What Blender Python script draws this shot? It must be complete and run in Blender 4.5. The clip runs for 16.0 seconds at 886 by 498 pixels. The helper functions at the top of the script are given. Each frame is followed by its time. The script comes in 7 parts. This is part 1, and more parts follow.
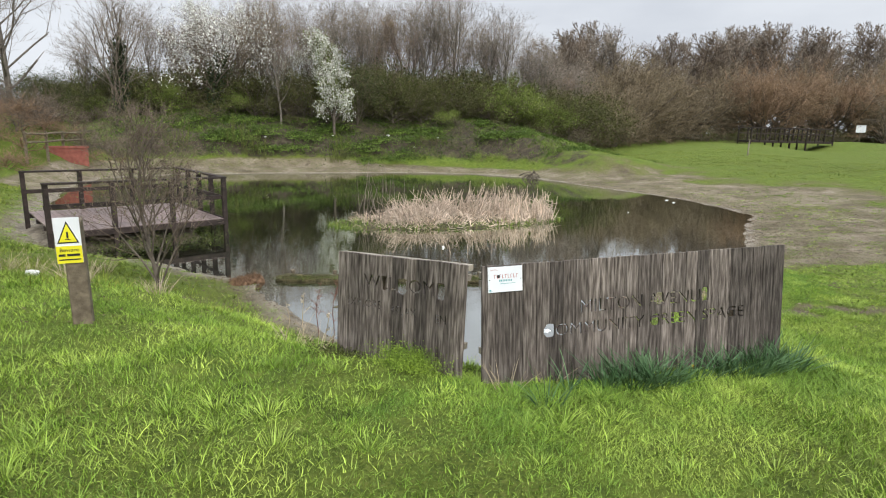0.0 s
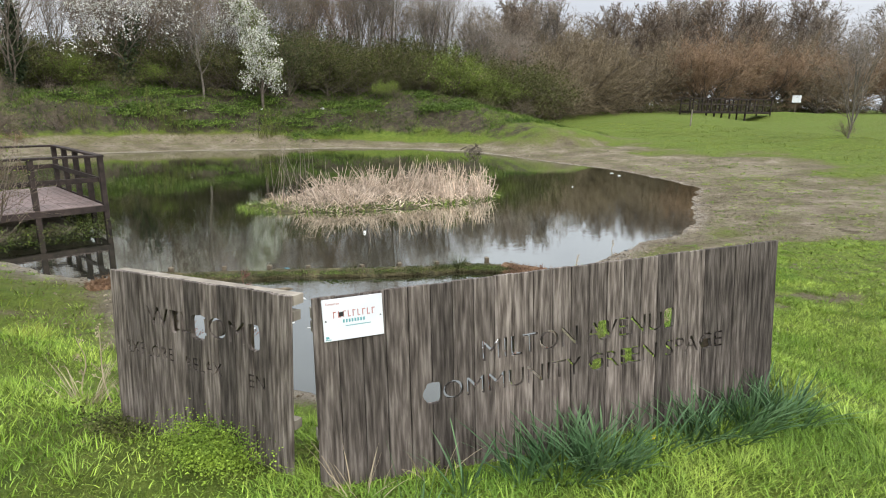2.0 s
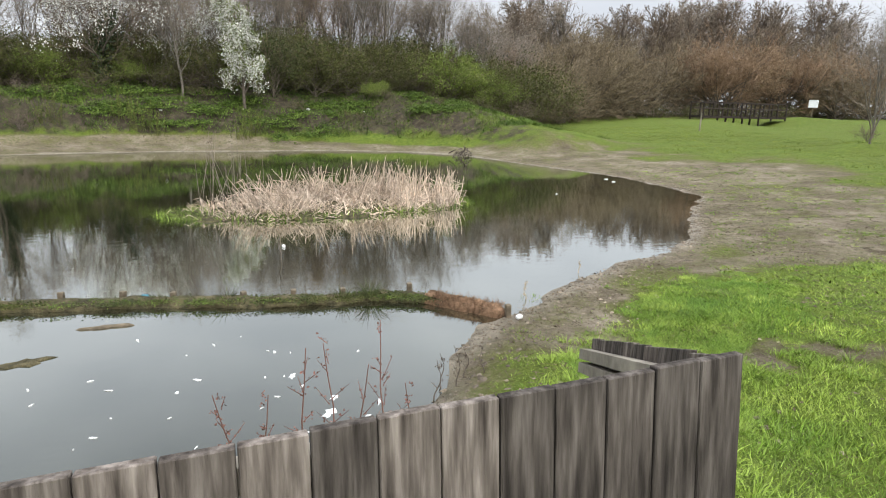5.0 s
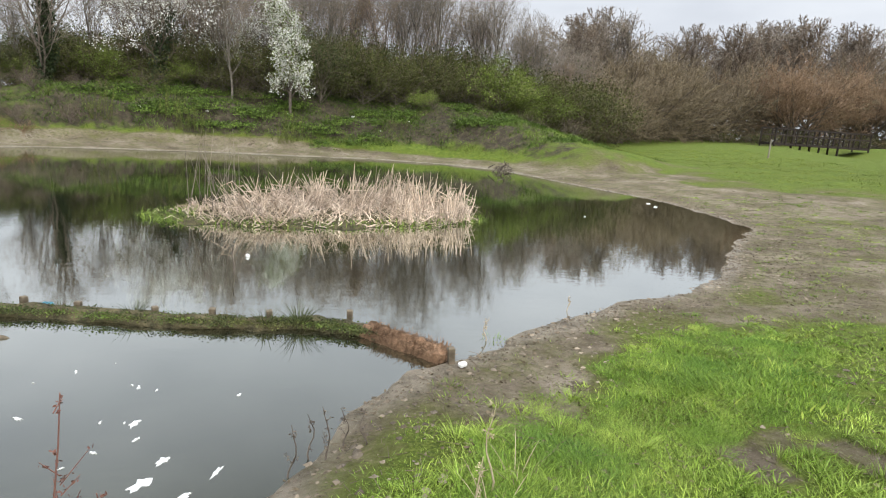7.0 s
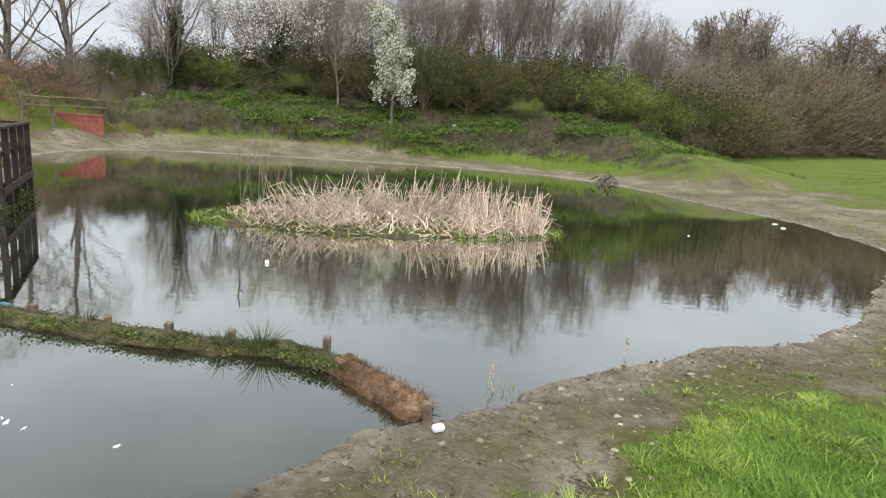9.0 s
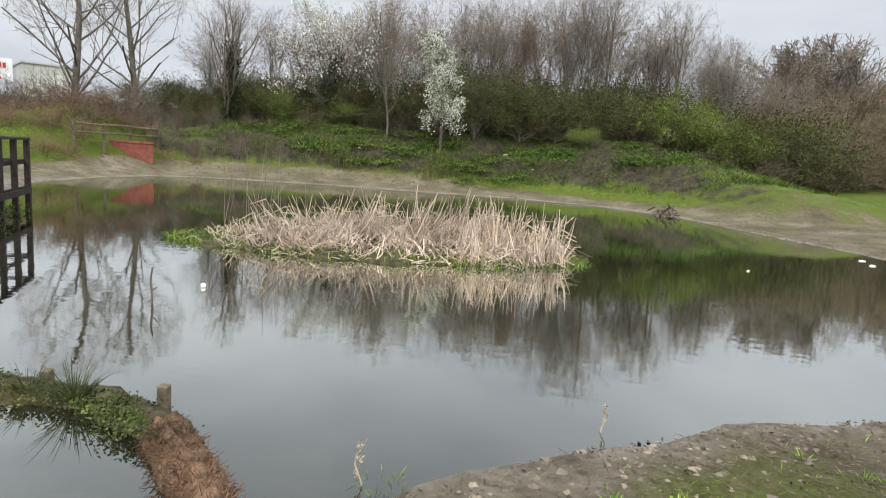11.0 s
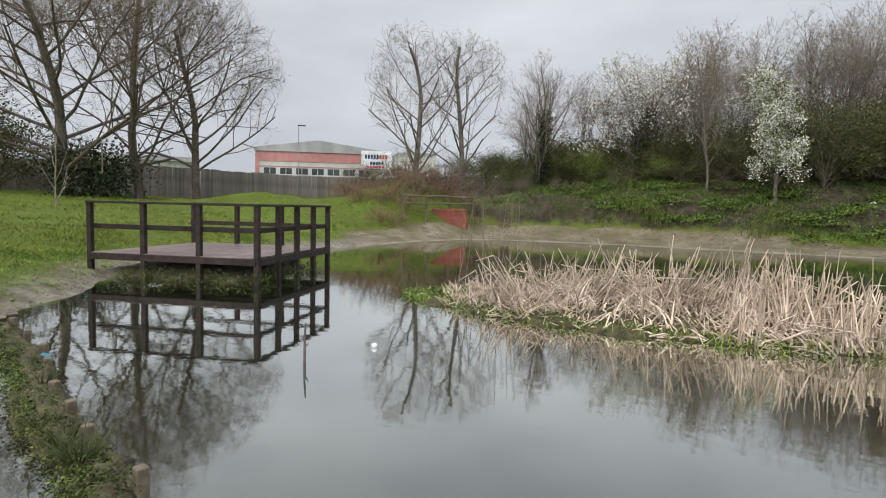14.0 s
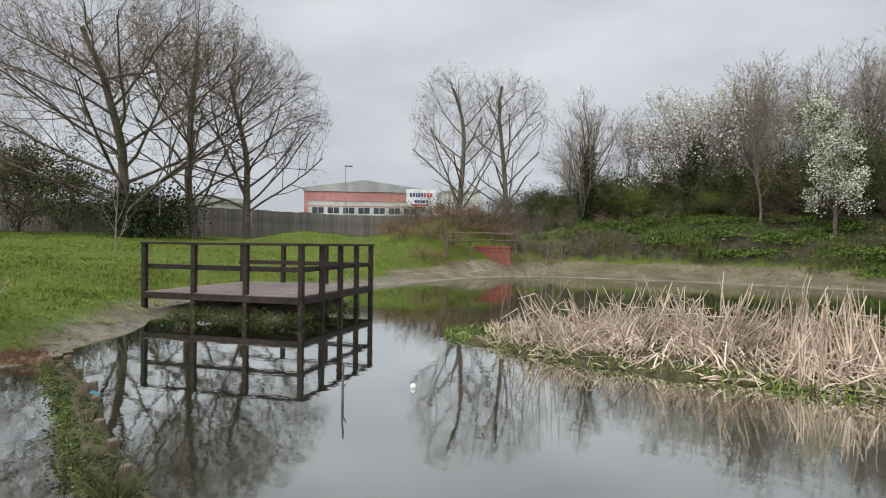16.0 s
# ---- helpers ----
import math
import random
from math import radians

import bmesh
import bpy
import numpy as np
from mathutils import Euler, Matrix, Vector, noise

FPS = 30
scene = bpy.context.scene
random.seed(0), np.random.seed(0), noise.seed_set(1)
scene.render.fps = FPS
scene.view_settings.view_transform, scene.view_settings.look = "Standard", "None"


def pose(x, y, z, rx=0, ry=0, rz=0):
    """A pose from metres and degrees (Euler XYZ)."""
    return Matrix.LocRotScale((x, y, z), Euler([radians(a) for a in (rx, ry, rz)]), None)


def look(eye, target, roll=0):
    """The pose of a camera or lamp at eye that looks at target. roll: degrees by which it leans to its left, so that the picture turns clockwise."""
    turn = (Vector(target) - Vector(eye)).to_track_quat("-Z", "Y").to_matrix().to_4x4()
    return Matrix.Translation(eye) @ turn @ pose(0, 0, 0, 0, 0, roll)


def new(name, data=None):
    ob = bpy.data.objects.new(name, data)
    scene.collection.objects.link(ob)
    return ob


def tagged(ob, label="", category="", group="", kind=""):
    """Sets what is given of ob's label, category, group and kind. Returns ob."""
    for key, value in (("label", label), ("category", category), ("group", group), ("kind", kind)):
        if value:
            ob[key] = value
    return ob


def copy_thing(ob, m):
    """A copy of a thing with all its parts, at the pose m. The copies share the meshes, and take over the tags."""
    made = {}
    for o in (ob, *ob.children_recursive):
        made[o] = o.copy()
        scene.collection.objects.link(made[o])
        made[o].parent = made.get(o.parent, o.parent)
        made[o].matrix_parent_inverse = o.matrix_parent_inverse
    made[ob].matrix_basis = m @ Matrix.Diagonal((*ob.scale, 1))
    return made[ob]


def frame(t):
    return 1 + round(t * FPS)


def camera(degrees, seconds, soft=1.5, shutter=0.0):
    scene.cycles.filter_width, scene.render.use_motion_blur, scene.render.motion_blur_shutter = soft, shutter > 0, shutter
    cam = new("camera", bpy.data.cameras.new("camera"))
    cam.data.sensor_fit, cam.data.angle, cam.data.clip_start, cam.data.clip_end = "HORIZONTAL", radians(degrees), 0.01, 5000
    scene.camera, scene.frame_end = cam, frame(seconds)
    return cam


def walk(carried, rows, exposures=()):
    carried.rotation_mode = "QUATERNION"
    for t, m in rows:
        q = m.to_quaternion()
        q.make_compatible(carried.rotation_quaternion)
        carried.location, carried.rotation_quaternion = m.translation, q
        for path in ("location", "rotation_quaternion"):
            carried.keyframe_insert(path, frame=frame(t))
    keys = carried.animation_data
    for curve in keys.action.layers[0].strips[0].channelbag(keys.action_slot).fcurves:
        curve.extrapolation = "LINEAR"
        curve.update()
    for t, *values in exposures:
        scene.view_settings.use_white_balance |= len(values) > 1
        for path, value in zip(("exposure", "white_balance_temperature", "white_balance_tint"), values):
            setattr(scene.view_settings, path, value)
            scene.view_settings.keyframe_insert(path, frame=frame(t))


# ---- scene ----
cam = camera(74.7, 16.0, soft=1.1)
METRES, EYE, TILT, LEAN, TURN = 8.0, 1.5, 0.0, 0.0, -17.1
PATH = [
    (0, (0.423, 0.122, 2.866), (0.86, 2.03, 2.454), 1.5),
    (0.5, (0.713, 0.699, 2.79), (1.15, 2.606, 2.374), 1.3),
    (1, (0.889, 0.906, 2.797), (1.363, 2.801, 2.365), 1.4),
    (1.5, (1.122, 1.276, 2.759), (1.658, 3.148, 2.306), 1.3),
    (2, (1.4, 1.582, 2.719), (1.995, 3.428, 2.229), 1.1),
    (2.5, (1.645, 1.919, 2.673), (2.27, 3.744, 2.143), 1.3),
    (3, (1.927, 2.222, 2.634), (2.531, 4.043, 2.069), 1.2),
    (3.5, (2.251, 2.512, 2.578), (2.823, 4.348, 2.028), 1.2),
    (4, (2.574, 2.784, 2.538), (3.139, 4.635, 2.034), 1.3),
    (6.3, (4.377, 3.78, 2.357), (4.874, 5.664, 1.906), 3.2),
    (6.5, (4.516, 3.878, 2.355), (4.975, 5.773, 1.908), 3.4),
    (7, (4.869, 4.152, 2.327), (5.234, 6.07, 1.895), 3.9),
    (7.5, (5.151, 4.492, 2.237), (5.435, 6.428, 1.82), 4.2),
    (8, (5.479, 4.866, 2.166), (5.671, 6.814, 1.753), 4.2),
    (8.5, (5.802, 5.222, 2.118), (5.89, 7.177, 1.704), 4.2),
    (9, (6.09, 5.561, 2.085), (6.065, 7.517, 1.672), 4.2),
    (9.2, (6.2, 5.682, 2.055), (6.128, 7.638, 1.646), 4.1),
    (11.3, (7.409, 7.467, 1.716), (7.112, 9.423, 1.426), 4.1),
    (11.5, (7.518, 7.649, 1.708), (7.197, 9.604, 1.431), 4.0),
    (12, (7.808, 8.101, 1.711), (7.399, 10.044, 1.468), 3.8),
    (12.5, (7.949, 8.478, 1.607), (7.409, 10.392, 1.397), 3.3),
    (13, (8.085, 8.781, 1.578), (7.341, 10.628, 1.389), 2.6),
    (13.5, (8.122, 9.042, 1.565), (7.109, 10.758, 1.399), 1.9),
    (14, (8.143, 9.232, 1.557), (6.847, 10.748, 1.413), 1.3),
    (14.5, (8.147, 9.295, 1.544), (6.634, 10.598, 1.429), 0.9),
    (15, (8.127, 9.272, 1.563), (6.514, 10.453, 1.48), 0.8),
    (15.5, (8.128, 9.246, 1.588), (6.543, 10.466, 1.54), 0.9),
    (16, (8.164, 9.315, 1.576), (6.749, 10.728, 1.556), 0.7),
]
walk(cam, [(t, look(eye, target, roll)) for t, eye, target, roll in PATH],
     exposures=[(0, 0.62), (2, 0.68), (4, 0.76), (9.2, 0.68), (12, 0.48), (16, 0.28)])

# ---------- world, sun ----------
world = bpy.data.worlds.new("world")
scene.world = world
world.use_nodes = True
wn, wl = world.node_tree.nodes, world.node_tree.links
wn.clear()
w_out = wn.new("ShaderNodeOutputWorld")
w_bg = wn.new("ShaderNodeBackground")
w_sky = wn.new("ShaderNodeTexSky")
w_sky.sky_type, w_sky.sun_disc = "NISHITA", False
w_sky.sun_elevation, w_sky.sun_rotation = radians(42), radians(150)
w_sky.air_density, w_sky.dust_density, w_sky.ozone_density = 1.0, 4.0, 1.0
w_hsv = wn.new("ShaderNodeHueSaturation")
w_hsv.inputs["Saturation"].default_value = 0.12
w_tc = wn.new("ShaderNodeTexCoord")
w_map = wn.new("ShaderNodeMapping")
w_map.inputs["Scale"].default_value = (1.6, 1.6, 4.5)
w_noise = wn.new("ShaderNodeTexNoise")
w_noise.inputs["Scale"].default_value = 1.7
w_noise.inputs["Detail"].default_value = 6
w_noise.inputs["Roughness"].default_value = 0.5
w_ramp = wn.new("ShaderNodeValToRGB")
w_ramp.color_ramp.elements[0].position, w_ramp.color_ramp.elements[0].color = 0.30, (5.5, 5.9, 6.6, 1)
w_ramp.color_ramp.elements[1].position, w_ramp.color_ramp.elements[1].color = 0.72, (7.8, 8.2, 8.75, 1)
w_mix = wn.new("ShaderNodeMix")
w_mix.data_type = "RGBA"
w_mix.inputs["Factor"].default_value = 0.8
wl.new(w_tc.outputs["Generated"], w_map.inputs["Vector"])
wl.new(w_map.outputs["Vector"], w_noise.inputs["Vector"])
wl.new(w_noise.outputs["Fac"], w_ramp.inputs["Fac"])
wl.new(w_sky.outputs["Color"], w_hsv.inputs["Color"])
wl.new(w_hsv.outputs["Color"], w_mix.inputs["A"])
wl.new(w_ramp.outputs["Color"], w_mix.inputs["B"])
w_sep = wn.new("ShaderNodeSeparateXYZ")
wl.new(w_tc.outputs["Generated"], w_sep.inputs["Vector"])
w_rise = wn.new("ShaderNodeMapRange")  # an overcast sky is brighter overhead than at the horizon
w_rise.inputs["From Min"].default_value, w_rise.inputs["From Max"].default_value = 0.0, 1.0
w_rise.inputs["To Min"].default_value, w_rise.inputs["To Max"].default_value = 0.81, 3.3
w_pow = wn.new("ShaderNodeMath")
w_pow.operation = "POWER"
w_pow.use_clamp = True
w_pow.inputs[1].default_value = 4.0
w_pos = wn.new("ShaderNodeMath")
w_pos.operation = "MAXIMUM"
w_pos.inputs[1].default_value = 0.0
wl.new(w_sep.outputs["Z"], w_pos.inputs[0])
wl.new(w_pos.outputs[0], w_pow.inputs[0])
wl.new(w_pow.outputs[0], w_rise.inputs["Value"])
w_mul = wn.new("ShaderNodeVectorMath")
w_mul.operation = "SCALE"
wl.new(w_mix.outputs["Result"], w_mul.inputs[0])
wl.new(w_rise.outputs["Result"], w_mul.inputs["Scale"])
wl.new(w_mul.outputs["Vector"], w_bg.inputs["Color"])
w_bg.inputs["Strength"].default_value = 0.10
wl.new(w_bg.outputs["Background"], w_out.inputs["Surface"])

sun = new("sun", bpy.data.lights.new("sun", "SUN"))
sun.data.energy, sun.data.angle, sun.data.color = 1.5, radians(40), (1.0, 0.96, 0.9)
sun.matrix_world = look((10, -30, 40), (4, 12, 0))


# ---------- materials ----------
def mat(name, c1, c2=None, scale=8.0, detail=6.0, rough=0.85, metal=0.0, bump=0.3, bscale=None, c3=None, rand=0.0,
        island=False, stretch=(1, 1, 1), ior=1.45, spec=0.35, dist=0.02, vein=None):
    """Two-scale noise colour with relief; rand varies it piece by piece."""
    m = bpy.data.materials.new(name)
    m.use_nodes = True
    n, l = m.node_tree.nodes, m.node_tree.links
    b = n["Principled BSDF"]
    b.inputs["Roughness"].default_value, b.inputs["Metallic"].default_value = rough, metal
    b.inputs["IOR"].default_value = ior
    b.inputs["Specular IOR Level"].default_value = spec
    tc = n.new("ShaderNodeTexCoord")
    mp = n.new("ShaderNodeMapping")
    mp.inputs["Scale"].default_value = stretch
    l.new(tc.outputs["Object"], mp.inputs["Vector"])
    t1 = n.new("ShaderNodeTexNoise")
    t1.inputs["Scale"].default_value, t1.inputs["Detail"].default_value = scale, detail
    l.new(mp.outputs["Vector"], t1.inputs["Vector"])
    r = n.new("ShaderNodeValToRGB")
    c2 = c2 or tuple(v * 0.7 for v in c1)
    r.color_ramp.elements[0].position, r.color_ramp.elements[0].color = 0.32, (*c1, 1)
    r.color_ramp.elements[1].position, r.color_ramp.elements[1].color = 0.68, (*c2, 1)
    if c3:
        e = r.color_ramp.elements.new(0.5)
        e.color = (*c3, 1)
    l.new(t1.outputs["Fac"], r.inputs["Fac"])
    col = r.outputs["Color"]
    t2 = n.new("ShaderNodeTexNoise")
    t2.inputs["Scale"].default_value, t2.inputs["Detail"].default_value = scale * 0.13, 3
    l.new(tc.outputs["Object"], t2.inputs["Vector"])
    mr = n.new("ShaderNodeMapRange")
    mr.inputs["From Min"].default_value, mr.inputs["From Max"].default_value = 0.3, 0.7
    mr.inputs["To Min"].default_value, mr.inputs["To Max"].default_value = 0.75, 1.2
    l.new(t2.outputs["Fac"], mr.inputs["Value"])
    v = mr.outputs["Result"]
    if rand:
        if island:
            g = n.new("ShaderNodeNewGeometry")
            src = g.outputs["Random Per Island"]
        else:
            g = n.new("ShaderNodeObjectInfo")
            src = g.outputs["Random"]
        m2 = n.new("ShaderNodeMapRange")
        m2.inputs["To Min"].default_value, m2.inputs["To Max"].default_value = 1 - rand, 1 + rand
        l.new(src, m2.inputs["Value"])
        mm = n.new("ShaderNodeMath")
        mm.operation = "MULTIPLY"
        l.new(v, mm.inputs[0])
        l.new(m2.outputs["Result"], mm.inputs[1])
        v = mm.outputs[0]
    mx = n.new("ShaderNodeVectorMath")
    mx.operation = "SCALE"
    l.new(col, mx.inputs[0])
    l.new(v, mx.inputs["Scale"])
    l.new(mx.outputs["Vector"], b.inputs["Base Color"])
    if bump:
        t3 = n.new("ShaderNodeTexNoise")
        t3.inputs["Scale"].default_value, t3.inputs["Detail"].default_value = bscale or scale * 3, 5
        l.new(mp.outputs["Vector"], t3.inputs["Vector"])
        bp = n.new("ShaderNodeBump")
        bp.inputs["Strength"].default_value, bp.inputs["Distance"].default_value = bump, dist
        l.new(t3.outputs["Fac"], bp.inputs["Height"])
        l.new(bp.outputs["Normal"], b.inputs["Normal"])
    return m


M_board = mat("weathered_board", (0.038, 0.030, 0.025), (0.235, 0.203, 0.178), 22, 12, 0.9, bump=0.6, bscale=50, rand=0.46, stretch=(2.4, 2.4, 0.22), c3=(0.115, 0.096, 0.082))
M_rail = mat("pale_rail_timber", (0.19, 0.167, 0.135), (0.36, 0.32, 0.26), 10, 6, 0.9, bump=0.3)
M_deckrail = mat("dark_stained_timber", (0.017, 0.012, 0.010), (0.044, 0.031, 0.026), 9, 6, 0.75, bump=0.3, rand=0.15)
M_plank = mat("wet_deck_plank", (0.12, 0.083, 0.074), (0.24, 0.18, 0.165), 7, 6, 0.42, bump=0.25, rand=0.18, spec=0.5)
M_bark = mat("bark", (0.085, 0.068, 0.055), (0.19, 0.16, 0.13), 14, 6, 0.95, bump=0.6, stretch=(1, 1, 0.35))
M_bark2 = mat("bark_grey", (0.11, 0.095, 0.08), (0.22, 0.195, 0.165), 14, 6, 0.95, bump=0.6, stretch=(1, 1, 0.35))
M_twig = mat("twig", (0.10, 0.077, 0.056), (0.20, 0.155, 0.115), 5, 3, 0.95, bump=0, rand=0.3, island=True)
M_twig_grey = mat("twig_grey", (0.15, 0.125, 0.10), (0.28, 0.24, 0.20), 5, 3, 0.95, bump=0, rand=0.3, island=True)
M_twig_red = mat("twig_russet", (0.17, 0.112, 0.068), (0.28, 0.19, 0.122), 5, 3, 0.95, bump=0, rand=0.3, island=True)
M_twig_pink = mat("twig_pinkish", (0.16, 0.118, 0.095), (0.27, 0.205, 0.17), 5, 3, 0.95, bump=0, rand=0.3, island=True)
M_twig_olive = mat("twig_olive", (0.125, 0.098, 0.06), (0.22, 0.175, 0.115), 5, 3, 0.95, bump=0, rand=0.3, island=True)
M_bud = mat("ochre_bud", (0.20, 0.135, 0.05), (0.32, 0.24, 0.10), 5, 3, 0.9, bump=0, rand=0.3, island=True)
M_evergreen = mat("evergreen_leaf", (0.03, 0.042, 0.012), (0.085, 0.10, 0.028), 4, 3, 0.7, bump=0, rand=0.4, island=True)
M_blossom = mat("blossom", (0.62, 0.62, 0.56), (0.80, 0.80, 0.75), 5, 2, 0.9, bump=0, rand=0.15, island=True)
M_ivy = mat("ivy_leaf", (0.018, 0.030, 0.012), (0.05, 0.07, 0.025), 5, 3, 0.55, bump=0, rand=0.4, island=True)
M_leaf = mat("spring_leaf", (0.11, 0.155, 0.026), (0.20, 0.25, 0.05), 3, 3, 0.8, bump=0, rand=0.4, island=True)
M_leaf_dull = mat("dull_leaf", (0.046, 0.056, 0.014), (0.115, 0.122, 0.034), 3, 3, 0.85, bump=0, rand=0.4, island=True)
M_blade = mat("grass_blade", (0.12, 0.215, 0.022), (0.37, 0.47, 0.085), 1.6, 5, 0.65, bump=0, rand=0.55, island=True, c3=(0.18, 0.28, 0.034))
M_bank = mat("bank_grass", (0.04, 0.075, 0.010), (0.115, 0.17, 0.026), 0.7, 4, 0.8, bump=0, rand=0.5, island=True)
M_blade_far = mat("rough_grass", (0.09, 0.135, 0.014), (0.22, 0.255, 0.042), 0.8, 4, 0.8, bump=0, rand=0.45, island=True)
M_tuft = mat("tuft_blade", (0.125, 0.225, 0.024), (0.34, 0.45, 0.08), 1.2, 5, 0.6, bump=0, rand=0.36, island=True)
M_herb = mat("herb_leaf", (0.04, 0.07, 0.010), (0.135, 0.18, 0.032), 2.5, 4, 0.7, bump=0, rand=0.45, island=True)
M_fern = mat("ferny_leaf", (0.10, 0.17, 0.018), (0.26, 0.37, 0.045), 9, 4, 0.7, bump=0, rand=0.4, island=True)
M_lush = mat("lush_blade", (0.095, 0.185, 0.022), (0.29, 0.385, 0.062), 1.4, 5, 0.65, bump=0, rand=0.45, island=True, c3=(0.15, 0.245, 0.03))
M_straw = mat("dry_stem", (0.36, 0.29, 0.19), (0.52, 0.44, 0.32), 4, 3, 0.9, bump=0, rand=0.3, island=True)
M_reed = mat("dead_reed", (0.42, 0.325, 0.24), (0.66, 0.545, 0.44), 3, 3, 0.85, bump=0, rand=0.45, island=True)
M_daff = mat("daffodil_leaf", (0.045, 0.105, 0.04), (0.12, 0.205, 0.085), 4, 3, 0.55, bump=0, rand=0.35, island=True)
M_weed = mat("dock_stem", (0.14, 0.06, 0.05), (0.22, 0.12, 0.09), 6, 3, 0.9, bump=0, rand=0.3, island=True)
M_moss = mat("mossy_mound", (0.04, 0.036, 0.018), (0.125, 0.105, 0.055), 9, 8, 0.95, bump=1.0, dist=0.05)
M_coir = mat("coir_fibre", (0.115, 0.07, 0.04), (0.32, 0.195, 0.118), 18, 8, 0.97, bump=1.0, bscale=70, dist=0.03)
M_mud_coir = mat("muddy_coir", (0.095, 0.072, 0.045), (0.22, 0.175, 0.115), 12, 8, 0.95, bump=1.0, bscale=50, dist=0.04)
M_clod = mat("dry_clod", (0.10, 0.078, 0.053), (0.30, 0.25, 0.19), 3.5, 8, 0.95, bump=0.8, bscale=40, rand=0.45, island=True)
M_stake = mat("wet_stake", (0.10, 0.08, 0.055), (0.21, 0.17, 0.12), 12, 5, 0.9, bump=0.5)
M_white = mat("white_sign_board", (0.74, 0.76, 0.80), (0.80, 0.82, 0.85), 6, 3, 0.4, bump=0)
M_yellow = mat("sign_yellow", (0.80, 0.72, 0.02), (0.84, 0.76, 0.04), 4, 3, 0.45, bump=0)
M_ink = mat("sign_ink", (0.03, 0.03, 0.03), None, 4, 2, 0.6, bump=0)
M_pink = mat("print_pink", (0.55, 0.24, 0.22), None, 4, 2, 0.6, bump=0)
M_teal = mat("print_teal", (0.16, 0.42, 0.44), None, 4, 2, 0.6, bump=0)
M_navy = mat("print_navy", (0.03, 0.05, 0.16), None, 4, 2, 0.6, bump=0)
M_redprint = mat("print_red", (0.55, 0.06, 0.06), None, 4, 2, 0.6, bump=0)
M_brick = mat("red_headwall", (0.17, 0.053, 0.038), (0.26, 0.09, 0.065), 5, 6, 0.85, bump=0.3)
# near-black colour that stands for the shade inside the culvert
M_dark = mat("painted_pipe_shade", (0.012, 0.011, 0.01), None, 4, 2, 0.95, bump=0)
M_shed = mat("pale_cladding", (0.52, 0.52, 0.50), (0.62, 0.62, 0.60), 1.5, 4, 0.6, bump=0.05)
M_shedred = mat("red_cladding", (0.45, 0.19, 0.19), (0.53, 0.26, 0.25), 1.2, 4, 0.6, bump=0.05)
M_roof = mat("grey_roof_sheet", (0.36, 0.36, 0.37), (0.46, 0.46, 0.47), 1.2, 4, 0.5, bump=0.05)
M_glassy = mat("dim_window", (0.06, 0.07, 0.085), None, 3, 2, 0.15, bump=0, spec=0.6)
M_fence = mat("grey_closeboard", (0.16, 0.142, 0.13), (0.29, 0.26, 0.24), 4, 6, 0.92, bump=0.3, rand=0.18, stretch=(2, 2, 0.3))
M_metal = mat("galvanised_steel", (0.30, 0.31, 0.32), (0.38, 0.39, 0.40), 5, 4, 0.45, 0.7, bump=0.05)
M_foam = mat("foam", (0.62, 0.63, 0.62), (0.76, 0.77, 0.76), 20, 5, 0.9, bump=0.4)
M_litter = mat("pale_litter", (0.68, 0.68, 0.66), (0.78, 0.78, 0.76), 9, 3, 0.6, bump=0.1)
M_blue = mat("blue_litter", (0.03, 0.13, 0.18), (0.06, 0.20, 0.25), 9, 3, 0.5, bump=0.1)
M_daffodil = mat("daffodil_flower", (0.75, 0.55, 0.02), None, 4, 2, 0.7, bump=0)


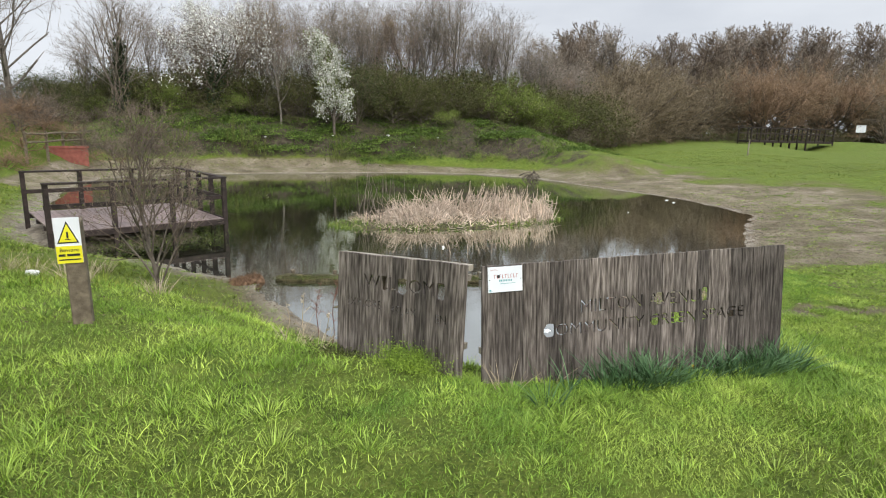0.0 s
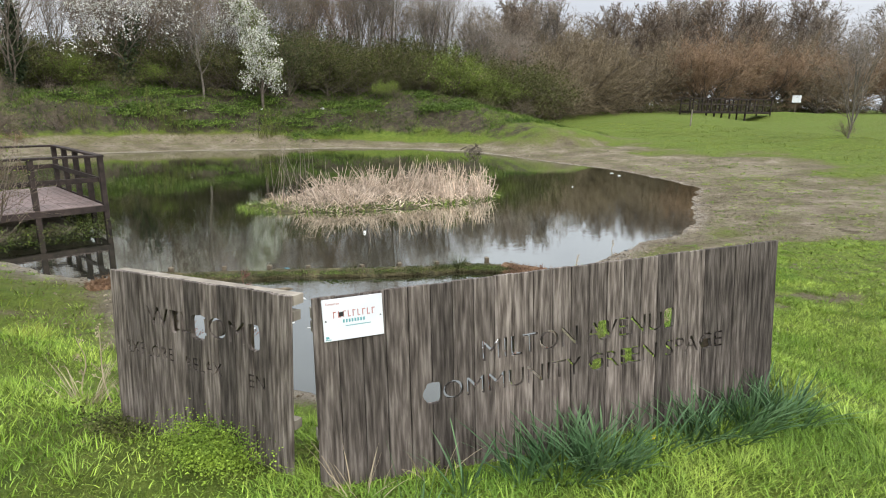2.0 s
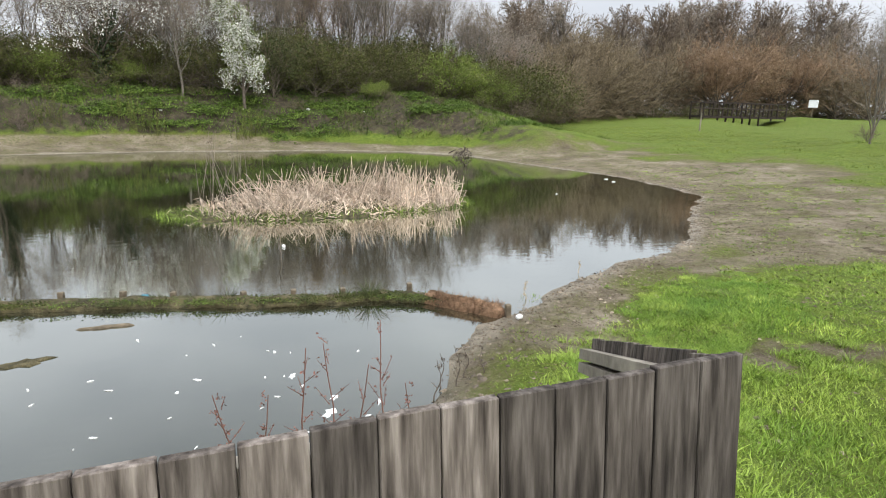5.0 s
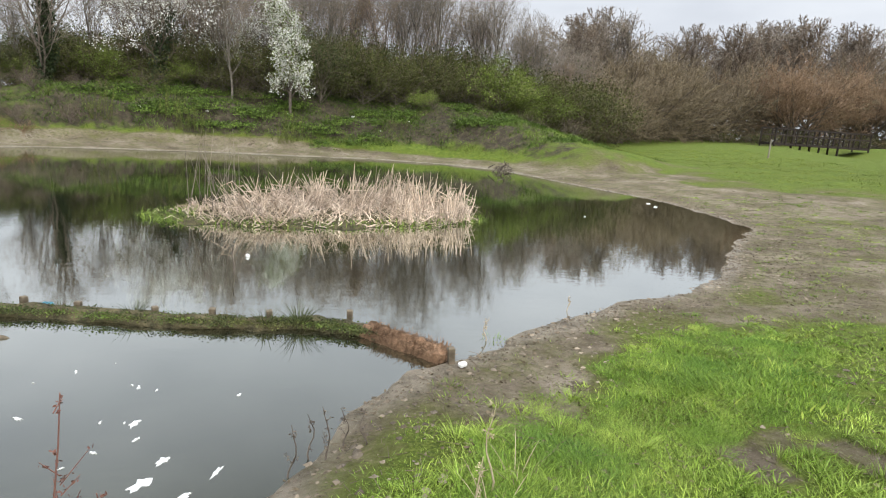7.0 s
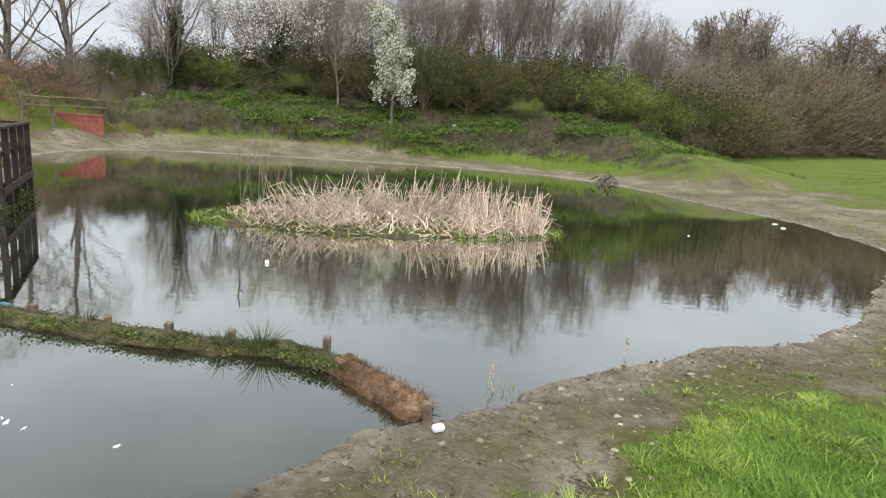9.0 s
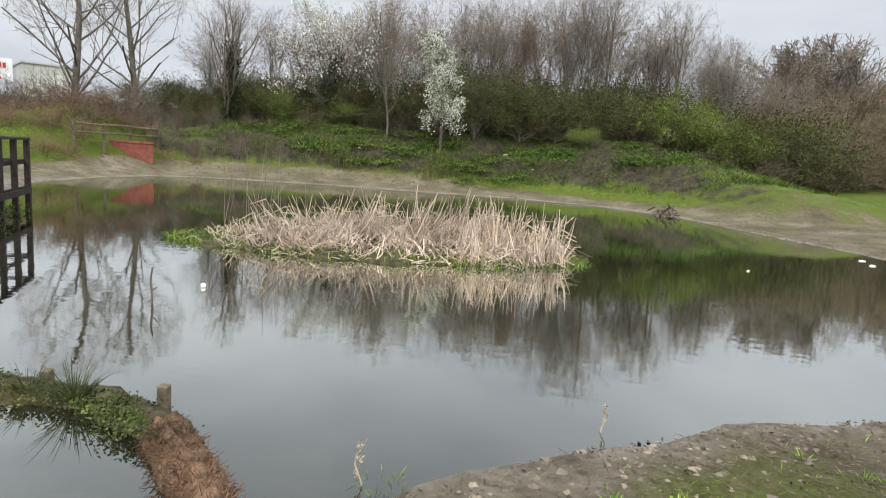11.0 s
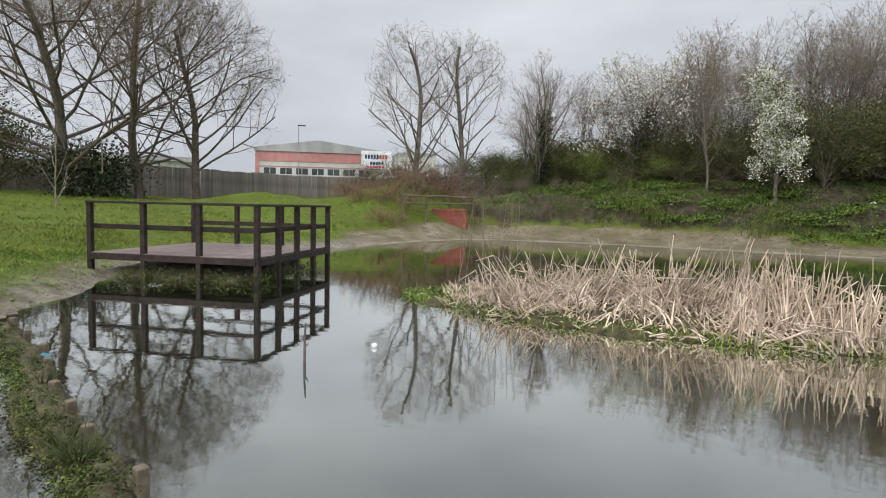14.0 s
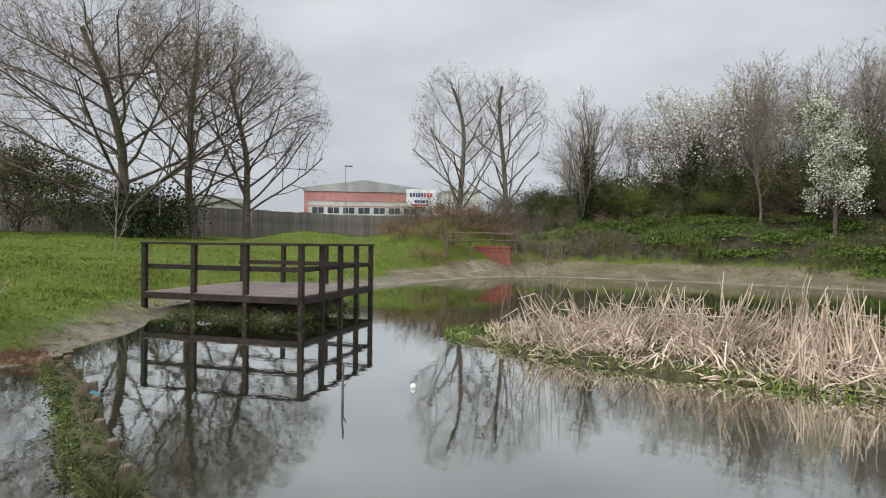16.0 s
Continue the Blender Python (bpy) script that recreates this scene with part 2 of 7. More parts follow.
def ground_material():
    """Turf, bare silt and soil laid out by the shore attribute, with grain at several scales."""
    m = bpy.data.materials.new("ground_cover")
    m.use_nodes = True
    n, l = m.node_tree.nodes, m.node_tree.links
    b = n["Principled BSDF"]
    b.inputs["Roughness"].default_value = 0.92
    b.inputs["Specular IOR Level"].default_value = 0.25
    tc = n.new("ShaderNodeTexCoord")

    def tex(s, d=7, r=0.6):
        t = n.new("ShaderNodeTexNoise")
        t.inputs["Scale"].default_value, t.inputs["Detail"].default_value, t.inputs["Roughness"].default_value = s, d, r
        l.new(tc.outputs["Object"], t.inputs["Vector"])
        return t.outputs["Fac"]

    def ramp(f, *stops):
        r = n.new("ShaderNodeValToRGB")
        els = r.color_ramp.elements
        els[0].position, els[0].color = stops[0][0], (*stops[0][1], 1)
        els[1].position, els[1].color = stops[-1][0], (*stops[-1][1], 1)
        for p, c in stops[1:-1]:
            els.new(p).color = (*c, 1)
        l.new(f, r.inputs["Fac"])
        return r.outputs["Color"]

    def mix(f, a, c):
        x = n.new("ShaderNodeMix")
        x.data_type = "RGBA"
        l.new(f, x.inputs["Factor"])
        l.new(a, x.inputs["A"])
        l.new(c, x.inputs["B"])
        return x.outputs["Result"]

    def attr(k):
        a = n.new("ShaderNodeAttribute")
        a.attribute_name = k
        return a.outputs["Fac"]

    def step(f, lo, hi):
        r = n.new("ShaderNodeMapRange")
        r.interpolation_type = "SMOOTHSTEP"
        r.inputs["From Min"].default_value, r.inputs["From Max"].default_value = lo, hi
        l.new(f, r.inputs["Value"])
        return r.outputs["Result"]

    def add(f, g, k):
        x = n.new("ShaderNodeMath")
        x.operation = "MULTIPLY_ADD"
        l.new(g, x.inputs[0])
        x.inputs[1].default_value = k
        l.new(f, x.inputs[2])
        return x.outputs[0]

    fine, mid, big = tex(38, 8), tex(5, 8), tex(0.7, 5)
    turf = mix(step(big, 0.35, 0.65), ramp(mid, (0.3, (0.044, 0.068, 0.008)), (0.5, (0.092, 0.136, 0.015)), (0.72, (0.165, 0.198, 0.034))),
               ramp(fine, (0.36, (0.046, 0.064, 0.007)), (0.54, (0.105, 0.14, 0.017)), (0.68, (0.185, 0.19, 0.048))))
    silt = ramp(tex(0.8, 10, 0.75), (0.36, (0.075, 0.058, 0.038)), (0.48, (0.16, 0.128, 0.09)), (0.60, (0.31, 0.262, 0.2)))
    silt = mix(step(tex(1.6, 10, 0.8), 0.53, 0.60), silt, ramp(fine, (0.38, (0.035, 0.026, 0.016)), (0.62, (0.13, 0.10, 0.063))))
    silt = mix(step(tex(0.9, 12, 0.85), 0.57, 0.66), silt, ramp(tex(21, 6, 0.7), (0.35, (0.075, 0.085, 0.022)), (0.65, (0.15, 0.15, 0.055))))
    silt = mix(step(tex(26, 6, 0.8), 0.56, 0.62), silt, ramp(tex(9), (0.3, (0.035, 0.028, 0.018)), (0.7, (0.33, 0.28, 0.22))))
    soil = ramp(tex(3.2), (0.3, (0.022, 0.018, 0.012)), (0.5, (0.05, 0.041, 0.026)), (0.7, (0.095, 0.076, 0.05)))
    bare = add(add(add(attr("bare"), tex(1.9, 10, 0.75), 0.8), tex(9, 8, 0.75), 0.4), big, 0.3)
    rough = add(add(attr("rough"), tex(1.3), 1.1), mid, 0.35)
    col = mix(step(rough, 0.92, 1.28), turf, soil)
    thin = ramp(tex(12, 8, 0.75), (0.32, (0.05, 0.045, 0.016)), (0.5, (0.105, 0.11, 0.03)), (0.68, (0.19, 0.165, 0.085)))
    col = mix(step(bare, 0.86, 1.22), col, thin)
    col = mix(step(bare, 1.10, 1.48), col, silt)
    col = mix(attr("wet"), col, ramp(tex(3.1, 10, 0.8), (0.38, (0.09, 0.074, 0.052)), (0.58, (0.29, 0.25, 0.19))))
    l.new(col, b.inputs["Base Color"])
    r = n.new("ShaderNodeMapRange")
    r.inputs["To Min"].default_value, r.inputs["To Max"].default_value = 0.92, 0.45
    l.new(attr("wet"), r.inputs["Value"])
    l.new(r.outputs["Result"], b.inputs["Roughness"])
    bp = n.new("ShaderNodeBump")
    bp.inputs["Strength"].default_value, bp.inputs["Distance"].default_value = 1.0, 0.07
    l.new(add(tex(2.3, 12, 0.8), fine, 0.35), bp.inputs["Height"])
    l.new(bp.outputs["Normal"], b.inputs["Normal"])
    return m


def water_material():
    """Turbid body under a still surface whose gloss grows towards grazing view."""
    m = bpy.data.materials.new("murky_water")
    m.use_nodes = True
    n, l = m.node_tree.nodes, m.node_tree.links
    n.remove(n["Principled BSDF"])
    tc = n.new("ShaderNodeTexCoord")
    t = n.new("ShaderNodeTexNoise")
    t.inputs["Scale"].default_value, t.inputs["Detail"].default_value = 0.35, 4
    l.new(tc.outputs["Object"], t.inputs["Vector"])
    r = n.new("ShaderNodeValToRGB")
    r.color_ramp.elements[0].position, r.color_ramp.elements[0].color = 0.3, (0.012, 0.014, 0.007, 1)
    r.color_ramp.elements[1].position, r.color_ramp.elements[1].color = 0.7, (0.022, 0.024, 0.013, 1)
    l.new(t.outputs["Fac"], r.inputs["Fac"])
    body = n.new("ShaderNodeBsdfDiffuse")
    l.new(r.outputs["Color"], body.inputs["Color"])
    mp = n.new("ShaderNodeMapping")
    mp.inputs["Scale"].default_value = (1, 1.6, 1)
    l.new(tc.outputs["Object"], mp.inputs["Vector"])
    t2 = n.new("ShaderNodeTexNoise")
    t2.inputs["Scale"].default_value, t2.inputs["Detail"].default_value = 4.0, 4
    l.new(mp.outputs["Vector"], t2.inputs["Vector"])
    bp = n.new("ShaderNodeBump")
    bp.inputs["Strength"].default_value, bp.inputs["Distance"].default_value = 0.09, 0.012
    l.new(t2.outputs["Fac"], bp.inputs["Height"])
    film = n.new("ShaderNodeBsdfGlossy")
    film.inputs["Roughness"].default_value = 0.02
    film.inputs["Color"].default_value = (0.96, 0.98, 0.95, 1)
    l.new(bp.outputs["Normal"], film.inputs["Normal"])
    face = n.new("ShaderNodeLayerWeight")
    face.inputs["Blend"].default_value = 0.5
    gloss = n.new("ShaderNodeMapRange")
    gloss.inputs["From Min"].default_value, gloss.inputs["From Max"].default_value = 0.42, 0.80
    gloss.inputs["To Min"].default_value, gloss.inputs["To Max"].default_value = 0.12, 0.80
    l.new(face.outputs["Facing"], gloss.inputs["Value"])
    both = n.new("ShaderNodeMixShader")
    l.new(gloss.outputs["Result"], both.inputs["Fac"])
    l.new(body.outputs["BSDF"], both.inputs[1])
    l.new(film.outputs["BSDF"], both.inputs[2])
    l.new(both.outputs["Shader"], n["Material Output"].inputs["Surface"])
    return m


# ---------- mesh helpers ----------
rng = np.random.default_rng(7)


class Geo:
    """Collects vertices and faces for one mesh."""

    def __init__(self):
        self.v, self.f, self.n = [], [], 0

    def add(self, verts, faces):
        self.v.append(np.asarray(verts, float).reshape(-1, 3))
        self.f += [tuple(i + self.n for i in f) for f in faces]
        self.n += len(self.v[-1])
        return self

    def box(self, lo, hi, m=None, bevel=0.0):
        (a, b, c), (d, e, f) = lo, hi
        if bevel:
            k = bevel
            vs = []
            for z, i in ((c, k), (c + k, 0), (f - k, 0), (f, k)):
                vs += [(a + i, b + k), (a + k, b + i), (d - k, b + i), (d - i, b + k), (d - i, e - k), (d - k, e - i), (a + k, e - i), (a + i, e - k)]
                vs[-8:] = [(x, y, z) for x, y in vs[-8:]]
            fs = [tuple(range(7, -1, -1)), tuple(range(24, 32))]
            for r in range(3):
                for i in range(8):
                    j = (i + 1) % 8
                    fs.append((r * 8 + i, r * 8 + j, r * 8 + 8 + j, r * 8 + 8 + i))
        else:
            vs = [(a, b, c), (d, b, c), (d, e, c), (a, e, c), (a, b, f), (d, b, f), (d, e, f), (a, e, f)]
            fs = [(3, 2, 1, 0), (4, 5, 6, 7), (0, 1, 5, 4), (1, 2, 6, 5), (2, 3, 7, 6), (3, 0, 4, 7)]
        vs = [m @ Vector(p) for p in vs] if m else vs
        return self.add([tuple(p) for p in vs], fs)

    def lump(self, p, s, flat=0.55):
        """An irregular clod: an octahedron with its corners pushed about."""
        a = rng.uniform(0, math.tau)
        c, d = math.cos(a), math.sin(a)
        k = rng.uniform(0.6, 1.25, 6) * s
        x, y, z = p
        vs = [(x + c * k[0], y + d * k[0], z), (x - d * k[1], y + c * k[1], z + 0.2 * s), (x - c * k[2], y - d * k[2], z), (x + d * k[3], y - c * k[3], z - 0.1 * s), (x + 0.2 * k[4], y, z + flat * k[4]), (x, y, z - flat * k[5])]
        return self.add(vs, [(0, 1, 4), (1, 2, 4), (2, 3, 4), (3, 0, 4), (1, 0, 5), (2, 1, 5), (3, 2, 5), (0, 3, 5)])

    def tube(self, pts, radii, sides=8, caps=True):
        pts = [Vector(p) for p in pts]
        vs, fs = [], []
        for i, (p, r) in enumerate(zip(pts, radii)):
            d = (pts[min(i + 1, len(pts) - 1)] - pts[max(i - 1, 0)]).normalized()
            u = d.orthogonal().normalized() if i == 0 else (u - d * u.dot(d)).normalized()
            w = d.cross(u)
            for k in range(sides):
                a = math.tau * k / sides
                vs.append(tuple(p + (u * math.cos(a) + w * math.sin(a)) * r))
        for i in range(len(pts) - 1):
            for k in range(sides):
                j = (k + 1) % sides
                fs.append((i * sides + k, i * sides + j, i * sides + sides + j, i * sides + sides + k))
        if caps:
            fs += [tuple(range(sides - 1, -1, -1)), tuple(range(len(vs) - sides, len(vs)))]
        return self.add(vs, fs)

    def mesh(self, name, material, smooth=False):
        me = bpy.data.meshes.new(name)
        me.from_pydata(np.concatenate(self.v).tolist(), [], self.f)
        me.materials.append(material)
        if smooth:
            me.shade_smooth()
        return me


def raw_mesh(name, verts, faces, material):
    """A mesh straight from arrays; faces is (n, 3) or (n, 4)."""
    me = bpy.data.meshes.new(name)
    k = faces.shape[1]
    me.vertices.add(len(verts))
    me.vertices.foreach_set("co", np.ascontiguousarray(verts, np.float32).ravel())
    me.loops.add(faces.size)
    me.loops.foreach_set("vertex_index", np.ascontiguousarray(faces, np.int32).ravel())
    me.polygons.add(len(faces))
    me.polygons.foreach_set("loop_start", np.arange(0, faces.size, k, dtype=np.int32))
    me.update(calc_edges=True)
    me.materials.append(material)
    return me


def part(name, me, parent, label="", m=None):
    ob = new(name, me)
    ob.parent = parent
    if m is not None:
        ob.matrix_basis = m
    return tagged(ob, label) if label else ob


def thing(name, label, category, m=None, group="", kind="", me=None):
    ob = new(name, me)
    if m is not None:
        ob.matrix_world = m
    return tagged(ob, label, category, group, kind)


def strips(base, tip, bend, width, segs=2):
    """Tapered flat blades: arrays of base, tip and sideways bend, one width each. Returns verts, tris."""
    n = len(base)
    d = tip - base
    side = np.cross(d, np.array([0, 0, 1.0])) + rng.normal(0, 0.02, (n, 3))
    a = rng.uniform(0, math.tau, n)
    side = np.stack([np.cos(a), np.sin(a), np.zeros(n)], 1)
    rows = []
    for i in range(segs):
        t = i / segs
        c = base + d * t + bend * (t * t)
        w = (width * (1 - 0.55 * t))[:, None]
        rows += [c - side * w / 2, c + side * w / 2]
    rows.append(tip + bend)
    v = np.stack(rows, 1)
    k = v.shape[1]
    f = []
    for i in range(segs - 1):
        f += [(2 * i, 2 * i + 1, 2 * i + 3), (2 * i, 2 * i + 3, 2 * i + 2)]
    f.append((2 * segs - 2, 2 * segs - 1, 2 * segs))
    f = np.array(f)
    faces = (np.arange(n) * k)[:, None, None] + f[None]
    return v.reshape(-1, 3), faces.reshape(-1, 3)


def prisms(p0, p1, r0, r1):
    """Three-sided tapered sticks. Returns verts, quads."""
    n = len(p0)
    d = p1 - p0
    d = d / (np.linalg.norm(d, axis=1, keepdims=True) + 1e-9)
    ref = np.where(np.abs(d[:, 2:3]) > 0.9, np.array([[1.0, 0, 0]]), np.array([[0, 0, 1.0]]))
    u = np.cross(d, ref)
    u /= np.linalg.norm(u, axis=1, keepdims=True) + 1e-9
    w = np.cross(d, u)
    rows = []
    for p, r in ((p0, r0), (p1, r1)):
        for k in range(3):
            a = math.tau * k / 3
            rows.append(p + (u * math.cos(a) + w * math.sin(a)) * r[:, None])
    v = np.stack(rows, 1)
    f = np.array([(0, 1, 4, 3), (1, 2, 5, 4), (2, 0, 3, 5)])
    return v.reshape(-1, 3), ((np.arange(n) * 6)[:, None, None] + f[None]).reshape(-1, 4)


def spikes(p0, p1, r0):
    """Three-sided twigs drawn out to a point. Returns verts, tris."""
    v, _ = prisms(p0, p1, r0, r0)
    v = v.reshape(-1, 6, 3)
    v = np.concatenate([v[:, :3], p1[:, None]], 1)
    f = np.array([(0, 1, 3), (1, 2, 3), (2, 0, 3)])
    return v.reshape(-1, 3), ((np.arange(len(p0)) * 4)[:, None, None] + f[None]).reshape(-1, 3)


def leaves(c, size, flat=0.0):
    """Small four-cornered leaves at the points c, each turned its own way."""
    n = len(c)
    a = rng.normal(size=(n, 3))
    b = rng.normal(size=(n, 3))
    if flat:
        a[:, 2] *= 1 - flat
        b[:, 2] *= 1 - flat
    a /= np.linalg.norm(a, axis=1, keepdims=True)
    b -= a * (a * b).sum(1, keepdims=True)
    b /= np.linalg.norm(b, axis=1, keepdims=True)
    s = (np.asarray(size) * rng.uniform(0.6, 1.3, n))[:, None]
    v = np.stack([c - a * s, c + b * s * 0.55, c + a * s, c - b * s * 0.55], 1)
    return v.reshape(-1, 3), np.arange(4 * n).reshape(-1, 4)


# ---------- the lie of the land ----------
SHORE = np.array([
    (6.04, 9.41), (6.8, 10.0), (7.77, 10.78), (8.86, 11.38), (10.05, 11.9), (11.4, 12.85), (13.4, 15.3), (15.9, 18.05),
    (16.3, 20.4), (16.2, 23.6), (15.0, 27.0), (14.0, 30.5), (13.0, 33.5), (10.5, 35.4), (6.5, 36.4), (2.0, 35.4),
    (-2.2, 34.9), (-5.2, 34.0), (-8.2, 32.7), (-9.5, 31.0), (-9.5, 28.3), (-8.85, 24.8), (-8.0, 21.6), (-7.2, 18.9),
    (-6.4, 16.2), (-4.91, 13.95), (-2.61, 12.5), (-1.44, 11.44), (-0.54, 10.94), (-0.39, 10.24), (-0.18, 9.62), (0.14, 8.75),
    (0.74, 7.62), (1.6, 6.75), (2.8, 6.25), (3.8, 6.4), (4.3, 6.95), (4.77, 8.12), (5.12, 8.58), (5.57, 9.14)])


def shore_distance(x, y):
    """Metres from the water's edge, negative in the pond."""
    p = np.stack([x, y], -1)
    best = np.full(x.shape, 1e9)
    inside = np.zeros(x.shape, bool)
    for i in range(len(SHORE)):
        a, b = SHORE[i], SHORE[(i + 1) % len(SHORE)]
        ab = b - a
        t = np.clip(((p - a) @ ab) / (ab @ ab), 0, 1)
        best = np.minimum(best, np.linalg.norm(p - (a + t[..., None] * ab), axis=-1))
        cross = (a[1] > y) != (b[1] > y)
        with np.errstate(divide="ignore", invalid="ignore"):
            xi = a[0] + (y - a[1]) * (ab[0] / ab[1] if ab[1] else 0)
        inside ^= cross & (x < xi)
    return np.where(inside, -best, best)


def blend(v, lo, hi):
    t = np.clip((v - lo) / (hi - lo), 0, 1)
    return t * t * (3 - 2 * t)


def wobble(x, y, s, seed=0.0):
    return (np.sin(x * s + seed + 1.7 * np.sin(y * s * 0.7 + seed)) + np.sin(y * s * 1.3 + 2 * seed + 1.3 * np.sin(x * s * 0.9))) / 2


LATTICE = np.random.default_rng(5).random((256, 256))


def vnoise(x, y, s, seed=0):
    """Smooth irregular noise, -1 to 1, with features about 1 / s metres across."""
    u, v = x * s + 17.3 * seed + 600, y * s + 41.7 * seed + 600
    i, j = np.floor(u).astype(int), np.floor(v).astype(int)
    f, g = u - i, v - j
    f, g = f * f * (3 - 2 * f), g * g * (3 - 2 * g)
    a, b = LATTICE[i % 256, j % 256], LATTICE[(i + 1) % 256, j % 256]
    c, d = LATTICE[i % 256, (j + 1) % 256], LATTICE[(i + 1) % 256, (j + 1) % 256]
    return 2 * ((a * (1 - f) + b * f) * (1 - g) + (c * (1 - f) + d * f) * g) - 1


def sides(x, y):
    """How far a place belongs to the north, west, east and south bank."""
    south = blend(-y, -9.5, -7.0) * blend(-x, -7.2, -4.2)
    north = blend(y - 0.25 * (x - 16), 29.5, 33.0) * blend(-x, -25.0, -13.0) * (0.5 * blend(x, -24.0, -15.0) + 0.5 * blend(x, -15.0, -8.0))
    west = blend(-x, 1.0, 3.0) * (1 - north) * (1 - south)
    return north, west, np.clip(1 - north - west - south, 0, 1), south


def land(x, y):
    x, y = np.asarray(x, float), np.asarray(y, float)
    d = shore_distance(x, y) + 0.10 * wobble(x, y, 2.3) + 0.05 * wobble(x, y, 6.1, 2)
    nb, wb, eb, sb = sides(x, y)
    q = np.maximum(d, 0)
    hn = np.interp(q, (0, 2.2, 3.2, 4.8, 7.5, 12, 25, 60, 900), (0, 0.28, 0.75, 2.0, 3.05, 3.6, 3.8, 3.9, 4.2))
    hw = np.interp(q, (0, 0.35, 1.2, 3.5, 8, 15, 24, 60, 900), (0, 0.14, 0.36, 0.68, 1.05, 1.55, 2.0, 2.1, 2.4))
    he = np.interp(q, (0, 1, 2.2, 5, 10, 20, 40, 70, 900), (0, 0.07, 0.16, 0.36, 0.62, 1.15, 2.05, 2.4, 3.0))
    hs = np.interp(q, (0, 0.25, 1, 1.75, 2.1, 2.6, 4.5, 8, 20, 900), (0, 0.10, 0.42, 0.72, 0.93, 1.05, 1.15, 1.28, 1.4, 1.9))
    h = nb * hn + wb * hw + eb * he + sb * hs
    h += blend(q, 0.2, 2.0) * (0.035 * wobble(x, y, 1.1, 1) + 0.02 * wobble(x, y, 3.7, 3))
    h += nb * blend(q, 3.2, 6.0) * (0.22 * wobble(x, y, 0.75, 4) + 0.10 * wobble(x, y, 2.1, 5))
    h = h + 1.5 * np.exp(-(((x + 13.8) / 2.2) ** 2 + ((y - 32.2) / 3.2) ** 2)) * blend(q, 0.3, 1.8)  # bramble mound over the culvert
    h = h + 0.55 * np.exp(-(((x - 45.6) / 9.0) ** 2 + ((y - 48.0) / 5.0) ** 2)) - 1.9 * np.exp(-(((x - 45.2) / 2.2) ** 2 + ((y - 48.0) / 5.0) ** 2))  # ditch under the footbridge
    h = h + 0.45 * np.exp(-(((x - 32.0) / 1.6) ** 2 + ((y - 25.4) / 1.6) ** 2))
    u, v = (x + 4.92) * 0.8736 + (y - 13.51) * 0.4867 - 1.55, (y - 13.51) * 0.8736 - (x + 4.92) * 0.4867 - 1.85
    mud = 0.17 - 1.1 * np.maximum(0, np.abs(u) - 1.5) - 1.1 * np.maximum(0, np.abs(v) - 1.5) + 0.05 * wobble(x, y, 5.0, 6)  # silted bank under the platform
    return np.where(d < 0, np.maximum(np.maximum(-0.9, d * 0.35), mud), h)


def ground_at(x, y):
    return float(land(np.array([x]), np.array([y]))[0])


def axis(lo, hi, step, far):
    core = np.arange(lo, hi + step / 2, step)
    out = [step]
    while sum(out) < far:
        out.append(out[-1] * 1.22)
    out = np.cumsum(out)
    return np.concatenate([lo - out[::-1], core, hi + out])


gx, gy = axis(-12, 20, 0.2, 900), axis(-3, 42, 0.2, 900)
GX, GY = np.meshgrid(gx, gy)
GD = shore_distance(GX, GY)
GZ = land(GX, GY)
nx, ny = len(gx), len(gy)
idx = np.arange(nx * ny).reshape(ny, nx)
quads = np.stack([idx[:-1, :-1], idx[:-1, 1:], idx[1:, 1:], idx[1:, :-1]], -1).reshape(-1, 4)
ground_mesh = raw_mesh("ground", np.stack([GX, GY, GZ], -1).reshape(-1, 3), quads, ground_material())
ground_mesh.shade_smooth()
NB, WB, EB, SB = sides(GX, GY)


def bare_mask(x, y, d, nb, wb, eb, sb):
    """1 where silt lies bare, falling to -1 in closed turf."""
    east = blend(x + 0.5 * y, 15.5, 22.0)
    reach = nb * (3.3 - 1.0 * blend(x, 0.0, 8.0)) + wb * 0.9 + eb * (1.5 + 9.0 * east) + sb * 0.7
    spread = nb * 0.5 + wb * 0.8 + eb * (1.9 + 6.0 * east) + sb * 0.9
    lumps = 0.7 * vnoise(x, y, 0.42, 1) + 0.5 * vnoise(x, y, 0.95, 2) + 0.35 * vnoise(x, y, 2.1, 3)
    worn = sum(np.exp(-(((x - a) / r) ** 2 + ((y - b) / r) ** 2)) for a, b, r in ((6.45, 8.65, 0.55), (6.75, 9.15, 0.5), (6.2, 8.2, 0.4), (7.6, 9.75, 0.4), (9.2, 9.2, 0.4), (10.2, 10.7, 0.8), (11.6, 10.4, 0.7), (6.9, 8.9, 0.35), (9.9, 8.3, 0.45), (12.6, 11.4, 0.8)))
    return np.clip(0.8 * worn + (reach - d) / spread + (0.55 * eb + 0.35 * sb + 0.35 * wb + 0.12 * nb) * lumps * blend(d, 0.1, 0.8) + eb * 1.5 * blend(lumps, 0.35, 0.75) * blend(-d, -7.0, -4.0)
                   - 1.6 * np.exp(-(((x + 13.8) / 2.6) ** 2 + ((y - 32.2) / 3.4) ** 2)), -1.2, 0.6)


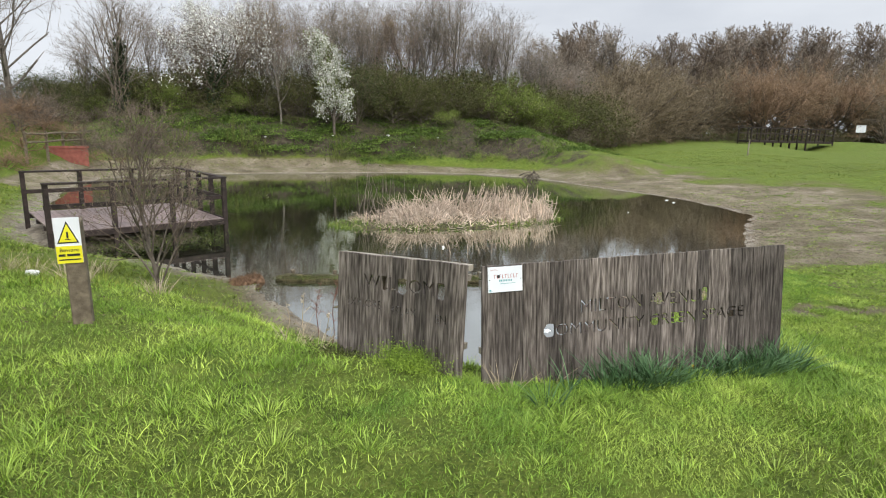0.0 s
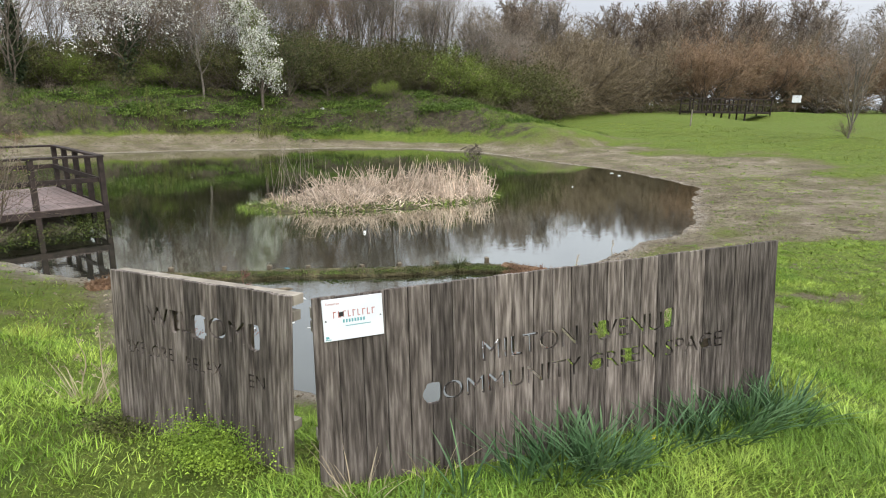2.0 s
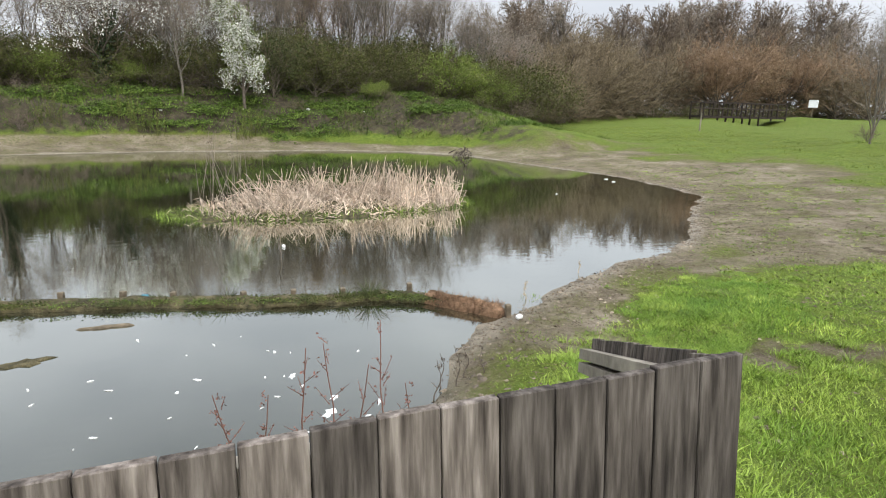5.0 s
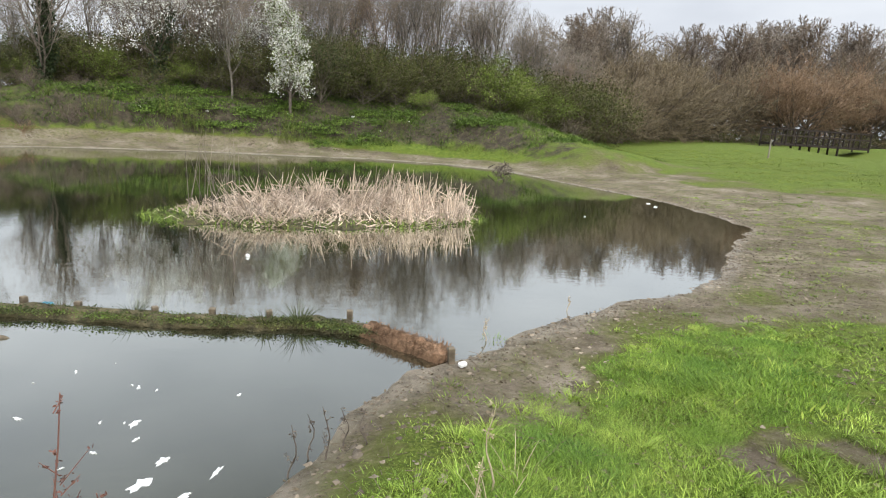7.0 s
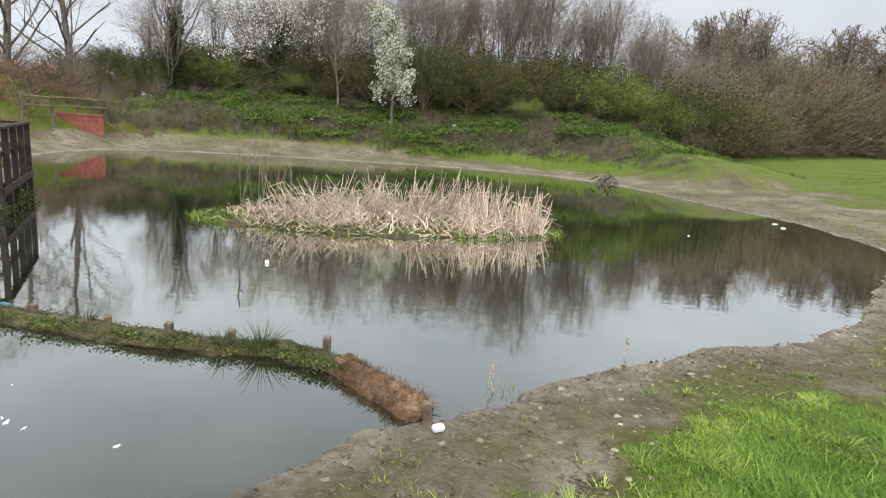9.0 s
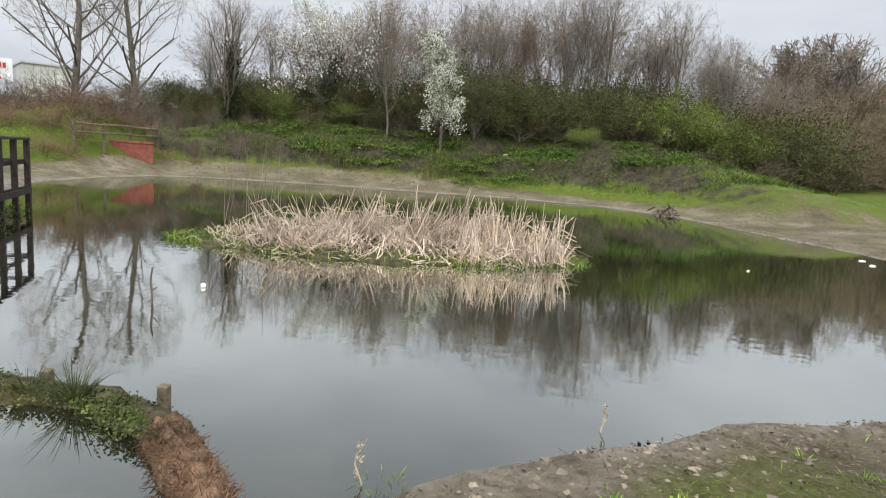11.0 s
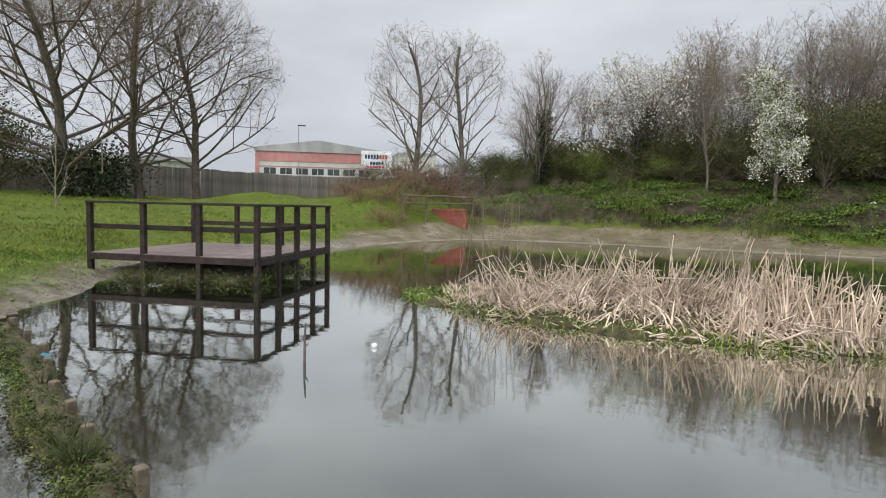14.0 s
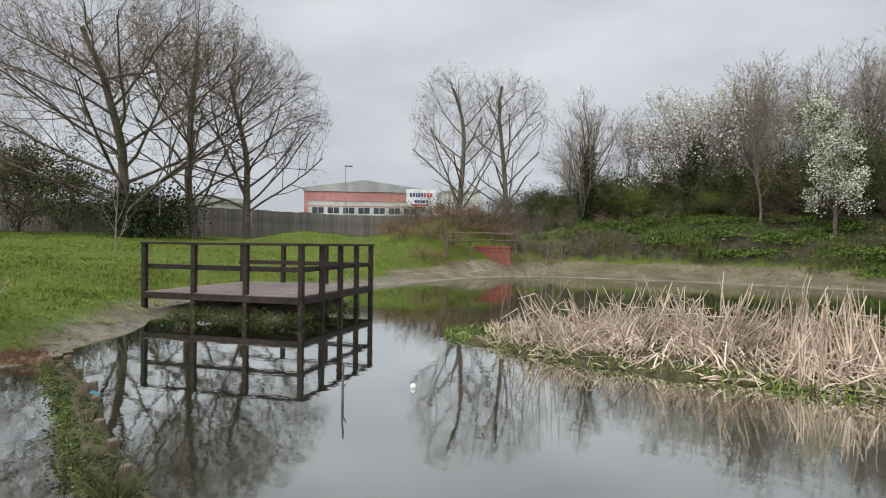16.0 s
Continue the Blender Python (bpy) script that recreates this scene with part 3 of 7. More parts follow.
for key, val in (("bare", bare_mask(GX, GY, GD, NB, WB, EB, SB)), ("rough", NB * blend(GD, 2.0, 4.0) * 0.86 - 0.25),
                 ("wet", 1 - blend(GD + 0.12 * wobble(GX, GY, 3.1), 0.05, 0.4 + 0.7 * WB + 0.1 * SB))):
    at = ground_mesh.attributes.new(key, "FLOAT", "POINT")
    at.data.foreach_set("value", np.ascontiguousarray(val, np.float32).ravel())
ground = thing("ground", "grassy park ground sloping down to bare silty pond edges", "ground", kind="structure", me=ground_mesh)

wv = np.array([(-14, 4, 0), (20, 4, 0), (20, 40, 0), (-14, 40, 0)], float)
water = thing("water", "still murky grey-green pond water reflecting trees and sky", "water", kind="structure",
              me=raw_mesh("water", wv, np.array([[0, 1, 2, 3]]), water_material()))


# ---------- entrance fence of weathered boards ----------
def word_cutter(text, height, m, width):
    """A solid of the letters, standing in the plane of a panel, to be cut out of its boards."""
    cu = bpy.data.curves.new("word", "FONT")
    cu.body, cu.size, cu.extrude = text, height * 1.38, 0.06
    cu.resolution_u = 3
    ob = new("word", cu)
    bpy.context.view_layer.update()
    ob.matrix_world = m @ pose(0, 0, 0, 90, 0, 0) @ Matrix.Diagonal((width / ob.dimensions.x, 1, 1, 1))
    return ob


def fence_panel(label, start, end, z0, z1, base0, base1, cuts=(), board=0.107, holes=(), capped=False, lean=0.0):
    """Upright boards nailed side by side on two rails behind; letters are sawn right through."""
    s, e = Vector((*start, 0)), Vector((*end, 0))
    along = (e - s).normalized()
    length = (e - s).length
    pivot = Matrix.Translation((0, 0, (z0 + z1) / 2))
    m = Matrix.Translation(s) @ Matrix.Rotation(math.atan2(along.y, along.x), 4, "Z") @ pivot @ Matrix.Rotation(radians(-lean), 4, "X") @ pivot.inverted()
    root = thing("board_fence_panel", label, "fence", m, "entrance fence")
    n = max(1, round(length / board))
    w = length / n
    cutters = []
    for text, h, u, z, gap in cuts:
        cutters.append(word_cutter(text, h, m @ Matrix.Translation((u, 0.015, z)) @ Matrix.Rotation(-math.atan2(z1 - z0, length), 4, "Y"), gap))
    for u0, u1, v0, v1 in holes:
        g = Geo()
        cx, cz, rx, rz = (u0 + u1) / 2, (v0 + v1) / 2, (u1 - u0) / 2, (v1 - v0) / 2
        ring = [(cx + rx * math.copysign(abs(math.cos(a)) ** 0.5, math.cos(a)), cz + rz * math.copysign(abs(math.sin(a)) ** 0.5, math.sin(a)))
                for a in [math.tau * k / 16 for k in range(16)]]
        g.add([(x, -0.05, z) for x, z in ring] + [(x, 0.08, z) for x, z in ring],
              [tuple(range(16)), tuple(range(31, 15, -1))] + [(i, i + 16, (i + 1) % 16 + 16, (i + 1) % 16) for i in range(16)])
        c = new("hole", g.mesh("hole", M_board))
        c.matrix_world = m
        cutters.append(c)
    bpy.context.view_layer.update()
    for i in range(n):
        u0, u1 = i * w + 0.0015, (i + 1) * w - 0.0015
        t = (i + 0.5) / n
        top = z0 + (z1 - z0) * t + rng.uniform(-0.003, 0.003)
        top_l, top_r = top - (z1 - z0) / n / 2, top + (z1 - z0) / n / 2
        bot = min(base0 + (base1 - base0) * t, ground_at(*(s + along * ((i + 0.5) * w)).xy)) - 0.12
        y = rng.uniform(-0.002, 0.002)
        g = Geo().box((u0, y, bot), (u1, y + 0.022, top), bevel=0.002)
        g.v[-1][:, 2] += np.where(g.v[-1][:, 2] > top - 0.01, np.where(g.v[-1][:, 0] > (u0 + u1) / 2, top_r - top, top_l - top), 0)
        ob = part("board", g.mesh("board", M_board), root)
        if cutters:
            bpy.context.view_layer.update()
            used = []
            for c in cutters:
                lo = min((m.inverted() @ c.matrix_world @ Vector(k)).x for k in c.bound_box)
                hi = max((m.inverted() @ c.matrix_world @ Vector(k)).x for k in c.bound_box)
                if lo < u1 and hi > u0:
                    used.append(c)
            for c in used:
                if c.type == "FONT":
                    src = bpy.data.meshes.new_from_object(c.evaluated_get(bpy.context.evaluated_depsgraph_get()))
                    bm = bmesh.new()
                    bm.from_mesh(src)
                    bmesh.ops.remove_doubles(bm, verts=bm.verts, dist=0.0001)
                    bm.to_mesh(src)
                    bm.free()
                    k = new("word", src)
                    k.matrix_world = c.matrix_world
                    cutters[cutters.index(c)] = k
                    bpy.data.objects.remove(c)
                    c = k
                md = ob.modifiers.new("saw", "BOOLEAN")
                md.operation, md.solver, md.object = "DIFFERENCE", "EXACT", c
            if used:
                bpy.context.view_layer.update()
                cut = bpy.data.meshes.new_from_object(ob.evaluated_get(bpy.context.evaluated_depsgraph_get()))
                ob.modifiers.clear()
                ob.data = cut
    for c in cutters:
        bpy.data.objects.remove(c)
    for zt, deep in ((-0.028, 0.09) if capped else (-0.07, 0.07), (-0.10, 0.07) if capped else (-0.13, 0.07), (-0.62, 0.07)):
        a, b = z0 + zt, z1 + zt
        g = Geo()
        g.add([(0.0, 0.026, a - 0.022), (0.0, deep, a - 0.022), (length, 0.026, b - 0.022), (length, deep, b - 0.022),
               (0.0, 0.026, a + 0.022), (0.0, deep, a + 0.022), (length, 0.026, b + 0.022), (length, deep, b + 0.022)],
              [(0, 2, 3, 1), (4, 5, 7, 6), (0, 4, 6, 2), (1, 3, 7, 5), (0, 1, 5, 4), (2, 6, 7, 3)])
        part("rail", g.mesh("rail", M_rail), root, "pale sawn timber rail")
    g = Geo()
    for u in (0.4, length - 0.4):
        g.box((u - 0.04, 0.072, min(base0, base1) - 0.6), (u + 0.04, 0.15, (z0 + (z1 - z0) * u / length) - 0.16), bevel=0.004)
        part("post", g.mesh("post", M_stake), root)
        g = Geo()
    return root


FL = (0.63, 4.9), (1.50, 4.03)
FR = (1.585, 3.955), (4.23, 4.083)
FB = (4.245, 4.10), (4.605, 5.19)
fence_panel("weathered grey board fence panel with sawn-out welcome lettering", *FL, 1.835, 1.90, 1.05, 1.10,
            [("WELCOME", 0.11, 0.28, 1.585, 0.77), ("EXPLORE", 0.07, 0.10, 1.405, 0.36), ("RELAX", 0.07, 0.55, 1.41, 0.25), ("EN", 0.07, 0.97, 1.415, 0.10)],
            holes=[(0.455, 0.505, 1.58, 1.695), (0.605, 0.70, 1.58, 1.705), (0.975, 1.05, 1.60, 1.73)], capped=True, lean=2.5)
fence_panel("weathered grey board fence panel with sawn-out park name", *FR, 1.906, 1.985, 1.10, 1.15,
            [("MILTON AVENUE", 0.105, 0.775, 1.525, 1.13), ("COMMUNITY GREEN SPACE", 0.095, 0.475, 1.36, 1.78)],
            holes=[(0.495, 0.575, 1.355, 1.46), (1.40, 1.47, 1.385, 1.45), (1.60, 1.66, 1.40, 1.48), (1.43, 1.50, 1.55, 1.65), (1.85, 1.92, 1.565, 1.67), (2.12, 2.18, 1.41, 1.47)], lean=6.5)
fence_panel("weathered board fence panel returning towards the pond", *FB, 1.97, 1.54, 1.10, 0.72)


# ---------- viewing platform ----------
def deck():
    a, c = Vector((-4.92, 13.51, 0)), Vector((-1.70, 15.305, 0))
    u = (c - a).normalized()
    L, W, top = (c - a).length, 3.40, 0.50
    m = Matrix.Translation(a) @ Matrix.Rotation(math.atan2(u.y, u.x), 4, "Z")
    root = thing("viewing_platform", "dark stained timber viewing platform with rails over the water", "platform", m)
    spots = [(L * i / 3, 0.0) for i in range(4)] + [(L, W * i / 4) for i in range(1, 5)] + [(L * i / 3, W) for i in (2, 1, 0)]
    for x, y in spots:
        low = min(-0.35, ground_at(*(m @ Vector((x, y, 0))).xy) - 0.3)
        part("post", Geo().box((x - 0.05, y - 0.05, low), (x + 0.05, y + 0.05, 1.50), bevel=0.006).mesh("post", M_deckrail), root)
    runs = [((0, 0), (L, 0)), ((L, 0), (L, W)), ((L, W), (0, W))]
    for (x0, y0), (x1, y1) in runs:
        lo = (min(x0, x1) - 0.06, min(y0, y1) - 0.06)
        hi = (max(x0, x1) + 0.06, max(y0, y1) + 0.06)
        if y0 == y1:
            s = 1 if y0 else -1
            part("top_rail", Geo().box((lo[0], y0 - 0.07, 1.485), (hi[0], y0 + 0.07, 1.53), bevel=0.006).mesh("top_rail", M_deckrail), root)
            part("mid_rail", Geo().box((lo[0], y0 - s * 0.052 - 0.02, 0.97), (hi[0], y0 - s * 0.052 + 0.02, 1.07), bevel=0.005).mesh("mid_rail", M_deckrail), root)
            part("fascia", Geo().box((lo[0] + 0.06, y0 + s * 0.052 - 0.02, 0.355), (hi[0] - 0.06, y0 + s * 0.052 + 0.02, 0.485), bevel=0.005).mesh("fascia", M_deckrail), root)
        else:
            part("top_rail", Geo().box((x0 - 0.07, lo[1] + 0.132, 1.487), (x0 + 0.07, hi[1] - 0.132, 1.532), bevel=0.006).mesh("top_rail", M_deckrail), root)
            part("mid_rail", Geo().box((x0 - 0.075, lo[1] + 0.03, 0.972), (x0 - 0.035, hi[1] - 0.03, 1.072), bevel=0.005).mesh("mid_rail", M_deckrail), root)
            part("fascia", Geo().box((x0 + 0.03, lo[1] + 0.06, 0.355), (x0 + 0.07, hi[1] - 0.06, 0.485), bevel=0.005).mesh("fascia", M_deckrail), root)
    for k in range(4):
        y = 0.08 + k * (W - 0.16) / 3
        part("joist", Geo().box((0.05, y - 0.03, 0.36), (L - 0.05, y + 0.03, 0.465)).mesh("joist", M_deckrail), root)
    n = 26
    w = (L - 0.12) / n
    plank = Geo().box((0.003, -0.05, 0.467), (w - 0.003, W + 0.05, 0.50), bevel=0.004).mesh("plank", M_plank)
    for i in range(n):
        part("plank", plank, root, m=Matrix.Translation((0.06 + i * w, 0, rng.uniform(-0.002, 0.002))))


deck()


# ---------- reed island ----------
def island():
    root = thing("reed_island", "low green island of collapsed straw-coloured dead reeds", "island", pose(4.70, 17.43, 0, 0, 0, 9))
    A, B = 3.87, 1.35
    g = Geo()
    vs, fs, R, S = [(0, 0, 0.16)], [], 10, 64
    for r in range(1, R + 1):
        for k in range(S):
            t = math.tau * k / S
            w = 1 + 0.05 * math.sin(3 * t + 1) + 0.04 * math.sin(7 * t) + 0.03 * math.sin(13 * t + 2)
            f = r / R
            h = 0.17 * (1 - f ** 2.2) - 0.08 * (f > 0.98) + 0.03 * math.sin(9 * f * math.cos(t) * 2.1 + 4 * t)
            vs.append((A * f * w * math.cos(t), B * f * w * math.sin(t), h))
    for k in range(S):
        fs.append((0, 1 + k, 1 + (k + 1) % S))
    for r in range(R - 1):
        for k in range(S):
            j = (k + 1) % S
            fs.append((1 + r * S + k, 1 + (r + 1) * S + k, 1 + (r + 1) * S + j, 1 + r * S + j))
    g.add(vs, fs)
    part("mound", g.mesh("mound", M_moss, True), root, "mossy green turf mound")

    def stems(cx, cy, n, high, lean, az, radius, r0, r1, fallen=0.25):
        """One clump: stems sharing a lean, some snapped over part of the way up."""
        x, y = cx + rng.normal(0, radius, n), cy + rng.normal(0, radius * 0.7, n)
        k = (x / A) ** 2 + (y / B) ** 2 < 0.9
        x, y = x[k], y[k]
        n = len(x)
        base = np.stack([x, y, 0.16 * (1 - ((x / A) ** 2 + (y / B) ** 2)) - 0.02], 1)
        h = high * rng.uniform(0.45, 1.08, n) * np.interp(y, (-1.2, -0.3), (0.62, 1.0))
        ang = np.abs(rng.normal(lean, 0.22, n))
        turn = az + rng.normal(0, 0.75, n)
        d = np.stack([np.sin(ang) * np.cos(turn), np.sin(ang) * np.sin(turn), np.cos(ang)], 1)
        snapped = rng.random(n) < fallen
        knee = np.where(snapped, rng.uniform(0.3, 0.75, n), rng.uniform(0.55, 0.9, n))[:, None]
        mid = base + d * h[:, None] * knee
        d2 = d + rng.normal(0, 0.16, (n, 3))
        down = np.stack([np.cos(turn), np.sin(turn), rng.uniform(-0.9, 0.1, n)], 1)
        d2 = np.where(snapped[:, None], down, d2)
        tip = mid + d2 * h[:, None] * (1 - knee)
        tip[:, 2] = np.maximum(tip[:, 2], 0.03)
        r = rng.uniform(r0, r1, n)
        return [prisms(base, mid, r, r * 0.85), prisms(mid, tip, r * 0.85, r * 0.45)]

    V, F, o = [], [], 0
    clumps = []
    for i in range(95):
        cx, cy = rng.uniform(-3.1, 3.35), rng.uniform(-1.0, 1.05)
        if cx < -1.7:
            clumps.append((cx, cy, 10, rng.uniform(0.25, 0.5), 0.8, rng.uniform(2.2, 4.4), 0.2, 0.006, 0.012, 0.5))
        elif cx < -0.1:
            clumps.append((cx, cy, 20, rng.uniform(0.62, 1.15), rng.uniform(0.4, 0.9), rng.choice((0.1, 0.3, 2.9)), 0.17, 0.006, 0.013, 0.5))
        else:
            clumps.append((cx, cy, 24, rng.uniform(0.7, 1.1), rng.uniform(0.08, 0.3) if cx > 1.2 else rng.uniform(0.3, 0.75), rng.choice((0.1, 0.4, 2.9, 5.6)), 0.15, 0.006, 0.013, 0.42))
    for i in range(40):
        clumps.append((rng.uniform(-2.2, 3.4), rng.uniform(-1.25, -0.1), 18, rng.uniform(0.3, 0.62), rng.uniform(0.9, 1.35), rng.uniform(0, 6.2), 0.2, 0.008, 0.016, 0.5))
    for c in clumps:
        for v, f in stems(*c):
            V.append(v)
            F.append(f + o)
            o += len(v)
    me = raw_mesh("reeds", np.concatenate(V), np.concatenate(F), M_reed)
    tagged(part("reeds", me, root, "bleached dead bulrush stems, many broken over"), kind="stuff")
    n = 900
    x, y = rng.uniform(-2.4, 3.5, n), rng.uniform(-1.1, 1.1, n)
    k = (x / A) ** 2 + (y / B) ** 2 < 0.9
    x, y = x[k], y[k]
    n = len(x)
    a, h = rng.uniform(0, math.tau, n), rng.uniform(0.15, 0.62, n)
    b = np.stack([x, y, 0.22 * (1 - ((x / A) ** 2 + (y / B) ** 2))], 1)
    tip = b + np.stack([np.cos(a) * h * 0.5, np.sin(a) * h * 0.5, h], 1)
    bend = np.stack([np.cos(a) * h * 0.5, np.sin(a) * h * 0.5, -h * rng.uniform(0.2, 1.0, n)], 1)
    tagged(part("reed_leaves", raw_mesh("reed_leaves", *strips(b, tip, bend, rng.uniform(0.014, 0.03, n), 4), M_reed), root, "limp bleached reed leaves"), kind="stuff")
    n = 7000
    t = rng.uniform(0, math.tau, n)
    f = np.sqrt(rng.uniform(0.62, 1.06, n))
    keep = ((np.sin(t) < 0.25) | (np.cos(t) < -0.5)) & (rng.random(n) < 0.35 + 0.65 * (vnoise(A * np.cos(t), B * np.sin(t) + f, 1.6, 6) > -0.1) * (np.cos(t) < 0.75))
    t, f = t[keep], f[keep]
    n = len(t)
    b = np.stack([A * f * np.cos(t), B * f * np.sin(t), 0.16 * (1 - f ** 2.2) + np.abs(rng.normal(0, 0.055, n))], 1)
    tagged(part("herbage", raw_mesh("herbage", *leaves(b, 0.02, 0.3), M_herb), root, "fresh green leafy fringe"), kind="stuff")
    n = 1100
    t = rng.uniform(0, math.tau, n)
    f = np.sqrt(rng.uniform(0.5, 1.0, n))
    keep = (np.sin(t) < 0.25) | (np.cos(t) < -0.5)
    t, f = t[keep], f[keep]
    n = len(t)
    b = np.stack([A * f * np.cos(t), B * f * np.sin(t), 0.16 * (1 - f ** 2.2) - 0.02], 1)
    h = rng.uniform(0.05, 0.17, n)
    tip = b + np.stack([rng.normal(0, 0.5, n) * h, rng.normal(0, 0.5, n) * h, h], 1)
    v, fc = strips(b, tip, rng.normal(0, 0.02, (n, 3)), np.full(n, 0.014))
    tagged(part("fringe", raw_mesh("fringe", v, fc, M_tuft), root, "fresh green grass fringe"), kind="stuff")
    n = 24
    x = rng.normal(-2.4, 0.35, n)
    b = np.stack([x, rng.normal(0.3, 0.3, n), np.full(n, 0.15)], 1)
    tip = b + np.stack([rng.normal(0, 0.28, n), rng.normal(0, 0.2, n), rng.uniform(0.8, 1.7, n)], 1)
    v, fc = prisms(b, tip, np.full(n, 0.008), np.full(n, 0.003))
    tagged(part("willow_wand", raw_mesh("willow_wand", v, fc, M_twig_grey), root, "thin bare willow wands"), kind="stuff")


island()


# ---------- berm with coir rolls between the two pools ----------
BERM = [(-0.25, 11.02), (0.8, 10.86), (1.9, 10.76), (2.9, 10.55), (3.8, 10.42), (4.6, 10.42), (5.15, 10.22), (5.6, 9.85), (5.98, 9.42)]


def roll(name, label, pts, rad, flat, material, bumpy, category, seed):
    """A sausage of stuffed fibre, sagging and lumpy."""
    c = [Vector((*p, 0)) for p in pts]
    fine = []
    for i in range(len(c) - 1):
        for k in range(8):
            t = k / 8
            p0, p1, p2, p3 = c[max(i - 1, 0)], c[i], c[i + 1], c[min(i + 2, len(c) - 1)]
            fine.append(0.5 * (2 * p1 + (p2 - p0) * t + (2 * p0 - 5 * p1 + 4 * p2 - p3) * t * t + (3 * p1 - p0 - 3 * p2 + p3) * t ** 3))
    fine.append(c[-1])
    S = 18
    vs, fs = [], []
    for i, p in enumerate(fine):
        d = (fine[min(i + 1, len(fine) - 1)] - fine[max(i - 1, 0)]).normalized()
        side = Vector((-d.y, d.x, 0))
        end = min(1, 0.72 + 0.28 * min(i, len(fine) - 1 - i) / 1.5)
        for k in range(S):
            a = math.tau * k / S
            r = rad * end * (1 + bumpy * noise.noise(Vector((p.x * 3 + seed, p.y * 3, k * 0.9))) + bumpy * 0.6 * noise.noise(Vector((p.x * 9, p.y * 9 + seed, k * 2.1))))
            q = p + side * (math.cos(a) * r) + Vector((0, 0, math.sin(a) * r * flat))
            vs.append(tuple(q))
    for i in range(len(fine) - 1):
        for k in range(S):
            j = (k + 1) % S
            fs.append((i * S + k, i * S + j, i * S + S + j, i * S + S + k))
    fs += [tuple(range(S - 1, -1, -1)), tuple(range(len(vs) - S, len(vs)))]
    me = Geo().add(vs, fs).mesh(name, material, True)
    return thing(name, label, category, me=me)


roll("berm", "low mossy muddy berm dividing the two pools", BERM[:7] + [(5.42, 10.03)], 0.155, 0.55, M_moss, 0.5, "berm", 1)
roll("coir_roll", "rust-brown coir fibre roll ending the berm at the bank", [(5.2, 10.19), (5.36, 10.06)] + BERM[7:], 0.13, 0.95, M_coir, 0.4, "coir roll", 5)
roll("coir_roll", "rust-brown coir fibre roll on the grassy bank", [(-0.5, 10.95), (-0.75, 10.78), (-1.0, 10.6)], 0.125, 0.9, M_coir, 0.4, "coir roll", 9)
stake = thing("stake", "short square wet timber stake in the berm", "stake", pose(5.05, 10.46, 0), "stakes along the berm",
              me=Geo().box((-0.033, -0.033, -0.5), (0.033, 0.033, 0.17), bevel=0.006).mesh("stake", M_stake))
for x, y, z in ((4.18, 10.50, -0.02), (3.55, 10.60, -0.03), (2.94, 10.66, -0.04), (2.1, 10.84, -0.05), (1.5, 10.97, -0.04), (0.82, 11.0, -0.02), (0.05, 11.08, 0.0), (6.02, 9.36, 0.0)):
    copy_thing(stake, pose(x, y, z, rng.normal(0, 2.5), rng.normal(0, 2.5), rng.uniform(0, 90)))


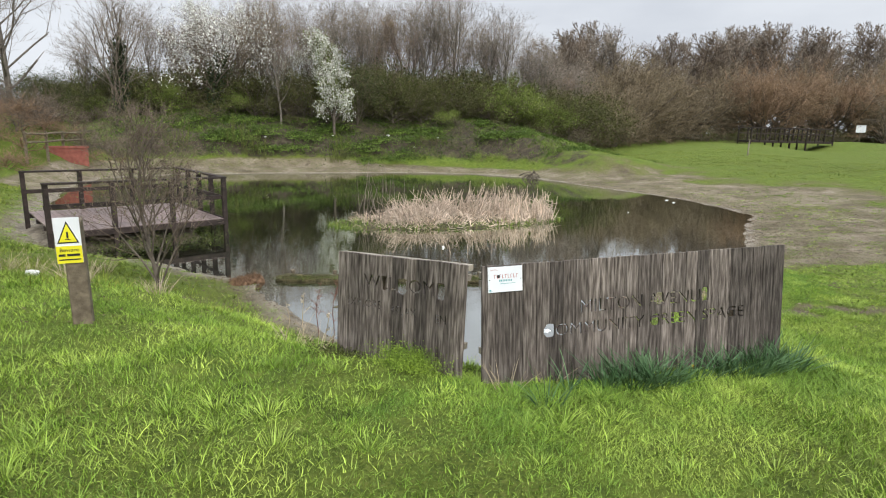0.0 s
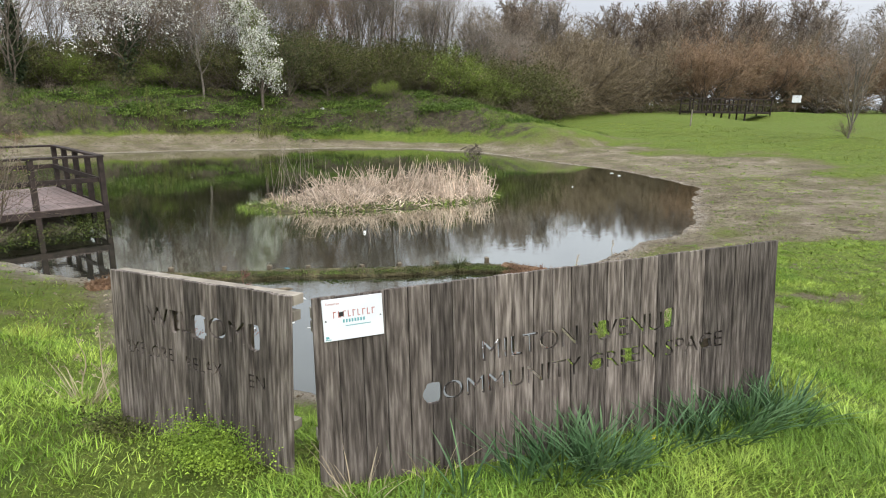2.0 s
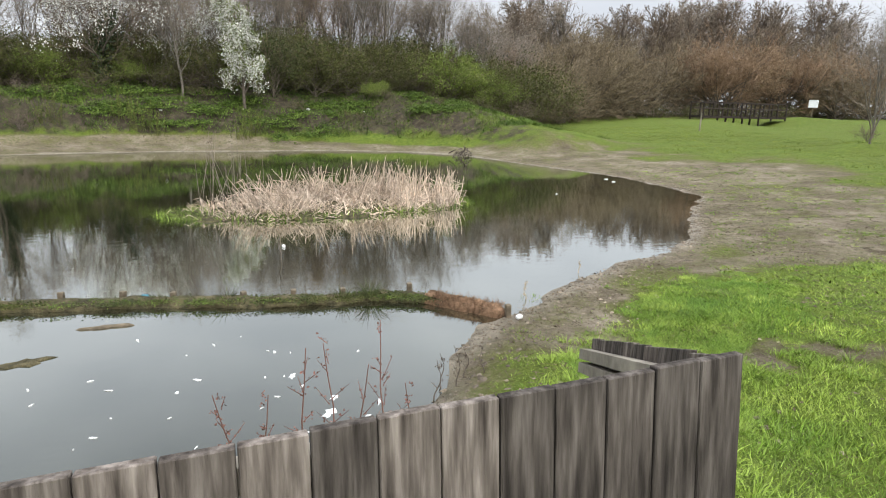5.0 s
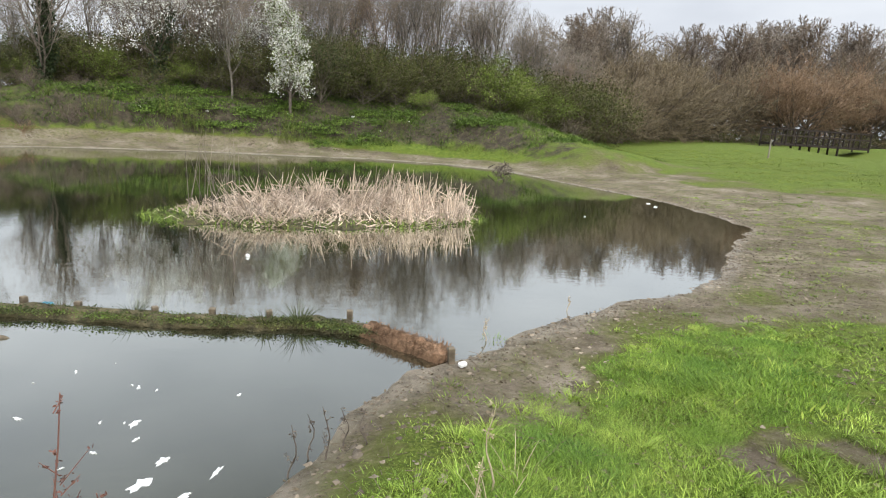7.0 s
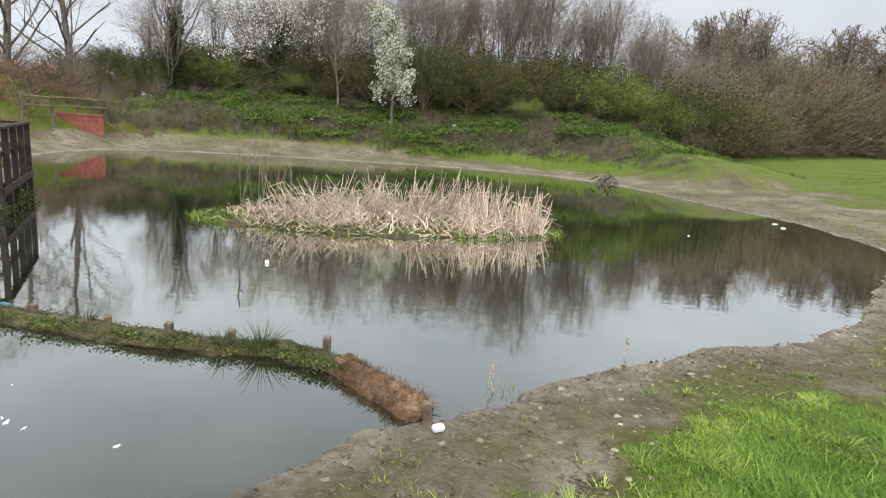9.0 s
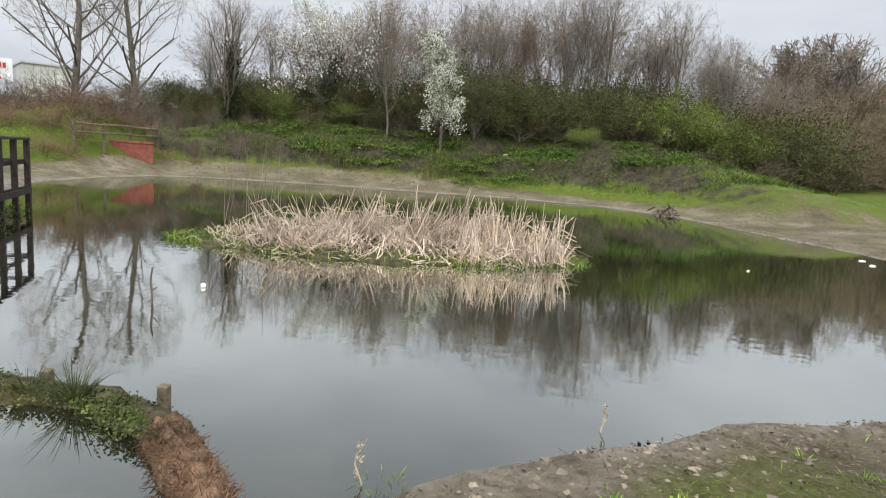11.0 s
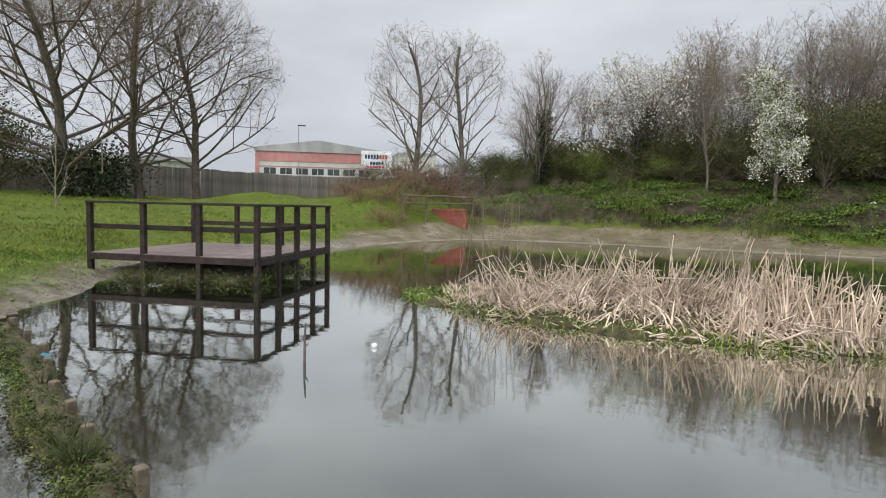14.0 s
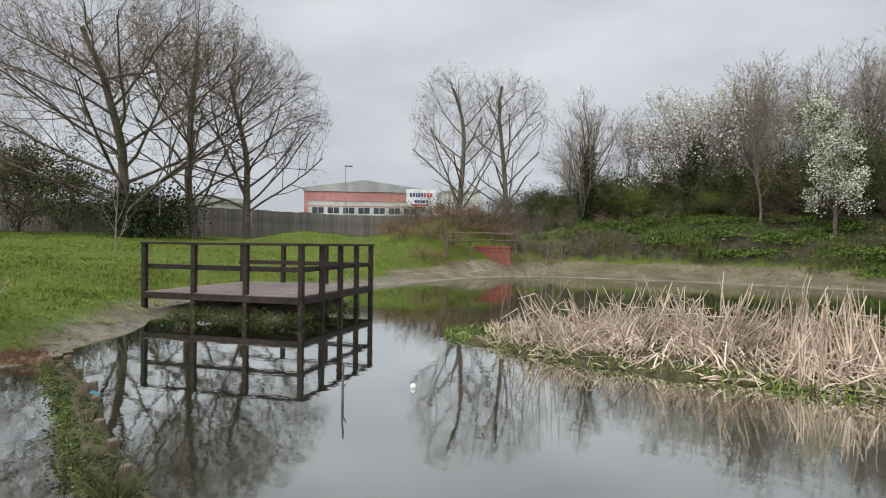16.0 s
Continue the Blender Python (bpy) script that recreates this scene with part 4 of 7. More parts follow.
# ---------- trees ----------
def grow(seed, height, fork=0.2, limbs=7, spread=0.55, trunk_r=0.16, sub=(7, 6, 4), droop=0.0, up=0.35, kink=0.12, limb_len=0.8, min_r=0.005, leader=1.0, dome=None):
    """Branches as lists of p0, p1, r0, r1, depth: a bole, limbs from the fork up, and three orders of finer wood."""
    g = np.random.default_rng(seed)
    out = []

    def branch(p, d, length, r, depth, segs):
        pts = [p]
        for i in range(segs):
            d = d + g.normal(0, kink, 3) + np.array([0, 0, (up if depth < 3 else up * 0.6) * 0.13 - droop * depth * 0.1])
            d = d / np.linalg.norm(d)
            q = p + d * length / segs
            r1 = max(min_r * 0.6, r * (1 - 0.75 * (i + 1) / segs) if depth else r * (1 - 0.6 * (i + 1) / segs))
            r0 = max(min_r * 0.6, r * (1 - 0.75 * i / segs) if depth else r * (1 - 0.6 * i / segs))
            out.append((p, q, r0, r1, depth))
            p = q
            pts.append(p)
        return pts, d

    def kids(pts, length, r, depth):
        if depth > len(sub):
            return
        n = sub[depth - 1]
        for j in range(n):
            f = 0.22 + 0.78 * (j + g.random()) / n
            i = min(int(f * (len(pts) - 1)), len(pts) - 2)
            t = f * (len(pts) - 1) - i
            p = pts[i] * (1 - t) + pts[i + 1] * t
            d = pts[i + 1] - pts[i]
            d = d / np.linalg.norm(d)
            k = np.cross(d, g.normal(size=3))
            k /= np.linalg.norm(k)
            a = g.uniform(0.45, 0.95)
            nd = d * math.cos(a) + k * math.sin(a)
            ln = length * g.uniform(0.42, 0.72) * (1.1 - 0.5 * f)
            rr = max(min_r, r * (0.5 - 0.25 * f))
            ps, _ = branch(p, nd, ln, rr, depth + 1, 4 if depth < 2 else (2 if depth < 3 else 1))
            kids(ps, ln, rr, depth + 1)

    base = np.zeros(3)
    pts, d = branch(base, np.array([g.normal(0, 0.03), g.normal(0, 0.03), 1.0]), height * (fork + (1 - fork) * 0.75 * leader), trunk_r, 0, 9)
    for j in range(limbs):
        f = fork + (0.85 - fork) * (j / max(1, limbs - 1)) ** 1.25 if leader > 0.5 else 0.75 + 0.25 * j / limbs
        i = min(int(f * 9), 8)
        t = f * 9 - i
        p = pts[i] * (1 - t) + pts[i + 1] * t
        az = j * 2.4 + g.uniform(-0.5, 0.5)
        a = spread * g.uniform(0.75, 1.2)
        nd = np.array([math.sin(a) * math.cos(az), math.sin(a) * math.sin(az), math.cos(a)])
        ln = height * limb_len * (1 - f * 0.62) * g.uniform(0.8, 1.1)
        rr = trunk_r * ((0.36 if dome else 0.55) - 0.2 * f)
        ps, _ = branch(p, nd, ln, rr, 1, 7)
        kids(ps, ln, rr, 1)
    if sub:
        kids(pts[5:], height * 0.3, trunk_r * 0.4, 1)
    if dome:  # crown kept within a rounded head of height zc, half-width rx and half-height rz
        zc, rx, rz = dome

        def inside(q, k):
            return q[2] < zc - 0.3 * rz and q[0] ** 2 + q[1] ** 2 < (0.85 * rx) ** 2 or (q[0] ** 2 + q[1] ** 2) / rx ** 2 + ((q[2] - zc) / rz) ** 2 < k

        out[:] = [o for o in out if inside(o[0], 1.1 if o[4] > 2 else 0.95) and inside(o[1], g.uniform(0.95, 1.3) if o[4] > 2 else 0.95)]
    P0 = np.array([o[0] for o in out])
    P1 = np.array([o[1] for o in out])
    R0, R1, D = (np.array([o[k] for o in out]) for k in (2, 3, 4))
    return P0, P1, R0, R1, D


def ivy_coat(P0, P1, R0, D, n, lo, hi, size):
    """Points hugging the bole between two heights."""
    k = (D <= 0) & (P0[:, 2] >= lo) & (P0[:, 2] < hi)
    i = np.flatnonzero(k)
    i = rng.choice(i, n)
    t = rng.random(n)[:, None]
    return P0[i] * (1 - t) + P1[i] * t + rng.normal(0, size, (n, 3))


def tree_meshes(seed, twig, bark, blossom=0, leaf=None, leaf_n=0, leaf_size=0.05, ivy=0, ivy_to=4.0, **kw):
    P0, P1, R0, R1, D = grow(seed, **kw)
    big = D <= 1
    vs, fs, o = [], [], 0
    for a, b, r0, r1 in zip(P0[big], P1[big], R0[big], R1[big]):
        d = (b - a) / (np.linalg.norm(b - a) + 1e-9)
        u = np.cross(d, (1.0, 0.13, 0.07))
        u /= np.linalg.norm(u)
        w = np.cross(d, u)
        for p, r in ((a, r0), (b, r1)):
            vs += [p + (u * math.cos(math.tau * k / 6) + w * math.sin(math.tau * k / 6)) * r for k in range(6)]
        fs += [(o + k, o + (k + 1) % 6, o + 6 + (k + 1) % 6, o + 6 + k) for k in range(6)]
        o += 12
    trunk = raw_mesh("trunk", np.array(vs), np.array(fs), bark)
    trunk.shade_smooth()
    last = D >= 3
    fine = ~big & ~last
    v, f = prisms(P0[fine], P1[fine], R0[fine], R1[fine])
    f = np.concatenate([f[:, (0, 1, 2)], f[:, (0, 2, 3)]])
    if last.any():
        v2, f2 = spikes(P0[last], P1[last], R0[last])
        v, f = np.concatenate([v, v2]), np.concatenate([f, f2 + len(v)])
    parts = [("trunk", trunk, ""), ("crown", raw_mesh("crown", v, f, twig), "fine bare twigs")]
    tips = np.flatnonzero(D >= 3) if (D >= 3).any() else np.flatnonzero(D >= 2)
    if kw["fork"] == 0.0:
        tips = np.flatnonzero(D >= 1)
    if len(tips) == 0:
        tips = np.arange(len(D))
    for n, m_, nm, lb, sp, sz in ((blossom, M_blossom, "blossom", "white spring blossom", 0.10, leaf_size), (leaf_n, leaf, "foliage", "small new leaves", 0.16, leaf_size)):
        if n:
            i = rng.choice(tips, n)
            t = rng.random(n)[:, None]
            c = P0[i] * (1 - t) + P1[i] * t + rng.normal(0, sp, (n, 3))
            parts.append((nm, raw_mesh(nm, *leaves(c, sz), m_), lb))
    if ivy:
        c = ivy_coat(P0, P1, R0, D, ivy, 0.0, ivy_to, 0.22)
        parts.append(("ivy", raw_mesh("ivy", *leaves(c, 0.09), M_ivy), "dark ivy climbing the trunk"))
    return parts


def plant(name, label, category, parts, x, y, rz=0.0, s=1.0, group="", sink=0.06, lean=0.0):
    root = thing(name, label, category, pose(x, y, ground_at(x, y) - sink, lean, 0, rz), group)
    root.scale = (s, s, s)
    for nm, me, lb in parts:
        part(nm, me, root, lb)
    return root


def again(src, x, y, rz, s, sink=0.06, label="", group="", lean=0.0):
    o = copy_thing(src, pose(x, y, ground_at(x, y) - sink, lean, rng.normal(0, 2), rz))
    o.scale = (s, s, s)
    return tagged(o, label, "", group)


# the two clear-stemmed trees by the boundary, and the three broad ones on the lawn
ASH = dict(height=10.0, fork=0.16, limbs=16, spread=0.98, trunk_r=0.18, sub=(9, 7, 5), up=0.34, kink=0.10, limb_len=0.74, min_r=0.0085, dome=(5.7, 2.75, 3.6))
ash = plant("bare_tree", "tall bare ash tree with an open rounded crown", "tree", tree_meshes(11, M_twig_grey, M_bark2, **ASH), -18.05, 36.7, 20, 1.22)
ash2 = plant("bare_tree", "tall bare ash tree with forked stem and rounded crown", "tree", tree_meshes(23, M_twig_grey, M_bark2, **{**ASH, "height": 10.4, "spread": 0.88, "dome": (5.9, 2.6, 3.7)}), -17.2, 40.6, 80, 1.22)
OAK = dict(height=13.0, fork=0.12, limbs=22, spread=1.12, trunk_r=0.30, sub=(12, 9, 5), up=0.26, kink=0.11, limb_len=0.85, min_r=0.0095, dome=(7.0, 6.9, 6.1))
plant("bare_tree", "large broad bare tree with ivy round its foot", "tree", tree_meshes(31, M_twig, M_bark, ivy=2600, ivy_to=2.2, leaf=M_bud, leaf_n=3000, leaf_size=0.03, **OAK), -25.4, 19.1, 0, 1.06)
plant("bare_tree", "bare spreading tree on the lawn with ochre buds", "tree", tree_meshes(37, M_twig, M_bark, leaf=M_bud, leaf_n=4200, leaf_size=0.035, **{**OAK, "trunk_r": 0.22, "spread": 0.8, "limbs": 19, "sub": (11, 9, 5), "dome": (7.2, 4.1, 6.2)}), -25.4, 22.7, 40, 1.12)
plant("bare_tree", "bare round-headed tree on the lawn by the boundary fence", "tree", tree_meshes(41, M_twig, M_bark, leaf=M_bud, leaf_n=2200, leaf_size=0.03, **{**OAK, "height": 12.0, "trunk_r": 0.23, "spread": 0.98, "limbs": 18, "sub": (11, 9, 5), "fork": 0.17, "dome": (6.4, 4.5, 5.5)}), -24.9, 25.7, 100, 1.06)

ivy_bush = plant("ivy_bush", "dark rounded ivy mass at the foot of the big tree", "bush", [], -26.2, 20.9, 0)
ii = rng.normal(0, 1, (4200, 3)) * (0.95, 0.95, 0.85) + (0, 0, 1.3)
ii = ii[(ii[:, 2] > 0) & (ii[:, 2] < 3.1)]
part("foliage", raw_mesh("foliage", *leaves(ii, 0.10), M_ivy), ivy_bush)
part("stem", Geo().tube([(0, 0, -0.2), (0.1, 0, 1.6)], (0.09, 0.05), 6).mesh("stem", M_bark), ivy_bush)

# trees along the far bank: thin upright poles that fan into fine twigs
THIN = dict(height=9.4, fork=0.06, limbs=12, spread=0.45, trunk_r=0.085, sub=(8, 6, 3), up=0.85, kink=0.11, limb_len=0.55, min_r=0.0092)
bank_tree = [
    plant("bare_tree", "slender bare young tree on the far bank", "tree", tree_meshes(51, M_twig_grey, M_bark2, leaf=M_bud, leaf_n=900, leaf_size=0.035, **{**THIN, "fork": 0.2, "limbs": 14, "spread": 0.6}), -1.52, 42.2, 0, 0.96, "trees on the far bank"),
    plant("bare_tree", "slender bare tree with tinted buds on the far bank", "tree", tree_meshes(52, M_twig_pink, M_bark, leaf=M_bud, leaf_n=1500, leaf_size=0.04, **{**THIN, "height": 9.0}), 5.4, 46.4, 0, 0.95, "trees on the far bank"),
    plant("bare_tree", "bare multi-stemmed tree on the far bank", "tree", tree_meshes(53, M_twig_grey, M_bark2, **{**THIN, "fork": 0.02, "limbs": 13, "spread": 0.36, "limb_len": 0.75}), 8.7, 47.0, 0, 1.0, "trees on the far bank"),
    plant("ivied_tree", "bare multi-stemmed tree with a dark ivy-clad trunk", "tree", tree_meshes(54, M_twig_grey, M_bark, ivy=3600, ivy_to=4.6, **{**THIN, "height": 8.0, "trunk_r": 0.13, "fork": 0.04, "limbs": 14, "spread": 0.5, "limb_len": 0.7}), -11.4, 41.0, 0, 1.0, "trees on the far bank"),
]
blossom_tree = plant("blossom_tree", "spreading bush-like tree in thin white blossom", "tree",
                     tree_meshes(61, M_twig, M_bark, blossom=9500, leaf_size=0.05, ivy=1300, ivy_to=3.4, **{**THIN, "height": 6.6, "spread": 0.85, "limbs": 15, "fork": 0.10, "limb_len": 0.85, "up": 0.7}), -6.0, 43.0, 0, 1.1, "blossom trees")
plant("blossom_tree", "white blossom tree with hanging flower-laden boughs", "tree",
      tree_meshes(67, M_twig, M_bark, blossom=8500, leaf_size=0.042, leaf=M_leaf, leaf_n=4200, **{**THIN, "height": 7.4, "spread": 0.5, "limbs": 16, "droop": 0.95, "fork": 0.12, "limb_len": 0.2, "up": 0.4}), 2.0, 41.0, 0, 1.22, "blossom trees")
placed = [(-13.6, 43.4, 2, 0.62), (-10.0, 44.4, 2, 0.72), (-8.9, 46.5, 1, 0.74), (-7.0, 46.6, 2, 0.72), (-4.4, 45.6, 1, 0.8), (-3.2, 46.9, 2, 0.82), (-2.4, 44.4, 2, 0.7), (0.0, 44.6, 2, 0.86), (0.6, 47.5, 1, 0.9), (1.7, 46.6, 0, 1.0), (3.2, 47.6, 2, 0.9),
          (4.3, 45.2, 2, 0.86), (6.4, 47.4, 2, 0.93), (7.5, 46.2, 1, 0.9), (9.6, 46.8, 2, 1.06), (10.6, 48.2, 1, 0.98), (11.7, 46.7, 2, 1.03), (14.2, 47.2, 2, 0.85), (15.2, 48.3, 1, 0.86), (16.1, 47.2, 2, 0.93), (17.9, 47.6, 0, 0.88),
          (18.8, 48.6, 2, 0.84), (19.6, 47.2, 2, 0.84), (21.4, 48.4, 1, 0.76), (23.0, 49.8, 2, 0.8), (24.6, 51.4, 1, 0.84)]
for x, y, kind_, s_ in placed:
    again(bank_tree[kind_], x, y, rng.uniform(0, 360), s_ * rng.uniform(0.96, 1.03), group="trees on the far bank")
for i in range(10):
    again(bank_tree[(1, 2)[i % 2]], -8.0 + 3.3 * i + rng.uniform(-0.8, 0.8), 49.6 + rng.uniform(0, 2.5), rng.uniform(0, 360), rng.uniform(0.78, 0.95), group="trees on the far bank")
again(blossom_tree, -1.0, 45.2, 200, 0.72, group="blossom trees")

# bushes on the far bank
BUSH = dict(height=3.4, fork=0.0, limbs=20, spread=0.95, trunk_r=0.045, sub=(5, 4, 1), up=0.25, kink=0.14, limb_len=0.85, min_r=0.007, leader=0.6)
bush_green = plant("bush", "leafy yellow-green bush in new leaf on the bank", "bush", tree_meshes(71, M_twig, M_bark, leaf=M_leaf, leaf_n=11000, leaf_size=0.042, **{**BUSH, "sub": (5, 3, 1)}), 15.9, 44.6, 0, 1.3, "bushes on the far bank")
bush_dull = plant("bush", "half-leafed olive-green bush on the bank", "bush", tree_meshes(72, M_twig, M_bark, leaf=M_leaf_dull, leaf_n=7500, leaf_size=0.04, **{**BUSH, "sub": (5, 3, 1)}), 6.4, 44.2, 0, 1.25, "bushes on the far bank")
bush_dark = plant("bush", "upright dark evergreen bush on the bank", "bush", tree_meshes(74, M_twig, M_bark, leaf=M_evergreen, leaf_n=8000, leaf_size=0.045, **{**BUSH, "height": 4.6, "spread": 0.5, "sub": (5, 3, 1)}), 3.7, 42.7, 0, 1.0, "bushes on the far bank")
bush_bare = plant("bush", "dense bare brown bramble thicket", "bush", tree_meshes(73, M_twig, M_bark, **{**BUSH, "height": 2.4, "spread": 0.95, "limbs": 22, "droop": 0.2}), -12.8, 33.8, 0, 1.0, "thickets")
for x, y, s_ in ((19.4, 45.2, 1.05), (17.6, 45.8, 1.0), (-9.0, 43.4, 0.8), (-4.6, 43.4, 0.55), (10.2, 42.6, 0.45), (-13.4, 42.6, 0.7)):
    again(bush_green, x, y, rng.uniform(0, 360), s_)
for x, y, s_ in ((8.6, 44.6, 1.15), (10.8, 45.2, 1.35), (5.0, 45.4, 1.45), (0.6, 43.8, 1.25), (-3.4, 43.8, 1.2), (-7.8, 44.6, 1.2), (-10.4, 43.8, 1.15), (21.4, 46.2, 1.8), (23.6, 48.4, 1.8), (13.0, 46.4, 1.3), (-15.2, 42.8, 1.1), (12.2, 44.4, 0.8), (18.0, 47.0, 1.6), (15.0, 46.8, 1.5), (-12.4, 44.2, 1.1), (7.0, 45.6, 1.5), (2.6, 44.8, 1.4), (25.0, 50.2, 1.8)):
    again(bush_dull, x, y, rng.uniform(0, 360), s_)
for x, y, s_ in ((-5.6, 45.0, 0.8), (-13.0, 44.6, 0.9), (7.4, 46.6, 0.9), (-15.4, 43.2, 0.75), (-17.6, 44.4, 0.8), (-14.0, 42.0, 0.6), (-19.6, 43.6, 0.8)):
    again(bush_dark, x, y, rng.uniform(0, 360), s_)
for x, y, s_ in ((-14.6, 32.6, 1.0), (-11.2, 34.6, 0.7), (-16.4, 33.6, 1.1), (-13.9, 35.6, 1.1), (-15.6, 30.6, 0.8), (-17.6, 31.4, 0.9), (-10.0, 35.4, 0.6), (20.6, 42.6, 0.75), (11.9, 45.6, 1.0), (13.6, 44.8, 0.8), (-1.0, 43.6, 0.9), (10.8, 42.3, 0.4), (-8.2, 36.4, 0.5), (18.2, 42.2, 0.35), (-13.0, 31.4, 0.6), (-18.8, 34.8, 0.8), (-12.2, 37.0, 0.6), (-10.6, 38.4, 0.5), (-13.2, 39.4, 0.7), (-14.6, 38.0, 0.8), (-9.0, 39.6, 0.45), (-15.8, 40.4, 0.9), (-11.8, 40.2, 0.55), (-16.6, 36.6, 0.9)):
    again(bush_bare, x, y, rng.uniform(0, 360), s_)
for i in range(15):
    x = -15.5 + i * 2.7 + rng.uniform(-0.5, 0.5)
    y = 47.2 + 0.1 * max(0, x) + rng.uniform(-0.8, 2.0)
    again((bush_bare, bush_dull, bush_bare)[i % 3], x, y, rng.uniform(0, 360), rng.uniform(1.5, 1.95), group="thicket behind the bank")
scrub = plant("scrub", "low tangled half-leafed scrub on the bank", "scrub", tree_meshes(77, M_twig, M_bark, leaf=M_leaf_dull, leaf_n=700, leaf_size=0.05,
              **{**BUSH, "height": 1.7, "limbs": 16, "spread": 1.15, "sub": (4, 3), "min_r": 0.008}), -6.0, 41.6, 0, 1.0, "low scrub")
for i in range(14):
    x, y = rng.uniform(-9, 20), rng.uniform(40.2, 42.8)
    again(scrub, x, y, rng.uniform(0, 360), rng.uniform(0.3, 0.55))
for i in range(26):
    x = -11.0 + i * 1.35
    again(scrub, x, 44.4 + 0.07 * max(0, x) + rng.uniform(-0.7, 0.9), rng.uniform(0, 360), rng.uniform(0.9, 1.3))
bramble = plant("bramble", "dead brown bramble tangle over the culvert", "bramble", tree_meshes(78, M_twig_red, M_twig_red, **{**BUSH, "height": 1.7, "limbs": 18, "spread": 1.2, "sub": (5, 4), "min_r": 0.011, "droop": 0.15}), -13.6, 34.4, 0, 1.0, "brambles")
for x, y, s_ in ((-11.9, 29.2, 0.6), (-12.2, 28.4, 0.8), (-12.4, 30.6, 0.9), (-12.9, 32.0, 0.8), (-13.4, 30.0, 0.8), (-12.6, 33.4, 0.7), (-14.4, 31.4, 0.9), (-15.2, 33.2, 0.9), (-14.2, 28.8, 0.7), (-16.2, 31.0, 0.8), (-10.6, 34.0, 0.6), (-9.6, 34.9, 0.5)):
    again(bramble, x, y, rng.uniform(0, 360), s_, 0.12)
for x, y, s_ in ((-15.1, 30.6, 0.55), (-14.8, 29.2, 0.70), (-13.4, 29.8, 0.60), (-13.8, 31.7, 0.80), (-13.6, 30.8, 0.55), (-16.0, 29.4, 0.8), (-17.4, 30.6, 0.9), (-13.2, 33.0, 1.1), (-14.8, 34.4, 1.1), (-18.4, 32.8, 1.0), (-12.0, 34.4, 0.8), (-16.8, 34.6, 1.0), (-12.6, 34.0, 0.7)):
    again(bramble, x, y, rng.uniform(0, 360), s_, 0.12)

# far trees beyond the meadow
FAR = {**BUSH, "trunk_r": 0.14, "min_r": 0.027, "droop": 0.06}
far_russet = plant("willow_tree", "rounded russet-twigged willow beyond the meadow", "tree",
                   tree_meshes(81, M_twig_red, M_bark, **{**FAR, "height": 8.4, "limbs": 34, "spread": 0.95, "sub": (9, 9, 2), "up": 0.5, "limb_len": 0.8, "kink": 0.14, "min_r": 0.02}), 52.8, 60.0, 0, 1.3, "far trees", 0.8)
far_thicket = plant("far_thicket", "soft brown-olive leafless thicket beyond the meadow", "thicket",
                    tree_meshes(82, M_twig_olive, M_bark, **{**FAR, "height": 5.6, "limbs": 30, "spread": 1.0, "sub": (9, 8, 2), "up": 0.45, "kink": 0.15, "min_r": 0.018}), 30.5, 56.5, 0, 1.4, "far thickets", 0.5)
tagged(again(far_russet, 62.5, 60.5, 90, 1.25, 0.8), "rounded yellow-brown willow beyond the footbridge")
again(far_russet, 73.0, 58.0, 250, 1.15, 0.8)
again(far_thicket, 67.0, 57.0, 200, 1.3, 0.5)
for i in range(15):
    again(far_thicket, -17.0 + 2.9 * i, 53.0 + rng.uniform(-1.0, 1.5), rng.uniform(0, 360), rng.uniform(0.85, 1.05), 1.6, group="thicket behind the bank")
for x, y in ((46, 56), (49, 57), (52, 57.5), (55, 57.5), (58, 57), (61, 57), (43.5, 58)):
    again(scrub, x, y, rng.uniform(0, 360), rng.uniform(1.2, 1.6), 0.5, group="far thickets")
for i in range(26):
    again(scrub, 36.0 + 2.3 * i, 66.0 - 0.1 * i + rng.uniform(-1.0, 1.0), rng.uniform(0, 360), rng.uniform(1.7, 2.2), 0.9, group="far thickets")
for x, y, s_ in ((26.5, 54.5, 1.05), (28.6, 52.2, 0.7), (34.5, 59.5, 1.2), (38.4, 61.5, 1.2), (42.5, 63.5, 1.25), (46.5, 64.5, 1.3), (57.6, 65.0, 1.45), (80.0, 54.0, 1.3), (32.6, 62.0, 1.4), (37.0, 66.0, 1.5), (70.0, 64.0, 1.5), (25.0, 50.4, 0.6)):
    again(far_thicket, x, y, rng.uniform(0, 360), s_ * 1.3, 0.5)
far_brown = plant("far_tree", "grey-brown leafless tree in the far wood", "tree",
                  tree_meshes(83, M_twig, M_bark, **{**FAR, "height": 11.0, "fork": 0.10, "limbs": 18, "spread": 0.6, "sub": (7, 7, 3), "up": 0.85, "leader": 1.0, "limb_len": 0.5}), 31.5, 70.0, 0, 1.25, "far wood", 0.5)
far_pale = plant("far_tree", "pale upright leafless tree in the far wood", "tree",
                 tree_meshes(84, M_twig_grey, M_bark2, **{**FAR, "height": 11.0, "fork": 0.06, "limbs": 17, "spread": 0.46, "sub": (7, 6, 3), "up": 0.95, "leader": 1.0, "limb_len": 0.55}), 36.5, 72.0, 0, 1.12, "far wood", 0.5)
